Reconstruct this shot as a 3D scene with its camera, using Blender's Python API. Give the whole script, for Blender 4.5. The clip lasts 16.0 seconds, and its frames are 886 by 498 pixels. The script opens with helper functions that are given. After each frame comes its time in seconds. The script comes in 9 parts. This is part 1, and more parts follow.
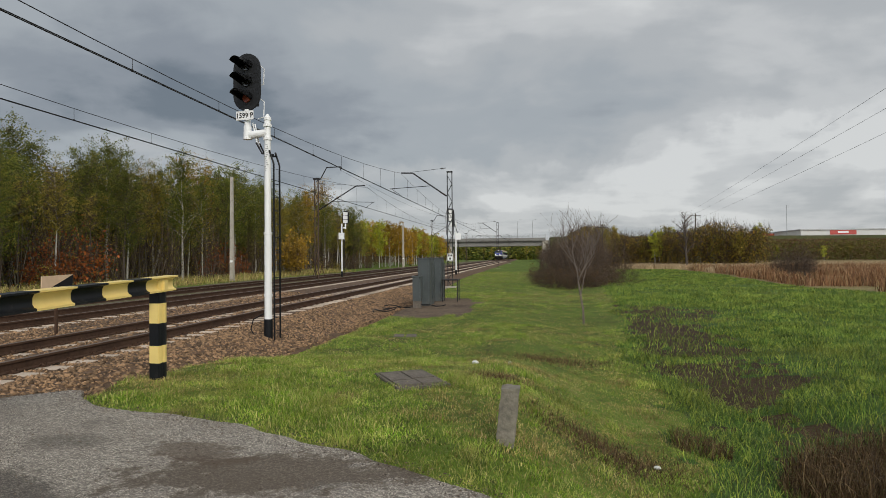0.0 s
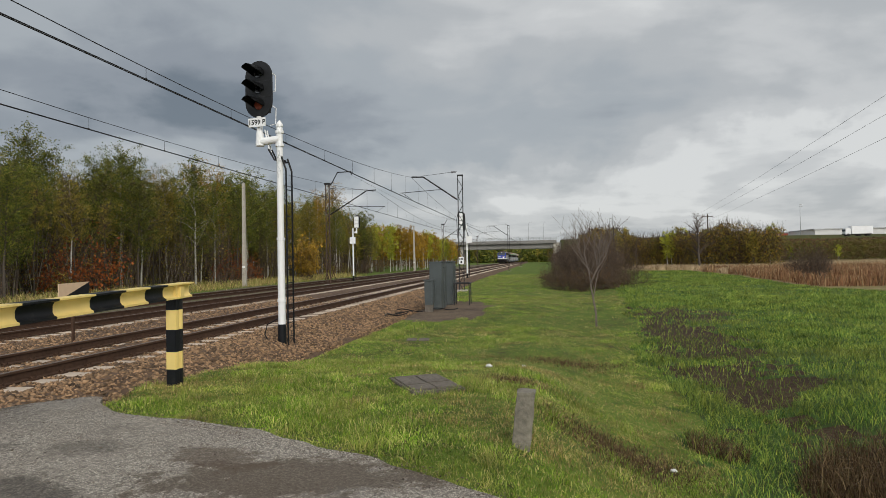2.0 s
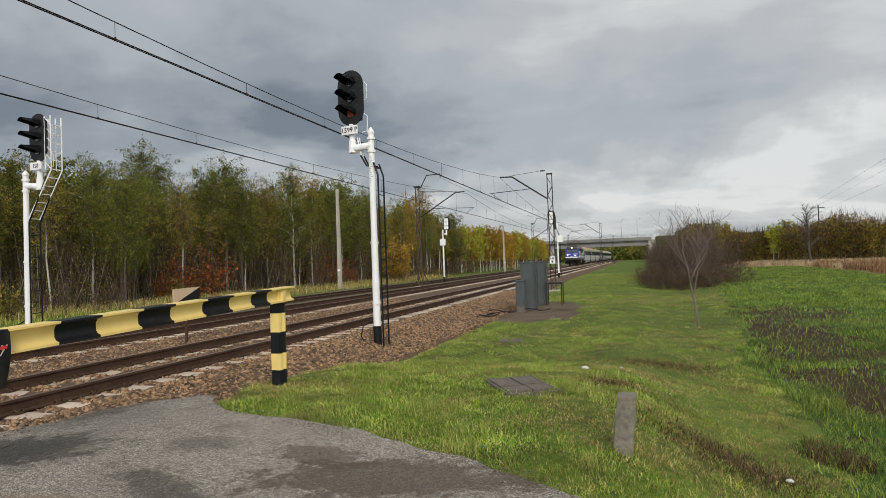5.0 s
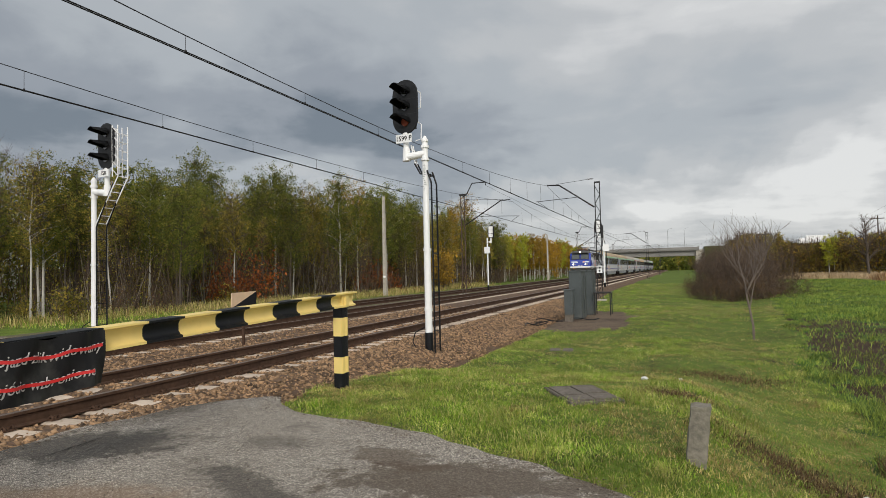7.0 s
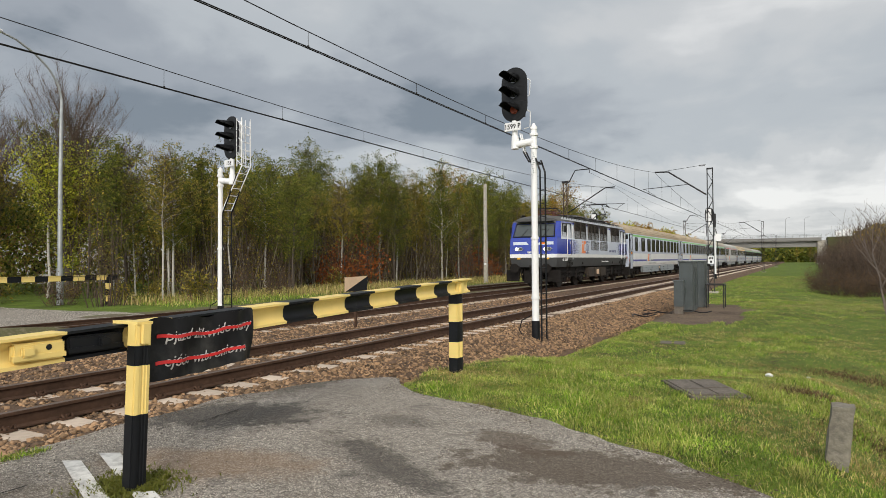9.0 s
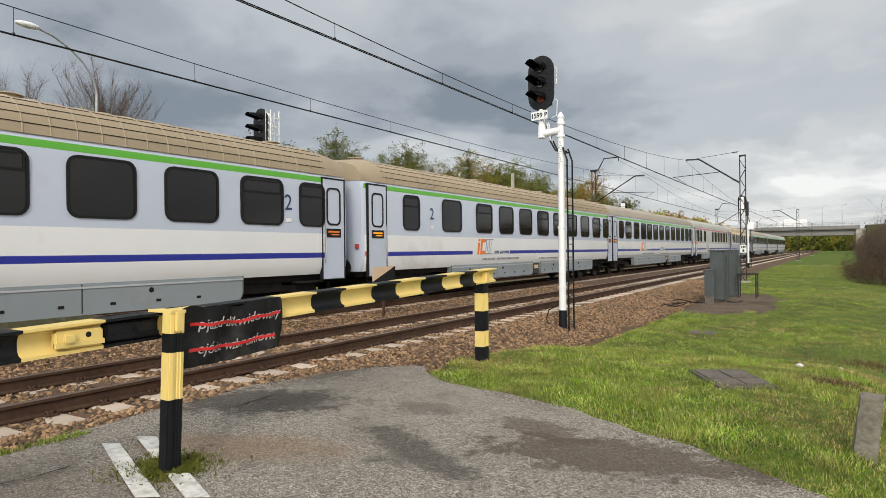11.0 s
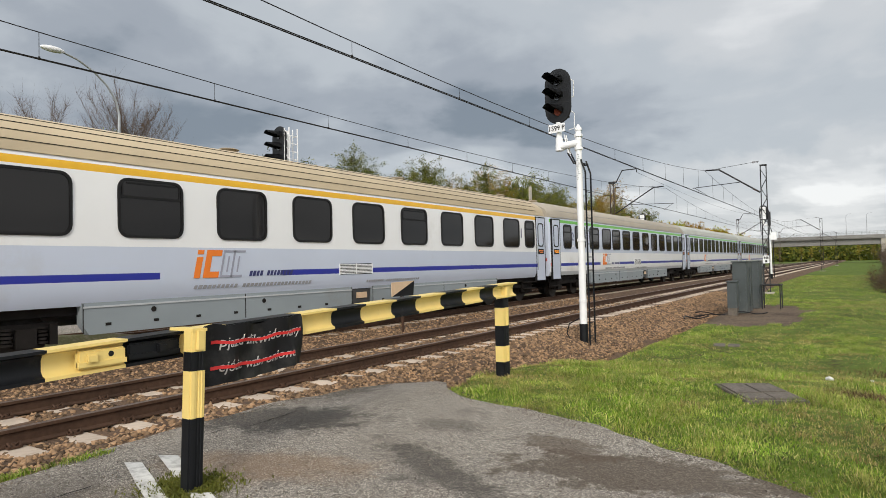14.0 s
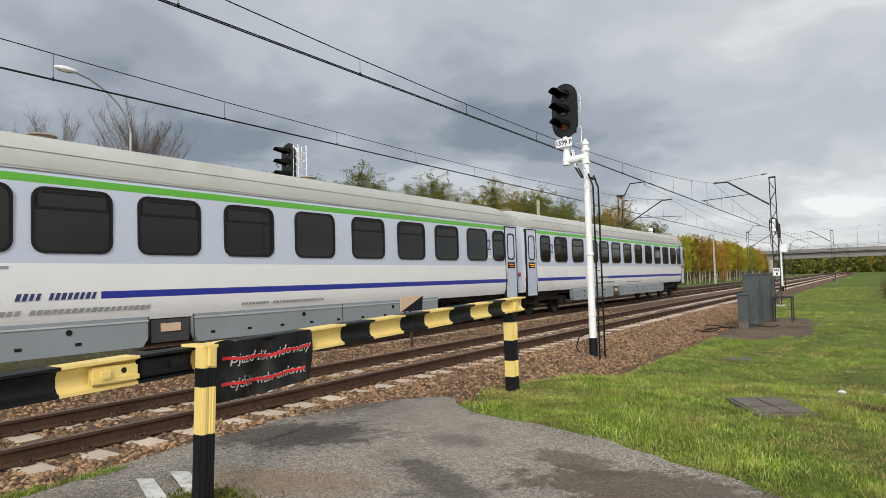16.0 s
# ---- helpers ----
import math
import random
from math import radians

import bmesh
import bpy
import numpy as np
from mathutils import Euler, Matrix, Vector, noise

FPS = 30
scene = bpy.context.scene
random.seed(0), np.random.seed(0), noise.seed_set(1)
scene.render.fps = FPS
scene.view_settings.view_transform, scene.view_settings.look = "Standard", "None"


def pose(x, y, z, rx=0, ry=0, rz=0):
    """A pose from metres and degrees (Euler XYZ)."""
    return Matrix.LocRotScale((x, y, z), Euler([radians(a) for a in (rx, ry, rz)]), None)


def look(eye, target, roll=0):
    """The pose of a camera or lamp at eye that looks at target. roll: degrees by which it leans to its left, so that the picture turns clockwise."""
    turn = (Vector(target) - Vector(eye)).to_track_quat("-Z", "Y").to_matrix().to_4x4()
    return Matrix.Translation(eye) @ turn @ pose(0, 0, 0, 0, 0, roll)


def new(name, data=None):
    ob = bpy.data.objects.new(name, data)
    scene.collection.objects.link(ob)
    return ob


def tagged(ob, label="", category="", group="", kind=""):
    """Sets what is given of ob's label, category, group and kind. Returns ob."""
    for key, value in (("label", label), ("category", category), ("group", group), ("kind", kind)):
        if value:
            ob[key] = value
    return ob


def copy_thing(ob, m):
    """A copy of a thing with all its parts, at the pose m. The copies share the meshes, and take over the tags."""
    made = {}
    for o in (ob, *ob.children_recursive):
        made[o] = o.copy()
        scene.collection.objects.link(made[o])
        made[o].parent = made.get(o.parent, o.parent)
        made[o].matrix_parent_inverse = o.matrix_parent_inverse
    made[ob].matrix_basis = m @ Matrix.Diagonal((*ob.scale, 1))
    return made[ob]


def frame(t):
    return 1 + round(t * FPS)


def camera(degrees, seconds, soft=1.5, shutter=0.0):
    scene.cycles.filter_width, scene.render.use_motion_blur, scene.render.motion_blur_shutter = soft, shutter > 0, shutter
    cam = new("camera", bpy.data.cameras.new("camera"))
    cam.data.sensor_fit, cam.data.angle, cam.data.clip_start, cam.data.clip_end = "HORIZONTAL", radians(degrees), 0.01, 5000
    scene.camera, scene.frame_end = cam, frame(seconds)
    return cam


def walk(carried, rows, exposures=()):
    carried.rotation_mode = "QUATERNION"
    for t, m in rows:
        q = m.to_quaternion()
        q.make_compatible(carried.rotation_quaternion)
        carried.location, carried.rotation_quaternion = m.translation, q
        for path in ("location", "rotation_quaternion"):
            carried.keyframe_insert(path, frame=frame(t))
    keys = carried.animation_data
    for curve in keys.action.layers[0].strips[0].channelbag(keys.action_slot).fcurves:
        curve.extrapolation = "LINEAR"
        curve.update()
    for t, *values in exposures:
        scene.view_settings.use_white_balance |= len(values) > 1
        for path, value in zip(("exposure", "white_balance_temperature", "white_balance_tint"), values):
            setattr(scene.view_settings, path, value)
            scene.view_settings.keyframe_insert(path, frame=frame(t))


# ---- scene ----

# ---- camera ----
cam = camera(68.92, 16.0, 0.8)


def aim(x, y, z, yaw, pitch, roll):
    """Camera pose: yaw to the left of +y, pitch up, roll, in degrees."""
    a, p = radians(yaw), radians(pitch)
    way = Vector((-math.sin(a) * math.cos(p), math.cos(a) * math.cos(p), math.sin(p)))
    eye = Vector((x, y, z))
    return look(eye, eye + way * 10, roll)


# seconds, x, y, z, yaw, pitch, roll
PATH = [
    (0, 8.066, -1.408, 1.426, 7.57, 0.68, -0.46),
    (0.5, 8.063, -1.418, 1.423, 7.83, 0.63, -0.66),
    (1, 8.055, -1.420, 1.440, 8.00, 1.28, -0.74),
    (1.5, 8.052, -1.440, 1.435, 8.19, 1.30, -1.04),
    (2, 8.042, -1.439, 1.438, 8.52, 0.99, -1.03),
    (2.5, 8.031, -1.446, 1.445, 9.71, 0.99, -1.14),
    (3, 8.021, -1.434, 1.445, 11.15, 0.97, -1.23),
    (3.5, 8.014, -1.435, 1.448, 12.83, 1.07, -1.38),
    (4, 8.017, -1.438, 1.450, 14.22, 1.09, -1.72),
    (6.5, 7.889, -1.459, 1.456, 19.38, 1.77, -1.57),
    (7, 7.803, -1.596, 1.453, 20.13, 2.05, -1.37),
    (7.5, 7.750, -1.702, 1.454, 20.54, 1.99, -1.86),
    (8, 7.753, -1.734, 1.454, 22.00, 1.00, -2.78),
    (8.5, 7.644, -1.761, 1.462, 24.37, 0.35, -1.63),
    (9, 7.648, -1.787, 1.463, 28.84, 1.07, -0.47),
    (9.5, 7.681, -1.799, 1.470, 30.72, 1.02, -0.79),
    (10, 7.706, -1.826, 1.463, 31.23, 0.67, -0.53),
    (12.5, 7.680, -1.821, 1.468, 31.76, -0.12, -1.05),
    (13, 7.665, -1.803, 1.469, 32.26, 0.22, -1.21),
    (13.5, 7.686, -1.809, 1.467, 32.49, 0.97, -1.44),
    (14, 7.671, -1.803, 1.471, 32.90, 1.47, -1.31),
    (14.5, 7.688, -1.824, 1.479, 33.48, 2.26, -1.58),
    (15, 7.695, -1.830, 1.475, 33.59, 2.73, -1.60),
    (15.5, 7.701, -1.836, 1.476, 33.50, 2.79, -1.61),
    (16, 7.694, -1.834, 1.478, 33.62, 2.77, -1.68),
]
EXPOSURES = [(0, -0.49, 6700, 9), (4, -0.33, 6750, 9), (7, -0.28, 6800, 10), (8, -0.20, 6850, 10), (9, -0.08, 6850, 10), (10, -0.03, 6850, 10), (12.5, 0.0, 6800, 10), (16, -0.03, 6700, 10)]
walk(cam, [(row[0], aim(*row[1:])) for row in PATH], EXPOSURES)

# ---- world and sun ----
SUN_EL, SUN_AZ = radians(32), radians(152)   # azimuth clockwise from +y
world = bpy.data.worlds.new("sky")
scene.world = world
world.use_nodes = True
WT = world.node_tree


def sky_nodes():
    n, l = WT.nodes, WT.links
    n.clear()
    out = n.new("ShaderNodeOutputWorld")
    bg = n.new("ShaderNodeBackground")
    l.new(bg.outputs[0], out.inputs[0])
    sky = n.new("ShaderNodeTexSky")
    sky.sky_type = "NISHITA"
    sky.sun_disc = False
    sky.sun_elevation, sky.sun_rotation = SUN_EL, SUN_AZ
    tc = n.new("ShaderNodeTexCoord")
    sep = n.new("ShaderNodeSeparateXYZ")
    l.new(tc.outputs["Generated"], sep.inputs[0])

    def math_node(op, a, b=None, c=None):
        m = n.new("ShaderNodeMath")
        m.operation = op
        for i, v in enumerate((a, b, c)):
            if v is None:
                continue
            if isinstance(v, (int, float)):
                m.inputs[i].default_value = v
            else:
                l.new(v, m.inputs[i])
        return m.outputs[0]

    # flat cloud layer: project the direction on a plane overhead
    zz = math_node("MAXIMUM", sep.outputs[2], 0.0)
    dz = math_node("ADD", zz, 0.16)
    px = math_node("DIVIDE", sep.outputs[0], dz)
    py = math_node("DIVIDE", sep.outputs[1], dz)
    comb = n.new("ShaderNodeCombineXYZ")
    l.new(px, comb.inputs[0])
    l.new(py, comb.inputs[1])
    big = n.new("ShaderNodeTexNoise")
    big.inputs["Scale"].default_value = 0.55
    big.inputs["Detail"].default_value = 5
    big.inputs["Roughness"].default_value = 0.5
    big.inputs["Distortion"].default_value = 0.35
    l.new(comb.outputs[0], big.inputs["Vector"])
    fine = n.new("ShaderNodeTexNoise")
    fine.inputs["Scale"].default_value = 2.2
    fine.inputs["Detail"].default_value = 7
    l.new(comb.outputs[0], fine.inputs["Vector"])
    dens = math_node("ADD", math_node("MULTIPLY", big.outputs[0], 0.8), math_node("MULTIPLY", fine.outputs[0], 0.2))
    # heavy bank of dark cloud above a bright strip; its lower edge lies higher to the east, and it thins out upwards
    wav = n.new("ShaderNodeTexNoise")
    wav.inputs["Scale"].default_value, wav.inputs["Detail"].default_value, wav.inputs["Roughness"].default_value = 5.0, 6, 0.55
    l.new(tc.outputs["Generated"], wav.inputs["Vector"])
    east = n.new("ShaderNodeMapRange")
    east.interpolation_type = "SMOOTHSTEP"
    east.inputs[1].default_value, east.inputs[2].default_value = -0.24, 0.0
    east.inputs[3].default_value, east.inputs[4].default_value = 0.0, -0.055
    l.new(sep.outputs[0], east.inputs[0])
    lift = math_node("MULTIPLY_ADD", math_node("SUBTRACT", wav.outputs[0], 0.5), 0.26, east.outputs[0])
    level = math_node("MAXIMUM", math_node("ADD", sep.outputs[2], lift), 0.0)
    bank = n.new("ShaderNodeValToRGB")
    e = bank.color_ramp.elements
    e[0].position, e[0].color = 0.0, (0.54, 0.54, 0.54, 1)
    e[1].position, e[1].color = 1.0, (0.36, 0.36, 0.36, 1)
    for p, v in ((0.05, 0.50), (0.08, 0.34), (0.098, 0.36), (0.125, 0.74), (0.17, 0.84), (0.23, 0.72), (0.32, 0.54), (0.45, 0.42)):
        q = e.new(p)
        q.color = (v, v, v, 1)
    l.new(level, bank.inputs[0])
    right = math_node("MULTIPLY", math_node("MAXIMUM", math_node("SUBTRACT", sep.outputs[0], -0.12), 0.0), -1.2)
    def slope(a, b, lo, hi):
        r = n.new("ShaderNodeMapRange")
        for i, v in enumerate((a, b, lo, hi), 1):
            r.inputs[i].default_value = v
        l.new(sep.outputs[0], r.inputs[0])
        return r.outputs[0]

    # thinner to the far west, heaviest to the north-west, thinner again to the north
    right = math_node("ADD", right, math_node("ADD", slope(-0.85, -0.5, -0.12, 0.18), slope(-0.4, -0.05, 0.0, -0.28)))
    right = math_node("MAXIMUM", right, -0.05)
    thin = math_node("MULTIPLY", bank.outputs[0], slope(-0.30, 0.02, 1.0, 0.42))
    cover = math_node("ADD", math_node("ADD", thin, right), math_node("MULTIPLY", math_node("SUBTRACT", dens, 0.5), 2.5))
    # heaped cloud in the bright strip, flattened towards the horizon
    flat = n.new("ShaderNodeVectorMath")
    flat.operation = "MULTIPLY"
    flat.inputs[1].default_value = (1.0, 1.0, 2.4)
    l.new(tc.outputs["Generated"], flat.inputs[0])
    puff = n.new("ShaderNodeTexNoise")
    puff.inputs["Scale"].default_value, puff.inputs["Detail"].default_value, puff.inputs["Roughness"].default_value, puff.inputs["Distortion"].default_value = 4.2, 8, 0.55, 0.5
    l.new(flat.outputs[0], puff.inputs["Vector"])
    low = n.new("ShaderNodeMapRange")
    low.interpolation_type = "SMOOTHSTEP"
    for i, v in enumerate((0.10, 0.26, 1.25, 0.5), 1):
        low.inputs[i].default_value = v
    l.new(sep.outputs[2], low.inputs[0])
    cover = math_node("ADD", cover, math_node("MULTIPLY", math_node("SUBTRACT", puff.outputs[0], 0.5), low.outputs[0]))
    ramp = n.new("ShaderNodeValToRGB")
    ramp.color_ramp.interpolation = "EASE"
    e = ramp.color_ramp.elements
    e[0].position, e[0].color = 0.0, (0.70, 0.725, 0.75, 1)
    e[1].position, e[1].color = 1.0, (0.17, 0.205, 0.25, 1)
    for p, c in ((0.16, (0.58, 0.605, 0.635, 1)), (0.34, (0.465, 0.495, 0.53, 1)), (0.55, (0.39, 0.43, 0.475, 1)), (0.8, (0.28, 0.315, 0.365, 1))):
        q = e.new(p)
        q.color = c
    l.new(cover, ramp.inputs[0])
    mix = n.new("ShaderNodeMixRGB")
    mix.inputs[0].default_value = 0.94
    scale = n.new("ShaderNodeMixRGB")
    scale.blend_type = "MULTIPLY"
    scale.inputs[0].default_value = 1.0
    scale.inputs[2].default_value = (0.1, 0.1, 0.1, 1)
    l.new(sky.outputs[0], scale.inputs[1])
    l.new(scale.outputs[0], mix.inputs[1])
    l.new(ramp.outputs[0], mix.inputs[2])
    l.new(mix.outputs[0], bg.inputs[0])
    # thinner, brighter cloud on the sun's side, behind the camera
    back = n.new("ShaderNodeMapRange")
    back.interpolation_type = "SMOOTHSTEP"
    back.inputs[1].default_value, back.inputs[2].default_value = -0.15, -0.75
    back.inputs[3].default_value, back.inputs[4].default_value = SKY, SKY * 2.3
    l.new(sep.outputs[1], back.inputs[0])
    l.new(back.outputs[0], bg.inputs[1])


SKY = 1.3
sky_nodes()
sun = new("sun", bpy.data.lights.new("sun", "SUN"))
sun.data.energy, sun.data.angle, sun.data.color = 2.2, radians(18), (1.0, 0.93, 0.83)
sun.matrix_world = look((0, 0, 0), (-math.sin(SUN_AZ) * math.cos(SUN_EL), -math.cos(SUN_AZ) * math.cos(SUN_EL), -math.sin(SUN_EL)))
scene.view_settings.exposure = 0.0

# ---- materials ----
MATS = {}


def mat(name, color, rough=0.7, metal=0.0, vary=0.15, scale=8.0, bump=0.0, dirt=None, dirt_amount=0.0, spread=0.0, coat=0.0, bump_scale=None, island=False):
    """Painted or raw surface: base colour varied at two scales, optional dirt, relief and piece-to-piece spread."""
    if name in MATS:
        return MATS[name]
    m = bpy.data.materials.new(name)
    m.use_nodes = True
    n, l = m.node_tree.nodes, m.node_tree.links
    b = n["Principled BSDF"]
    b.inputs["Roughness"].default_value, b.inputs["Metallic"].default_value = rough, metal
    b.inputs["Coat Weight"].default_value = coat
    b.inputs["Specular IOR Level"].default_value = 0.5 if max(color[:3]) > 0.07 or metal or coat else 0.22
    tc = n.new("ShaderNodeTexCoord")
    a = n.new("ShaderNodeTexNoise")
    a.inputs["Scale"].default_value, a.inputs["Detail"].default_value = scale, 6
    c = n.new("ShaderNodeTexNoise")
    c.inputs["Scale"].default_value, c.inputs["Detail"].default_value = scale * 0.13, 4
    l.new(tc.outputs["Object"], a.inputs["Vector"])
    l.new(tc.outputs["Object"], c.inputs["Vector"])
    add = n.new("ShaderNodeMath")
    add.operation = "MULTIPLY_ADD"
    l.new(a.outputs[0], add.inputs[0])
    add.inputs[1].default_value = 0.5
    half = n.new("ShaderNodeMath")
    half.operation = "MULTIPLY"
    half.inputs[1].default_value = 0.5
    l.new(c.outputs[0], half.inputs[0])
    l.new(half.outputs[0], add.inputs[2])
    val = n.new("ShaderNodeMapRange")
    val.inputs[1].default_value, val.inputs[2].default_value = 0.3, 0.7
    val.inputs[3].default_value, val.inputs[4].default_value = 1 - vary, 1 + vary
    l.new(add.outputs[0], val.inputs[0])
    last = val.outputs[0]
    if spread:
        info = n.new("ShaderNodeNewGeometry" if island else "ShaderNodeObjectInfo")
        r = n.new("ShaderNodeMapRange")
        r.inputs[3].default_value, r.inputs[4].default_value = 1 - spread, 1 + spread
        l.new(info.outputs["Random Per Island" if island else "Random"], r.inputs[0])
        mu = n.new("ShaderNodeMath")
        mu.operation = "MULTIPLY"
        l.new(last, mu.inputs[0])
        l.new(r.outputs[0], mu.inputs[1])
        last = mu.outputs[0]
    mul = n.new("ShaderNodeVectorMath")
    mul.operation = "SCALE"
    mul.inputs[0].default_value = color[:3]
    l.new(last, mul.inputs["Scale"])
    col = mul.outputs[0]
    if dirt:
        d = n.new("ShaderNodeTexNoise")
        d.inputs["Scale"].default_value, d.inputs["Detail"].default_value, d.inputs["Roughness"].default_value = scale * 0.4, 8, 0.65
        l.new(tc.outputs["Object"], d.inputs["Vector"])
        dr = n.new("ShaderNodeMapRange")
        dr.inputs[1].default_value, dr.inputs[2].default_value = 0.62 - 0.25 * dirt_amount, 0.75
        dr.inputs[4].default_value = min(1.0, 0.5 + 0.5 * dirt_amount)
        l.new(d.outputs[0], dr.inputs[0])
        mx = n.new("ShaderNodeMixRGB")
        mx.inputs[2].default_value = (*dirt, 1)
        l.new(dr.outputs[0], mx.inputs[0])
        l.new(col, mx.inputs[1])
        col = mx.outputs[0]
    l.new(col, b.inputs["Base Color"])
    if bump:
        h = a
        if bump_scale:
            h = n.new("ShaderNodeTexNoise")
            h.inputs["Scale"].default_value, h.inputs["Detail"].default_value = bump_scale, 5
            l.new(tc.outputs["Object"], h.inputs["Vector"])
        bp = n.new("ShaderNodeBump")
        bp.inputs["Strength"].default_value, bp.inputs["Distance"].default_value = bump, 0.02
        l.new(h.outputs[0], bp.inputs["Height"])
        l.new(bp.outputs[0], b.inputs["Normal"])
    MATS[name] = m
    return m


def glow(name, color, strength):
    m = bpy.data.materials.new(name)
    m.use_nodes = True
    b = m.node_tree.nodes["Principled BSDF"]
    b.inputs["Base Color"].default_value = (*color, 1)
    b.inputs["Emission Color"].default_value, b.inputs["Emission Strength"].default_value = (*color, 1), strength
    return m


YELLOW = mat("yellow_paint", (0.79, 0.60, 0.205), 0.5, vary=0.08, scale=6, dirt=(0.25, 0.2, 0.12), dirt_amount=0.12, bump=0.05)
BLACK = mat("black_paint", (0.008, 0.009, 0.011), 0.5, vary=0.3, scale=9, dirt=(0.06, 0.055, 0.05), dirt_amount=0.1, bump=0.05)
WHITE = mat("white_paint", (0.80, 0.81, 0.82), 0.45, vary=0.05, scale=5, dirt=(0.4, 0.4, 0.4), dirt_amount=0.05)
SIGNAL_BLACK = mat("signal_black", (0.016, 0.017, 0.019), 0.55, vary=0.25, scale=10)
GALV = mat("galvanised_steel", (0.36, 0.38, 0.39), 0.55, 0.6, vary=0.2, scale=6)
RUST = mat("rusty_steel", (0.066, 0.037, 0.024), 0.85, 0.0, vary=0.4, scale=14, bump=0.2)
RAIL_TOP = mat("worn_rail_head", (0.16, 0.115, 0.09), 0.45, 0.6, vary=0.3, scale=9)
CONCRETE = mat("concrete", (0.40, 0.37, 0.32), 0.9, vary=0.2, scale=12, bump=0.3, dirt=(0.2, 0.17, 0.13), dirt_amount=0.3)
SLEEPER = mat("sleeper_concrete", (0.50, 0.41, 0.33), 0.9, vary=0.15, scale=12, bump=0.3, dirt=(0.27, 0.17, 0.11), dirt_amount=0.35, spread=0.12)
BALLAST = mat("ballast", (0.105, 0.062, 0.036), 0.95, vary=0.7, scale=30, bump=1.0, bump_scale=26)
STONE_CHIP = mat("ballast_stone", (0.24, 0.150, 0.084), 0.95, vary=0.2, scale=18, spread=0.78, island=True)
GREY_PAINT = mat("grey_cabinet_paint", (0.060, 0.072, 0.074), 0.5, vary=0.18, scale=3, dirt=(0.16, 0.14, 0.11), dirt_amount=0.15)
DARK_STEEL = mat("dark_steel", (0.022, 0.022, 0.024), 0.6, 0.3, vary=0.3, scale=12)
WIRE = mat("wire", (0.02, 0.02, 0.022), 0.6, 0.5, vary=0.2)


# ---- mesh tools ----
def box(bm, x, y, z, sx, sy, sz, rot=None):
    m = Matrix.LocRotScale((x, y, z), rot, (sx, sy, sz))
    return bmesh.ops.create_cube(bm, size=1, matrix=m)["verts"]


def tube(bm, p, q, r, r2=None, seg=8, cap=True):
    p, q = Vector(p), Vector(q)
    d = q - p
    if d.length < 1e-6:
        return []
    m = Matrix.Translation((p + q) / 2) @ d.to_track_quat("Z", "Y").to_matrix().to_4x4()
    return bmesh.ops.create_cone(bm, cap_ends=cap, segments=seg, radius1=r, radius2=r if r2 is None else r2, depth=d.length, matrix=m)["verts"]


def chain(bm, pts, r, seg=6):
    """One tube through all the points."""
    pts = [Vector(p) for p in pts]
    n = len(pts)
    ways = [(pts[min(i + 1, n - 1)] - pts[max(i - 1, 0)]).normalized() for i in range(n)]
    turn = ways[0].to_track_quat("Z", "Y")
    rings = []
    for i, p in enumerate(pts):
        if i:
            turn = ways[i - 1].rotation_difference(ways[i]) @ turn
        rings.append([bm.verts.new(p + turn @ Vector((r * math.cos(2 * math.pi * k / seg), r * math.sin(2 * math.pi * k / seg), 0))) for k in range(seg)])
    for a, b in zip(rings, rings[1:]):
        for k in range(seg):
            bm.faces.new((a[k], a[(k + 1) % seg], b[(k + 1) % seg], b[k]))
    bm.faces.new(rings[0][::-1])
    bm.faces.new(rings[-1])


def sweep(bm, profile, path_y, x=0.0, z=0.0, closed=True):
    """Pushes a closed profile of (x, z) along y through the given stations."""
    rings = [[bm.verts.new((x + px, yy, z + pz)) for px, pz in profile] for yy in path_y]
    k = len(profile)
    for a, b in zip(rings, rings[1:]):
        for i in range(k if closed else k - 1):
            j = (i + 1) % k
            bm.faces.new((a[i], a[j], b[j], b[i]))
    if closed:
        bm.faces.new(rings[0][::-1])
        bm.faces.new(rings[-1])
    return rings


def smooth(bm, angle=40):
    for f in bm.faces:
        f.smooth = True
    lim = radians(angle)
    for e in bm.edges:
        if len(e.link_faces) == 2 and e.calc_face_angle(0) > lim:
            e.smooth = False


def mesh_of(name, bm, material, shade=True):
    bmesh.ops.recalc_face_normals(bm, faces=bm.faces)
    if shade:
        smooth(bm)
    me = bpy.data.meshes.new(name)
    bm.to_mesh(me)
    bm.free()
    for mm in material if isinstance(material, (list, tuple)) else [material]:
        me.materials.append(mm)
    return me


def part(name, bm, material, parent=None, label="", shade=True):
    ob = new(name, mesh_of(name, bm, material, shade))
    if parent:
        ob.parent = parent
    if label:
        tagged(ob, label)
    return ob


def thing(name, at, label, category, group="", turn=0.0):
    ob = new(name)
    ob.matrix_basis = pose(*at, 0, 0, turn)
    return tagged(ob, label, category, group)


def piece(name, mesh, parent, m):
    ob = new(name, mesh)
    ob.parent = parent
    ob.matrix_basis = m
    return ob


def structure(name, bm, material, label, category="", shade=True, kind="structure"):
    return tagged(part(name, bm, material, shade=shade), label, category, kind=kind)


# ---- plan ----
FAR_TRACK = -4.59
OLD_TRACK = -9.9


def ease(a, b, v):
    s = min(max((v - a) / (b - a), 0), 1)
    return s * s * (3 - 2 * s)

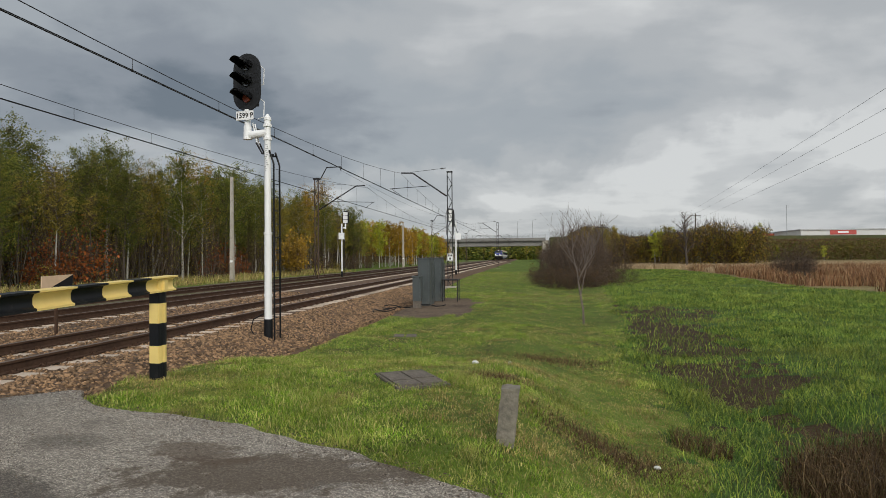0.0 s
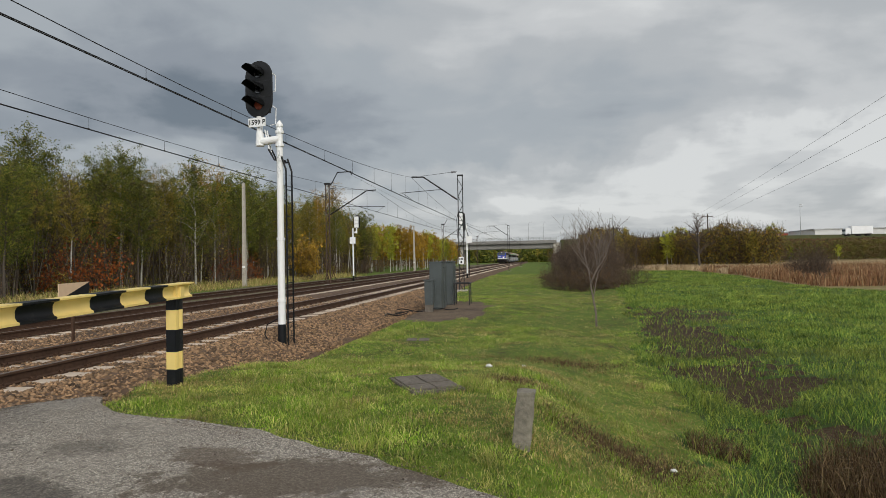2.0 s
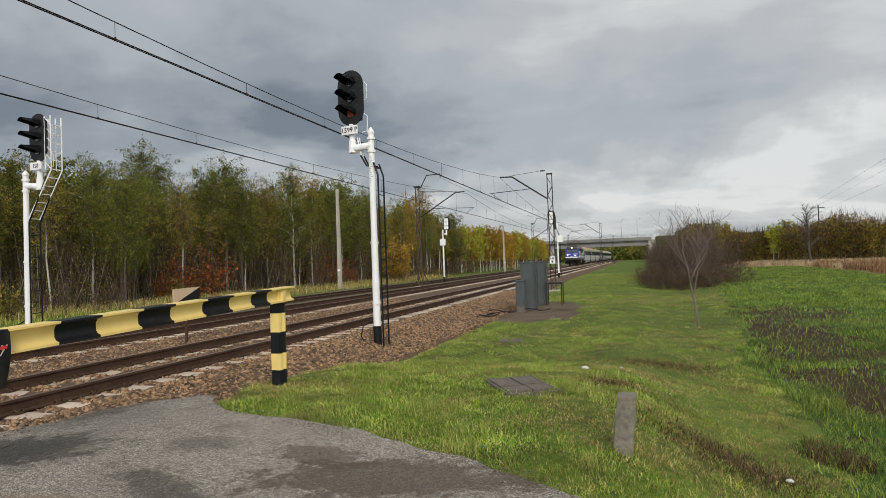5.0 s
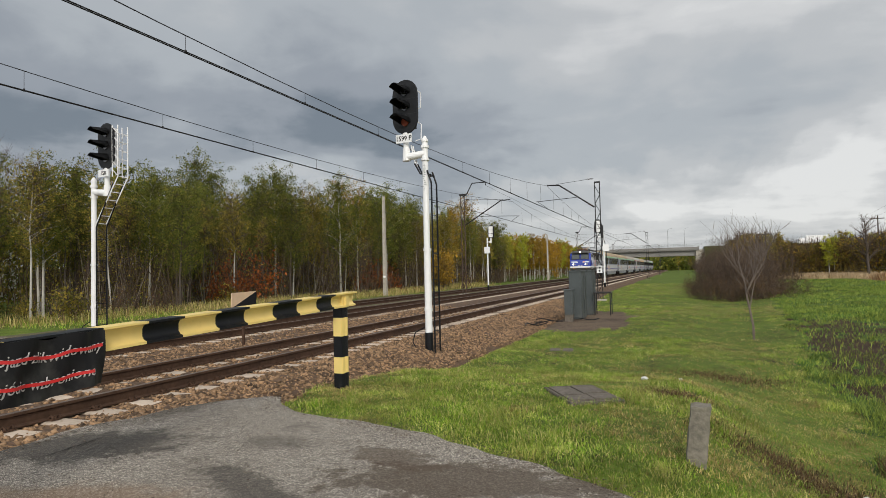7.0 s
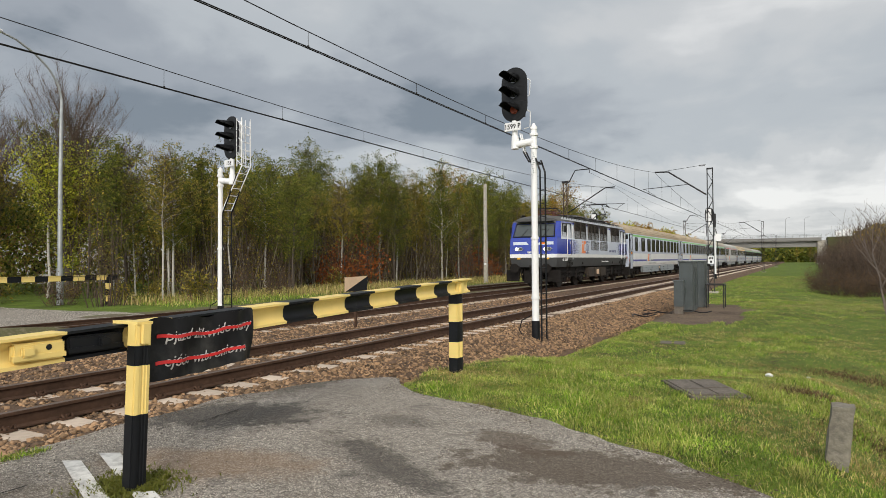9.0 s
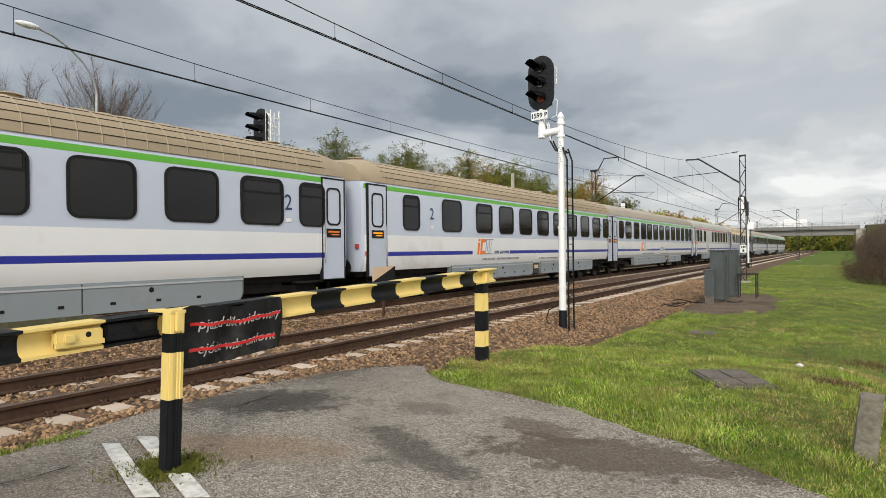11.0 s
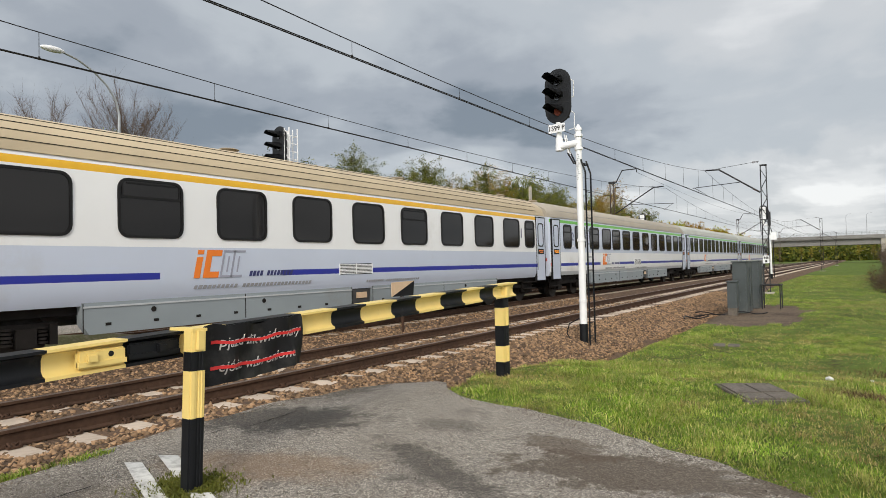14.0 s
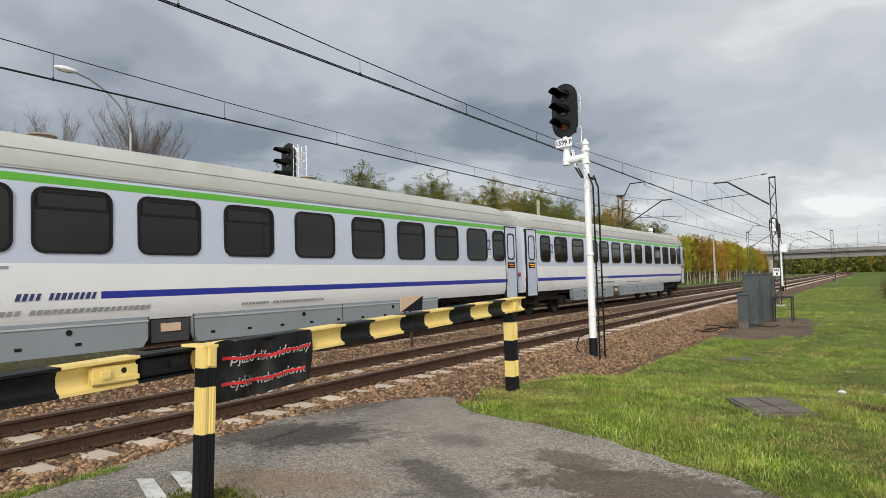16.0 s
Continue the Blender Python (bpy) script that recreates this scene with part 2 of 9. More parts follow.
# ---- ground ----
ROAD = [(2.5, -8), (2.62, -2), (2.45, 0.4), (2.3, 1.0), (2.17, 1.7), (2.1, 2.6), (2.13, 3.3), (2.3, 4.1), (2.55, 4.75), (3.1, 5.2), (3.55, 4.66),
        (4.05, 4.42), (4.7, 4.25), (5.4, 4.02), (5.9, 3.72), (6.4, 3.4), (6.9, 3.2), (7.5, 2.72), (7.85, 2.45), (8.6, 1.5), (9.2, 0.2), (9.6, -2), (9.8, -8)]
ROAD_Z = -0.02


def inside(poly, x, y):
    hit, j = False, len(poly) - 1
    for i in range(len(poly)):
        (xi, yi), (xj, yj) = poly[i], poly[j]
        if (yi > y) != (yj > y) and x < (xj - xi) * (y - yi) / (yj - yi) + xi:
            hit = not hit
        j = i
    return hit


def road_depth(x, y):
    """Distance to the road's edge, positive inside."""
    best = 1e9
    for (ax, ay), (bx, by) in zip(ROAD, ROAD[1:]):
        t = ((x - ax) * (bx - ax) + (y - ay) * (by - ay)) / ((bx - ax) ** 2 + (by - ay) ** 2)
        t = min(max(t, 0), 1)
        best = min(best, math.hypot(x - ax - t * (bx - ax), y - ay - t * (by - ay)))
    return best if inside(ROAD, x, y) else -best


def ground_z(x, y):
    """Height of the earth: level by the road, falling along the line, a shallow ditch, then the field."""
    z = -0.03 - 0.5 * ease(6, 12, y) - 0.35 * ease(-3, -8, y)
    if x > 7.2:
        d = ease(7.6, 9.4, x) * (1 - ease(10.2, 13, x))
        z -= d * (0.5 * (1 - ease(6, 12, y)) + 0.16)
        z -= 0.45 * ease(9, 12, x) * (1 - ease(6, 12, y))
    z += 0.035 * noise.noise((x * 0.6, y * 0.6, 0.3)) + 0.10 * noise.noise((x * 0.09, y * 0.09, 7.1)) * ease(6, 14, max(y, x - 4))
    if y < 9 and 1.5 < x < 10.5:
        d = road_depth(x, y)
        z = z * (1 - ease(-0.5, 0.0, d)) + (ROAD_Z - 0.045) * ease(-0.5, 0.0, d)
    if -8.4 < x < 3.4:
        edge = 3.35 - 1.2 * ease(28, 60, y)
        under = ease(edge, edge - .45, x) * ease(-8.4, -7.7, x)
        z = z * (1 - under) - 0.85 * under
    if x < -7.5:
        k = ease(-13, -8.5, x)
        z = z * k + (-0.28 + 0.06 * noise.noise((x * 0.3, y * 0.3, 2.2))) * (1 - k)
    if y > 200 or abs(x) > 150:
        z = -0.5 + (z + 0.5) * (1 - max(ease(200, 260, y), ease(150, 200, abs(x))))
    return z


def zone(x, y):
    """0 verge, 1 green crop, 2 dry field, 3 bare track side, 4 dirt by the cabinets."""
    if x < -7.6:
        if x > -13.0 + 0.8 * noise.noise((0.2 * y, 3.3, 0)):
            return 3
        if x < -60:
            return 2
        return 0
    edge = 9.9 + max(0, y - 9) * 0.095 + 0.35 * noise.noise((y * 0.7, 0.5, 0)) + 0.35 * noise.noise((x * 2.1, y * 2.3, 1.5))
    if x > edge and 1.5 < y < 90:
        if x > field_side(y) + 0.8 * noise.noise((y * 0.25, 6.0, 0)):
            return 2
        return 5 if soil_patch(x, y) else 1
    if x > 14 and y >= 84 or x > 60:
        return 2
    if math.hypot((x - 4.3) / 1.7, (y - 24) / 5.0) < 1 + 0.25 * noise.noise((x * 1.3, y * 0.8, 5)):
        return 4
    return 0


def field_side(y):
    """Far side of the sown field, where the dry grass begins."""
    return float(np.interp(y, (0, 16, 33, 41, 52, 64, 95), (32, 29, 25.6, 24.0, 25.0, 26.6, 27.8)))


def soil_patch(x, y):
    d = min(math.hypot((x - 11.7 - .04 * (y - 16)) / 0.95, (y - 16.0) / 8.0), math.hypot((x - 12.8) / 1.2, (y - 21.0) / 2.6), math.hypot((x - 11.2) / .55, (y - 10.0) / 1.8))
    return d + 0.75 * noise.noise((x * 1.1, y * 0.8, 17)) + .7 * noise.noise((x * 4, y * 3, 2)) < 1.0


def stations(edges):
    out = []
    for a, b, step in edges:
        k = max(1, round((b - a) / step))
        out += [a + (b - a) * i / k for i in range(k)]
    return out + [edges[-1][1]]


def ground_material(name, tones, scale, rough=0.95, bump=0.6, bump_scale=30.0):
    """Earth with plants: three or four tones mixed by noise at two scales."""
    m = bpy.data.materials.new(name)
    m.use_nodes = True
    n, l = m.node_tree.nodes, m.node_tree.links
    b = n["Principled BSDF"]
    b.inputs["Roughness"].default_value = rough
    b.inputs["Specular IOR Level"].default_value = 0.2
    tc = n.new("ShaderNodeTexCoord")
    a = n.new("ShaderNodeTexNoise")
    a.inputs["Scale"].default_value, a.inputs["Detail"].default_value, a.inputs["Roughness"].default_value = scale, 9, 0.62
    c = n.new("ShaderNodeTexNoise")
    c.inputs["Scale"].default_value, c.inputs["Detail"].default_value = scale * 14, 6
    for q in (a, c):
        l.new(tc.outputs["Object"], q.inputs["Vector"])
    mixv = n.new("ShaderNodeMath")
    mixv.operation = "MULTIPLY_ADD"
    l.new(c.outputs[0], mixv.inputs[0])
    mixv.inputs[1].default_value = 0.45
    sc = n.new("ShaderNodeMath")
    sc.operation = "MULTIPLY"
    sc.inputs[1].default_value = 0.55
    l.new(a.outputs[0], sc.inputs[0])
    l.new(sc.outputs[0], mixv.inputs[2])
    r = n.new("ShaderNodeValToRGB")
    e = r.color_ramp.elements
    e[0].position, e[0].color = 0.33, (*tones[0], 1)
    e[1].position, e[1].color = 0.68, (*tones[-1], 1)
    for i, t in enumerate(tones[1:-1], 1):
        q = e.new(0.33 + 0.35 * i / (len(tones) - 1))
        q.color = (*t, 1)
    l.new(mixv.outputs[0], r.inputs[0])
    l.new(r.outputs[0], b.inputs["Base Color"])
    h = n.new("ShaderNodeTexNoise")
    h.inputs["Scale"].default_value, h.inputs["Detail"].default_value = bump_scale, 6
    l.new(tc.outputs["Object"], h.inputs["Vector"])
    bp = n.new("ShaderNodeBump")
    bp.inputs["Strength"].default_value, bp.inputs["Distance"].default_value = bump, 0.05
    l.new(h.outputs[0], bp.inputs["Height"])
    l.new(bp.outputs[0], b.inputs["Normal"])
    return m


VERGE = ground_material("verge_turf", [(0.05, 0.036, 0.02), (0.075, 0.11, 0.018), (0.115, 0.175, 0.022), (0.21, 0.18, 0.065)], 0.8)
CROP = ground_material("crop_floor", [(0.035, 0.028, 0.016), (0.045, 0.075, 0.018), (0.06, 0.11, 0.026), (0.075, 0.125, 0.03)], 1.3)
SOIL = ground_material("turned_soil", [(0.022, 0.015, 0.009), (0.045, 0.029, 0.017), (0.068, 0.043, 0.025), (0.045, 0.055, 0.018)], 1.6, bump=1.0, bump_scale=14.0)
DRY = ground_material("dry_field", [(0.13, 0.075, 0.04), (0.24, 0.16, 0.085), (0.20, 0.17, 0.07), (0.33, 0.24, 0.14)], 0.12)
SIDE = ground_material("weedy_gravel", [(0.08, 0.068, 0.048), (0.15, 0.125, 0.09), (0.10, 0.10, 0.045), (0.21, 0.175, 0.13)], 0.5)
DIRT = ground_material("bare_dirt", [(0.055, 0.04, 0.028), (0.11, 0.08, 0.058), (0.16, 0.118, 0.085), (0.09, 0.085, 0.04)], 0.8)
BANK = ground_material("bank_turf", [(0.05, 0.045, 0.022), (0.055, 0.06, 0.022), (0.07, 0.072, 0.026), (0.10, 0.085, 0.04)], 0.06)


def build_ground():
    xs = stations([(-1500, -200, 130), (-200, -60, 20), (-60, -14, 2.5), (-14, 2, 0.5), (2, 13, 0.2), (13, 34, 0.7), (34, 120, 4), (120, 300, 20), (300, 1500, 120)])
    ys = stations([(-600, -60, 60), (-60, -6, 5), (-6, 14, 0.2), (14, 40, 0.6), (40, 130, 2.5), (130, 400, 20), (400, 2000, 160)])
    verts = [(x, y, ground_z(x, y)) for y in ys for x in xs]
    k = len(xs)
    faces = [(j * k + i, j * k + i + 1, (j + 1) * k + i + 1, (j + 1) * k + i) for j in range(len(ys) - 1) for i in range(k - 1)]
    me = bpy.data.meshes.new("ground")
    me.from_pydata(verts, [], faces)
    for m in (VERGE, CROP, DRY, SIDE, DIRT, SOIL):
        me.materials.append(m)
    for p in me.polygons:
        p.use_smooth = True
        p.material_index = zone(p.center.x, p.center.y)
    return tagged(new("ground", me), "green verge, sown field and dry stubble beside the railway", "ground", kind="structure")


build_ground()


def asphalt_material():
    m = bpy.data.materials.new("old_asphalt")
    m.use_nodes = True
    n, l = m.node_tree.nodes, m.node_tree.links
    b = n["Principled BSDF"]
    b.inputs["Roughness"].default_value = 0.85
    tc = n.new("ShaderNodeTexCoord")

    def tex(kind, scale, detail=4):
        t = n.new(kind)
        t.inputs["Scale"].default_value = scale
        if "Detail" in t.inputs:
            t.inputs["Detail"].default_value = detail
        l.new(tc.outputs["Object"], t.inputs["Vector"])
        return t

    def remap(src, a, c, lo, hi):
        r = n.new("ShaderNodeMapRange")
        for i, v in enumerate((a, c, lo, hi), 1):
            r.inputs[i].default_value = v
        l.new(src, r.inputs[0])
        return r.outputs[0]

    def blend(fac, a, c):
        x = n.new("ShaderNodeMixRGB")
        l.new(fac, x.inputs[0])
        for i, v in ((1, a), (2, c)):
            if isinstance(v, tuple):
                x.inputs[i].default_value = (*v, 1)
            else:
                l.new(v, x.inputs[i])
        return x.outputs[0]

    def patch(cx, cy, rx, ry, turn, soft, wobble):
        """1 inside a ragged ellipse, 0 outside."""
        mp = n.new("ShaderNodeMapping")
        mp.vector_type = "TEXTURE"
        mp.inputs["Location"].default_value = (cx, cy, 0)
        mp.inputs["Rotation"].default_value = (0, 0, radians(turn))
        mp.inputs["Scale"].default_value = (rx, ry, 50)
        l.new(tc.outputs["Object"], mp.inputs["Vector"])
        ln = n.new("ShaderNodeVectorMath")
        ln.operation = "LENGTH"
        l.new(mp.outputs[0], ln.inputs[0])
        w = tex("ShaderNodeTexNoise", 3.4, 10)
        w.inputs["Roughness"].default_value = 0.78
        ad = n.new("ShaderNodeMath")
        ad.operation = "MULTIPLY_ADD"
        l.new(w.outputs[0], ad.inputs[0])
        ad.inputs[1].default_value = wobble * 2.6
        l.new(ln.outputs["Value"], ad.inputs[2])
        return remap(ad.outputs[0], 1.0 + wobble * 1.25 - soft, 1.0 + wobble * 1.25 + soft, 1, 0)

    def scaled(src, k):
        m2 = n.new("ShaderNodeMath")
        m2.operation = "MULTIPLY"
        m2.use_clamp = True
        l.new(src, m2.inputs[0])
        m2.inputs[1].default_value = k
        return m2.outputs[0]

    grain = tex("ShaderNodeTexVoronoi", 72)
    grit = tex("ShaderNodeTexVoronoi", 150)
    fine = tex("ShaderNodeTexNoise", 30, 8)
    tone = tex("ShaderNodeTexNoise", 1.1, 8)
    def one(src):
        sp = n.new("ShaderNodeSeparateColor")
        l.new(src, sp.inputs[0])
        return sp.outputs[0]

    col = blend(remap(one(grain.outputs["Color"]), 0.15, 0.95, 0, 1), (0.095, 0.083, 0.07), (0.72, 0.65, 0.56))
    col = blend(remap(one(grit.outputs["Color"]), 0.6, 0.9, 0, 0.75), col, (0.045, 0.04, 0.035))
    col = blend(remap(fine.outputs[0], 0.5, 0.66, 0, 0.45), col, (0.07, 0.062, 0.054))
    col = blend(remap(tone.outputs[0], 0.45, 0.7, 0, 0.3), col, (0.15, 0.125, 0.10))
    wet = None
    for args, k, tint in (((2.75, 2.75, .95, .55, 25, .22, 1.1), .85, (0.030, 0.027, 0.024)), ((4.95, 2.2, .80, .20, -28, .25, 1.3), .75, (0.04, 0.035, 0.03)),
                          ((2.2, 4.3, .5, .9, 0, .3, 1.0), .7, (0.045, 0.038, 0.03)), ((4.4, 3.3, .35, .2, 0, .3, 1.3), .5, (0.06, 0.052, 0.045)),
                          ((6.35, 2.75, 1.05, .42, 8, .16, 1.5), .88, (0.085, 0.062, 0.042)), ((5.6, 3.15, .6, .22, -30, .16, 1.5), .8, (0.10, 0.072, 0.05)),
                          ((3.8, 1.6, .8, .35, 20, .4, 1.0), .6, (0.24, 0.15, 0.085)), ((3.0, .2, 1.2, .5, 10, .4, 1.2), .5, (0.10, 0.08, 0.06)),
                          ((6.6, .4, 1.3, .6, 30, .35, 1.4), .5, (0.06, 0.052, 0.044))):
        p = scaled(patch(*args), k * .85)
        col = blend(p, col, tint)
    stain = tex("ShaderNodeTexNoise", 1.7, 9)
    stain.inputs["Roughness"].default_value = 0.7
    col = blend(remap(stain.outputs[0], 0.58, 0.72, 0, 0.7), col, (0.055, 0.048, 0.042))
    l.new(col, b.inputs["Base Color"])
    b.inputs["Specular IOR Level"].default_value = 0.3
    l.new(remap(stain.outputs[0], 0.54, 0.66, 0.92, 0.75), b.inputs["Roughness"])
    bp = n.new("ShaderNodeBump")
    bp.inputs["Strength"].default_value, bp.inputs["Distance"].default_value = 0.8, 0.008
    l.new(grain.outputs["Distance"], bp.inputs["Height"])
    l.new(bp.outputs[0], b.inputs["Normal"])
    return m


def build_road():
    """Worn asphalt of the closed road, with a crumbling edge."""
    st = 0.07
    x0, y0, nx, ny = 2.0, -7.0, int(8 / st), int(12.4 / st)
    ids, verts, faces = {}, [], []

    def vert(i, j):
        if (i, j) not in ids:
            x, y = x0 + i * st, y0 + j * st
            x += 0.02 * noise.noise((x * 9, y * 9, 1))
            y += 0.02 * noise.noise((x * 9, y * 9, 4))
            ids[i, j] = len(verts)
            verts.append((x, y, ROAD_Z + 0.012 * noise.noise((x * 0.9, y * 0.9, 3)) + 0.004 * noise.noise((x * 4, y * 4, 9))))
        return ids[i, j]

    for i in range(nx):
        for j in range(ny):
            x, y = x0 + (i + .5) * st, y0 + (j + .5) * st
            if road_depth(x, y) > 0.10 * noise.noise((x * 2.2, y * 2.2, 6)) + 0.05 * noise.noise((x * 7, y * 7, 2)):
                faces.append((vert(i, j), vert(i + 1, j), vert(i + 1, j + 1), vert(i, j + 1)))
    me = bpy.data.meshes.new("road")
    me.from_pydata(verts, [], faces)
    bm = bmesh.new()
    bm.from_mesh(me)
    for _ in range(5):
        moved = {}
        for v in bm.verts:
            rim = [e.other_vert(v).co for e in v.link_edges if e.is_boundary]
            if len(rim) == 2:
                moved[v] = v.co * .4 + (rim[0] + rim[1]) * .3
        for v, c in moved.items():
            v.co = c
    ext = bmesh.ops.extrude_face_region(bm, geom=bm.faces[:])
    bmesh.ops.translate(bm, verts=[v for v in ext["geom"] if isinstance(v, bmesh.types.BMVert)], vec=(0, 0, -0.08))
    structure("road", bm, asphalt_material(), "grey worn asphalt with dark stains and a crumbling edge", "road")


build_road()

LINE_PAINT = mat("worn_road_paint", (0.66, 0.65, 0.62), 0.8, vary=0.15, scale=25, dirt=(0.2, 0.19, 0.18), dirt_amount=0.7)


def road_line(pts):
    bm = bmesh.new()
    vs = [bm.verts.new((x, y, ROAD_Z + 0.012)) for x, y in pts]
    f = bm.faces.new(vs)
    ext = bmesh.ops.extrude_face_region(bm, geom=[f])
    bmesh.ops.translate(bm, verts=[v for v in ext["geom"] if isinstance(v, bmesh.types.BMVert)], vec=(0, 0, 0.006))
    tagged(part("road_line", bm, LINE_PAINT), "worn white painted line on the asphalt", "road line", "road lines", "structure")


road_line([(2.81, 1.08), (2.93, 1.15), (3.42, 0.945), (3.30, 0.865)])
road_line([(3.30, 0.862), (3.42, 0.942), (4.19, 0.62), (4.06, 0.54)])
road_line([(2.87, 1.33), (3.01, 1.41), (3.62, 1.14), (3.48, 1.06)])
road_line([(3.86, 0.895), (3.99, 0.978), (4.46, 0.77), (4.33, 0.69)])
CRACK = mat("road_crack", (0.03, 0.026, 0.022), 0.95, vary=0.3, scale=20)


def road_crack(pts, seed):
    """Open crack: a thin ragged strip of dark fill, flush with the asphalt."""
    rng = random.Random(seed)
    bm = bmesh.new()
    line = []
    for (ax, ay), (bx, by) in zip(pts, pts[1:]):
        k = max(2, int(math.hypot(bx - ax, by - ay) / .06))
        line += [(ax + (bx - ax) * i / k + rng.uniform(-.014, .014), ay + (by - ay) * i / k + rng.uniform(-.014, .014)) for i in range(k)]
    z = ROAD_Z + .0125
    rows = []
    for (x, y), w in zip(line, (rng.uniform(.003, .010) for _ in line)):
        rows.append((bm.verts.new((x - w, y - w, z)), bm.verts.new((x + w, y + w, z))))
    for a, b in zip(rows, rows[1:]):
        bm.faces.new((a[0], a[1], b[1], b[0]))
    tagged(part("road_crack", bm, CRACK), "dark crack in the worn asphalt", "road crack", "road cracks", "structure")


road_crack([(3.0, -.35), (3.02, .12), (3.14, .45), (3.12, .74)], 1)
road_crack([(2.45, .78), (2.72, .98), (3.02, 1.22), (3.2, 1.5)], 2)
road_crack([(2.6, 1.9), (2.75, 2.4), (2.68, 3.1)], 3)


# ---- scattered small stuff by numpy ----
def soup(name, verts, faces, material, label, category, kind="stuff", flat=True):
    """One mesh from arrays: verts (n, k, 3) of n alike pieces, faces as index tuples within a piece."""
    n, k = verts.shape[:2]
    base = (np.arange(n) * k)[:, None]
    loops, starts, totals, at = [], [], [], 0
    cols = [(base + np.array(f)[None, :]) for f in faces]
    sizes = [len(f) for f in faces]
    loops = np.concatenate(cols, axis=1).ravel()
    per = sum(sizes)
    offs = np.cumsum([0] + sizes[:-1])
    starts = (np.arange(n)[:, None] * per + offs[None, :]).ravel()
    me = bpy.data.meshes.new(name)
    me.vertices.add(n * k)
    me.vertices.foreach_set("co", np.ascontiguousarray(verts, dtype=np.float32).ravel())
    me.loops.add(len(loops))
    me.loops.foreach_set("vertex_index", loops.astype(np.int32))
    me.polygons.add(n * len(faces))
    me.polygons.foreach_set("loop_start", starts.astype(np.int32))
    me.polygons.foreach_set("loop_total", np.tile(np.array(sizes, dtype=np.int32), n))
    me.update(calc_edges=True)
    me.validate()
    me.materials.append(material)
    if not label:
        return me
    return tagged(new(name, me), label, category, kind=kind)


def blades(pos, h, w, lean, rng):
    """Bent grass blades: five verts each."""
    n = len(pos)
    a = rng.uniform(0, 2 * np.pi, n)
    b = rng.uniform(0, 2 * np.pi, n)
    side = np.stack([np.cos(a), np.sin(a), 0 * a], 1) * (w / 2)[:, None]
    out = np.stack([np.cos(b), np.sin(b), 0 * b], 1) * (h * lean)[:, None]
    up = np.zeros((n, 3))
    up[:, 2] = h
    mid = pos + up * 0.6 + out * 0.35
    tip = pos + up * (1 - 0.35 * np.minimum(lean, 1))[:, None] + out
    return np.stack([pos - side, pos + side, mid + side * 0.7, mid - side * 0.7, tip], 1)


BLADE = [(0, 1, 2, 3), (3, 2, 4)]


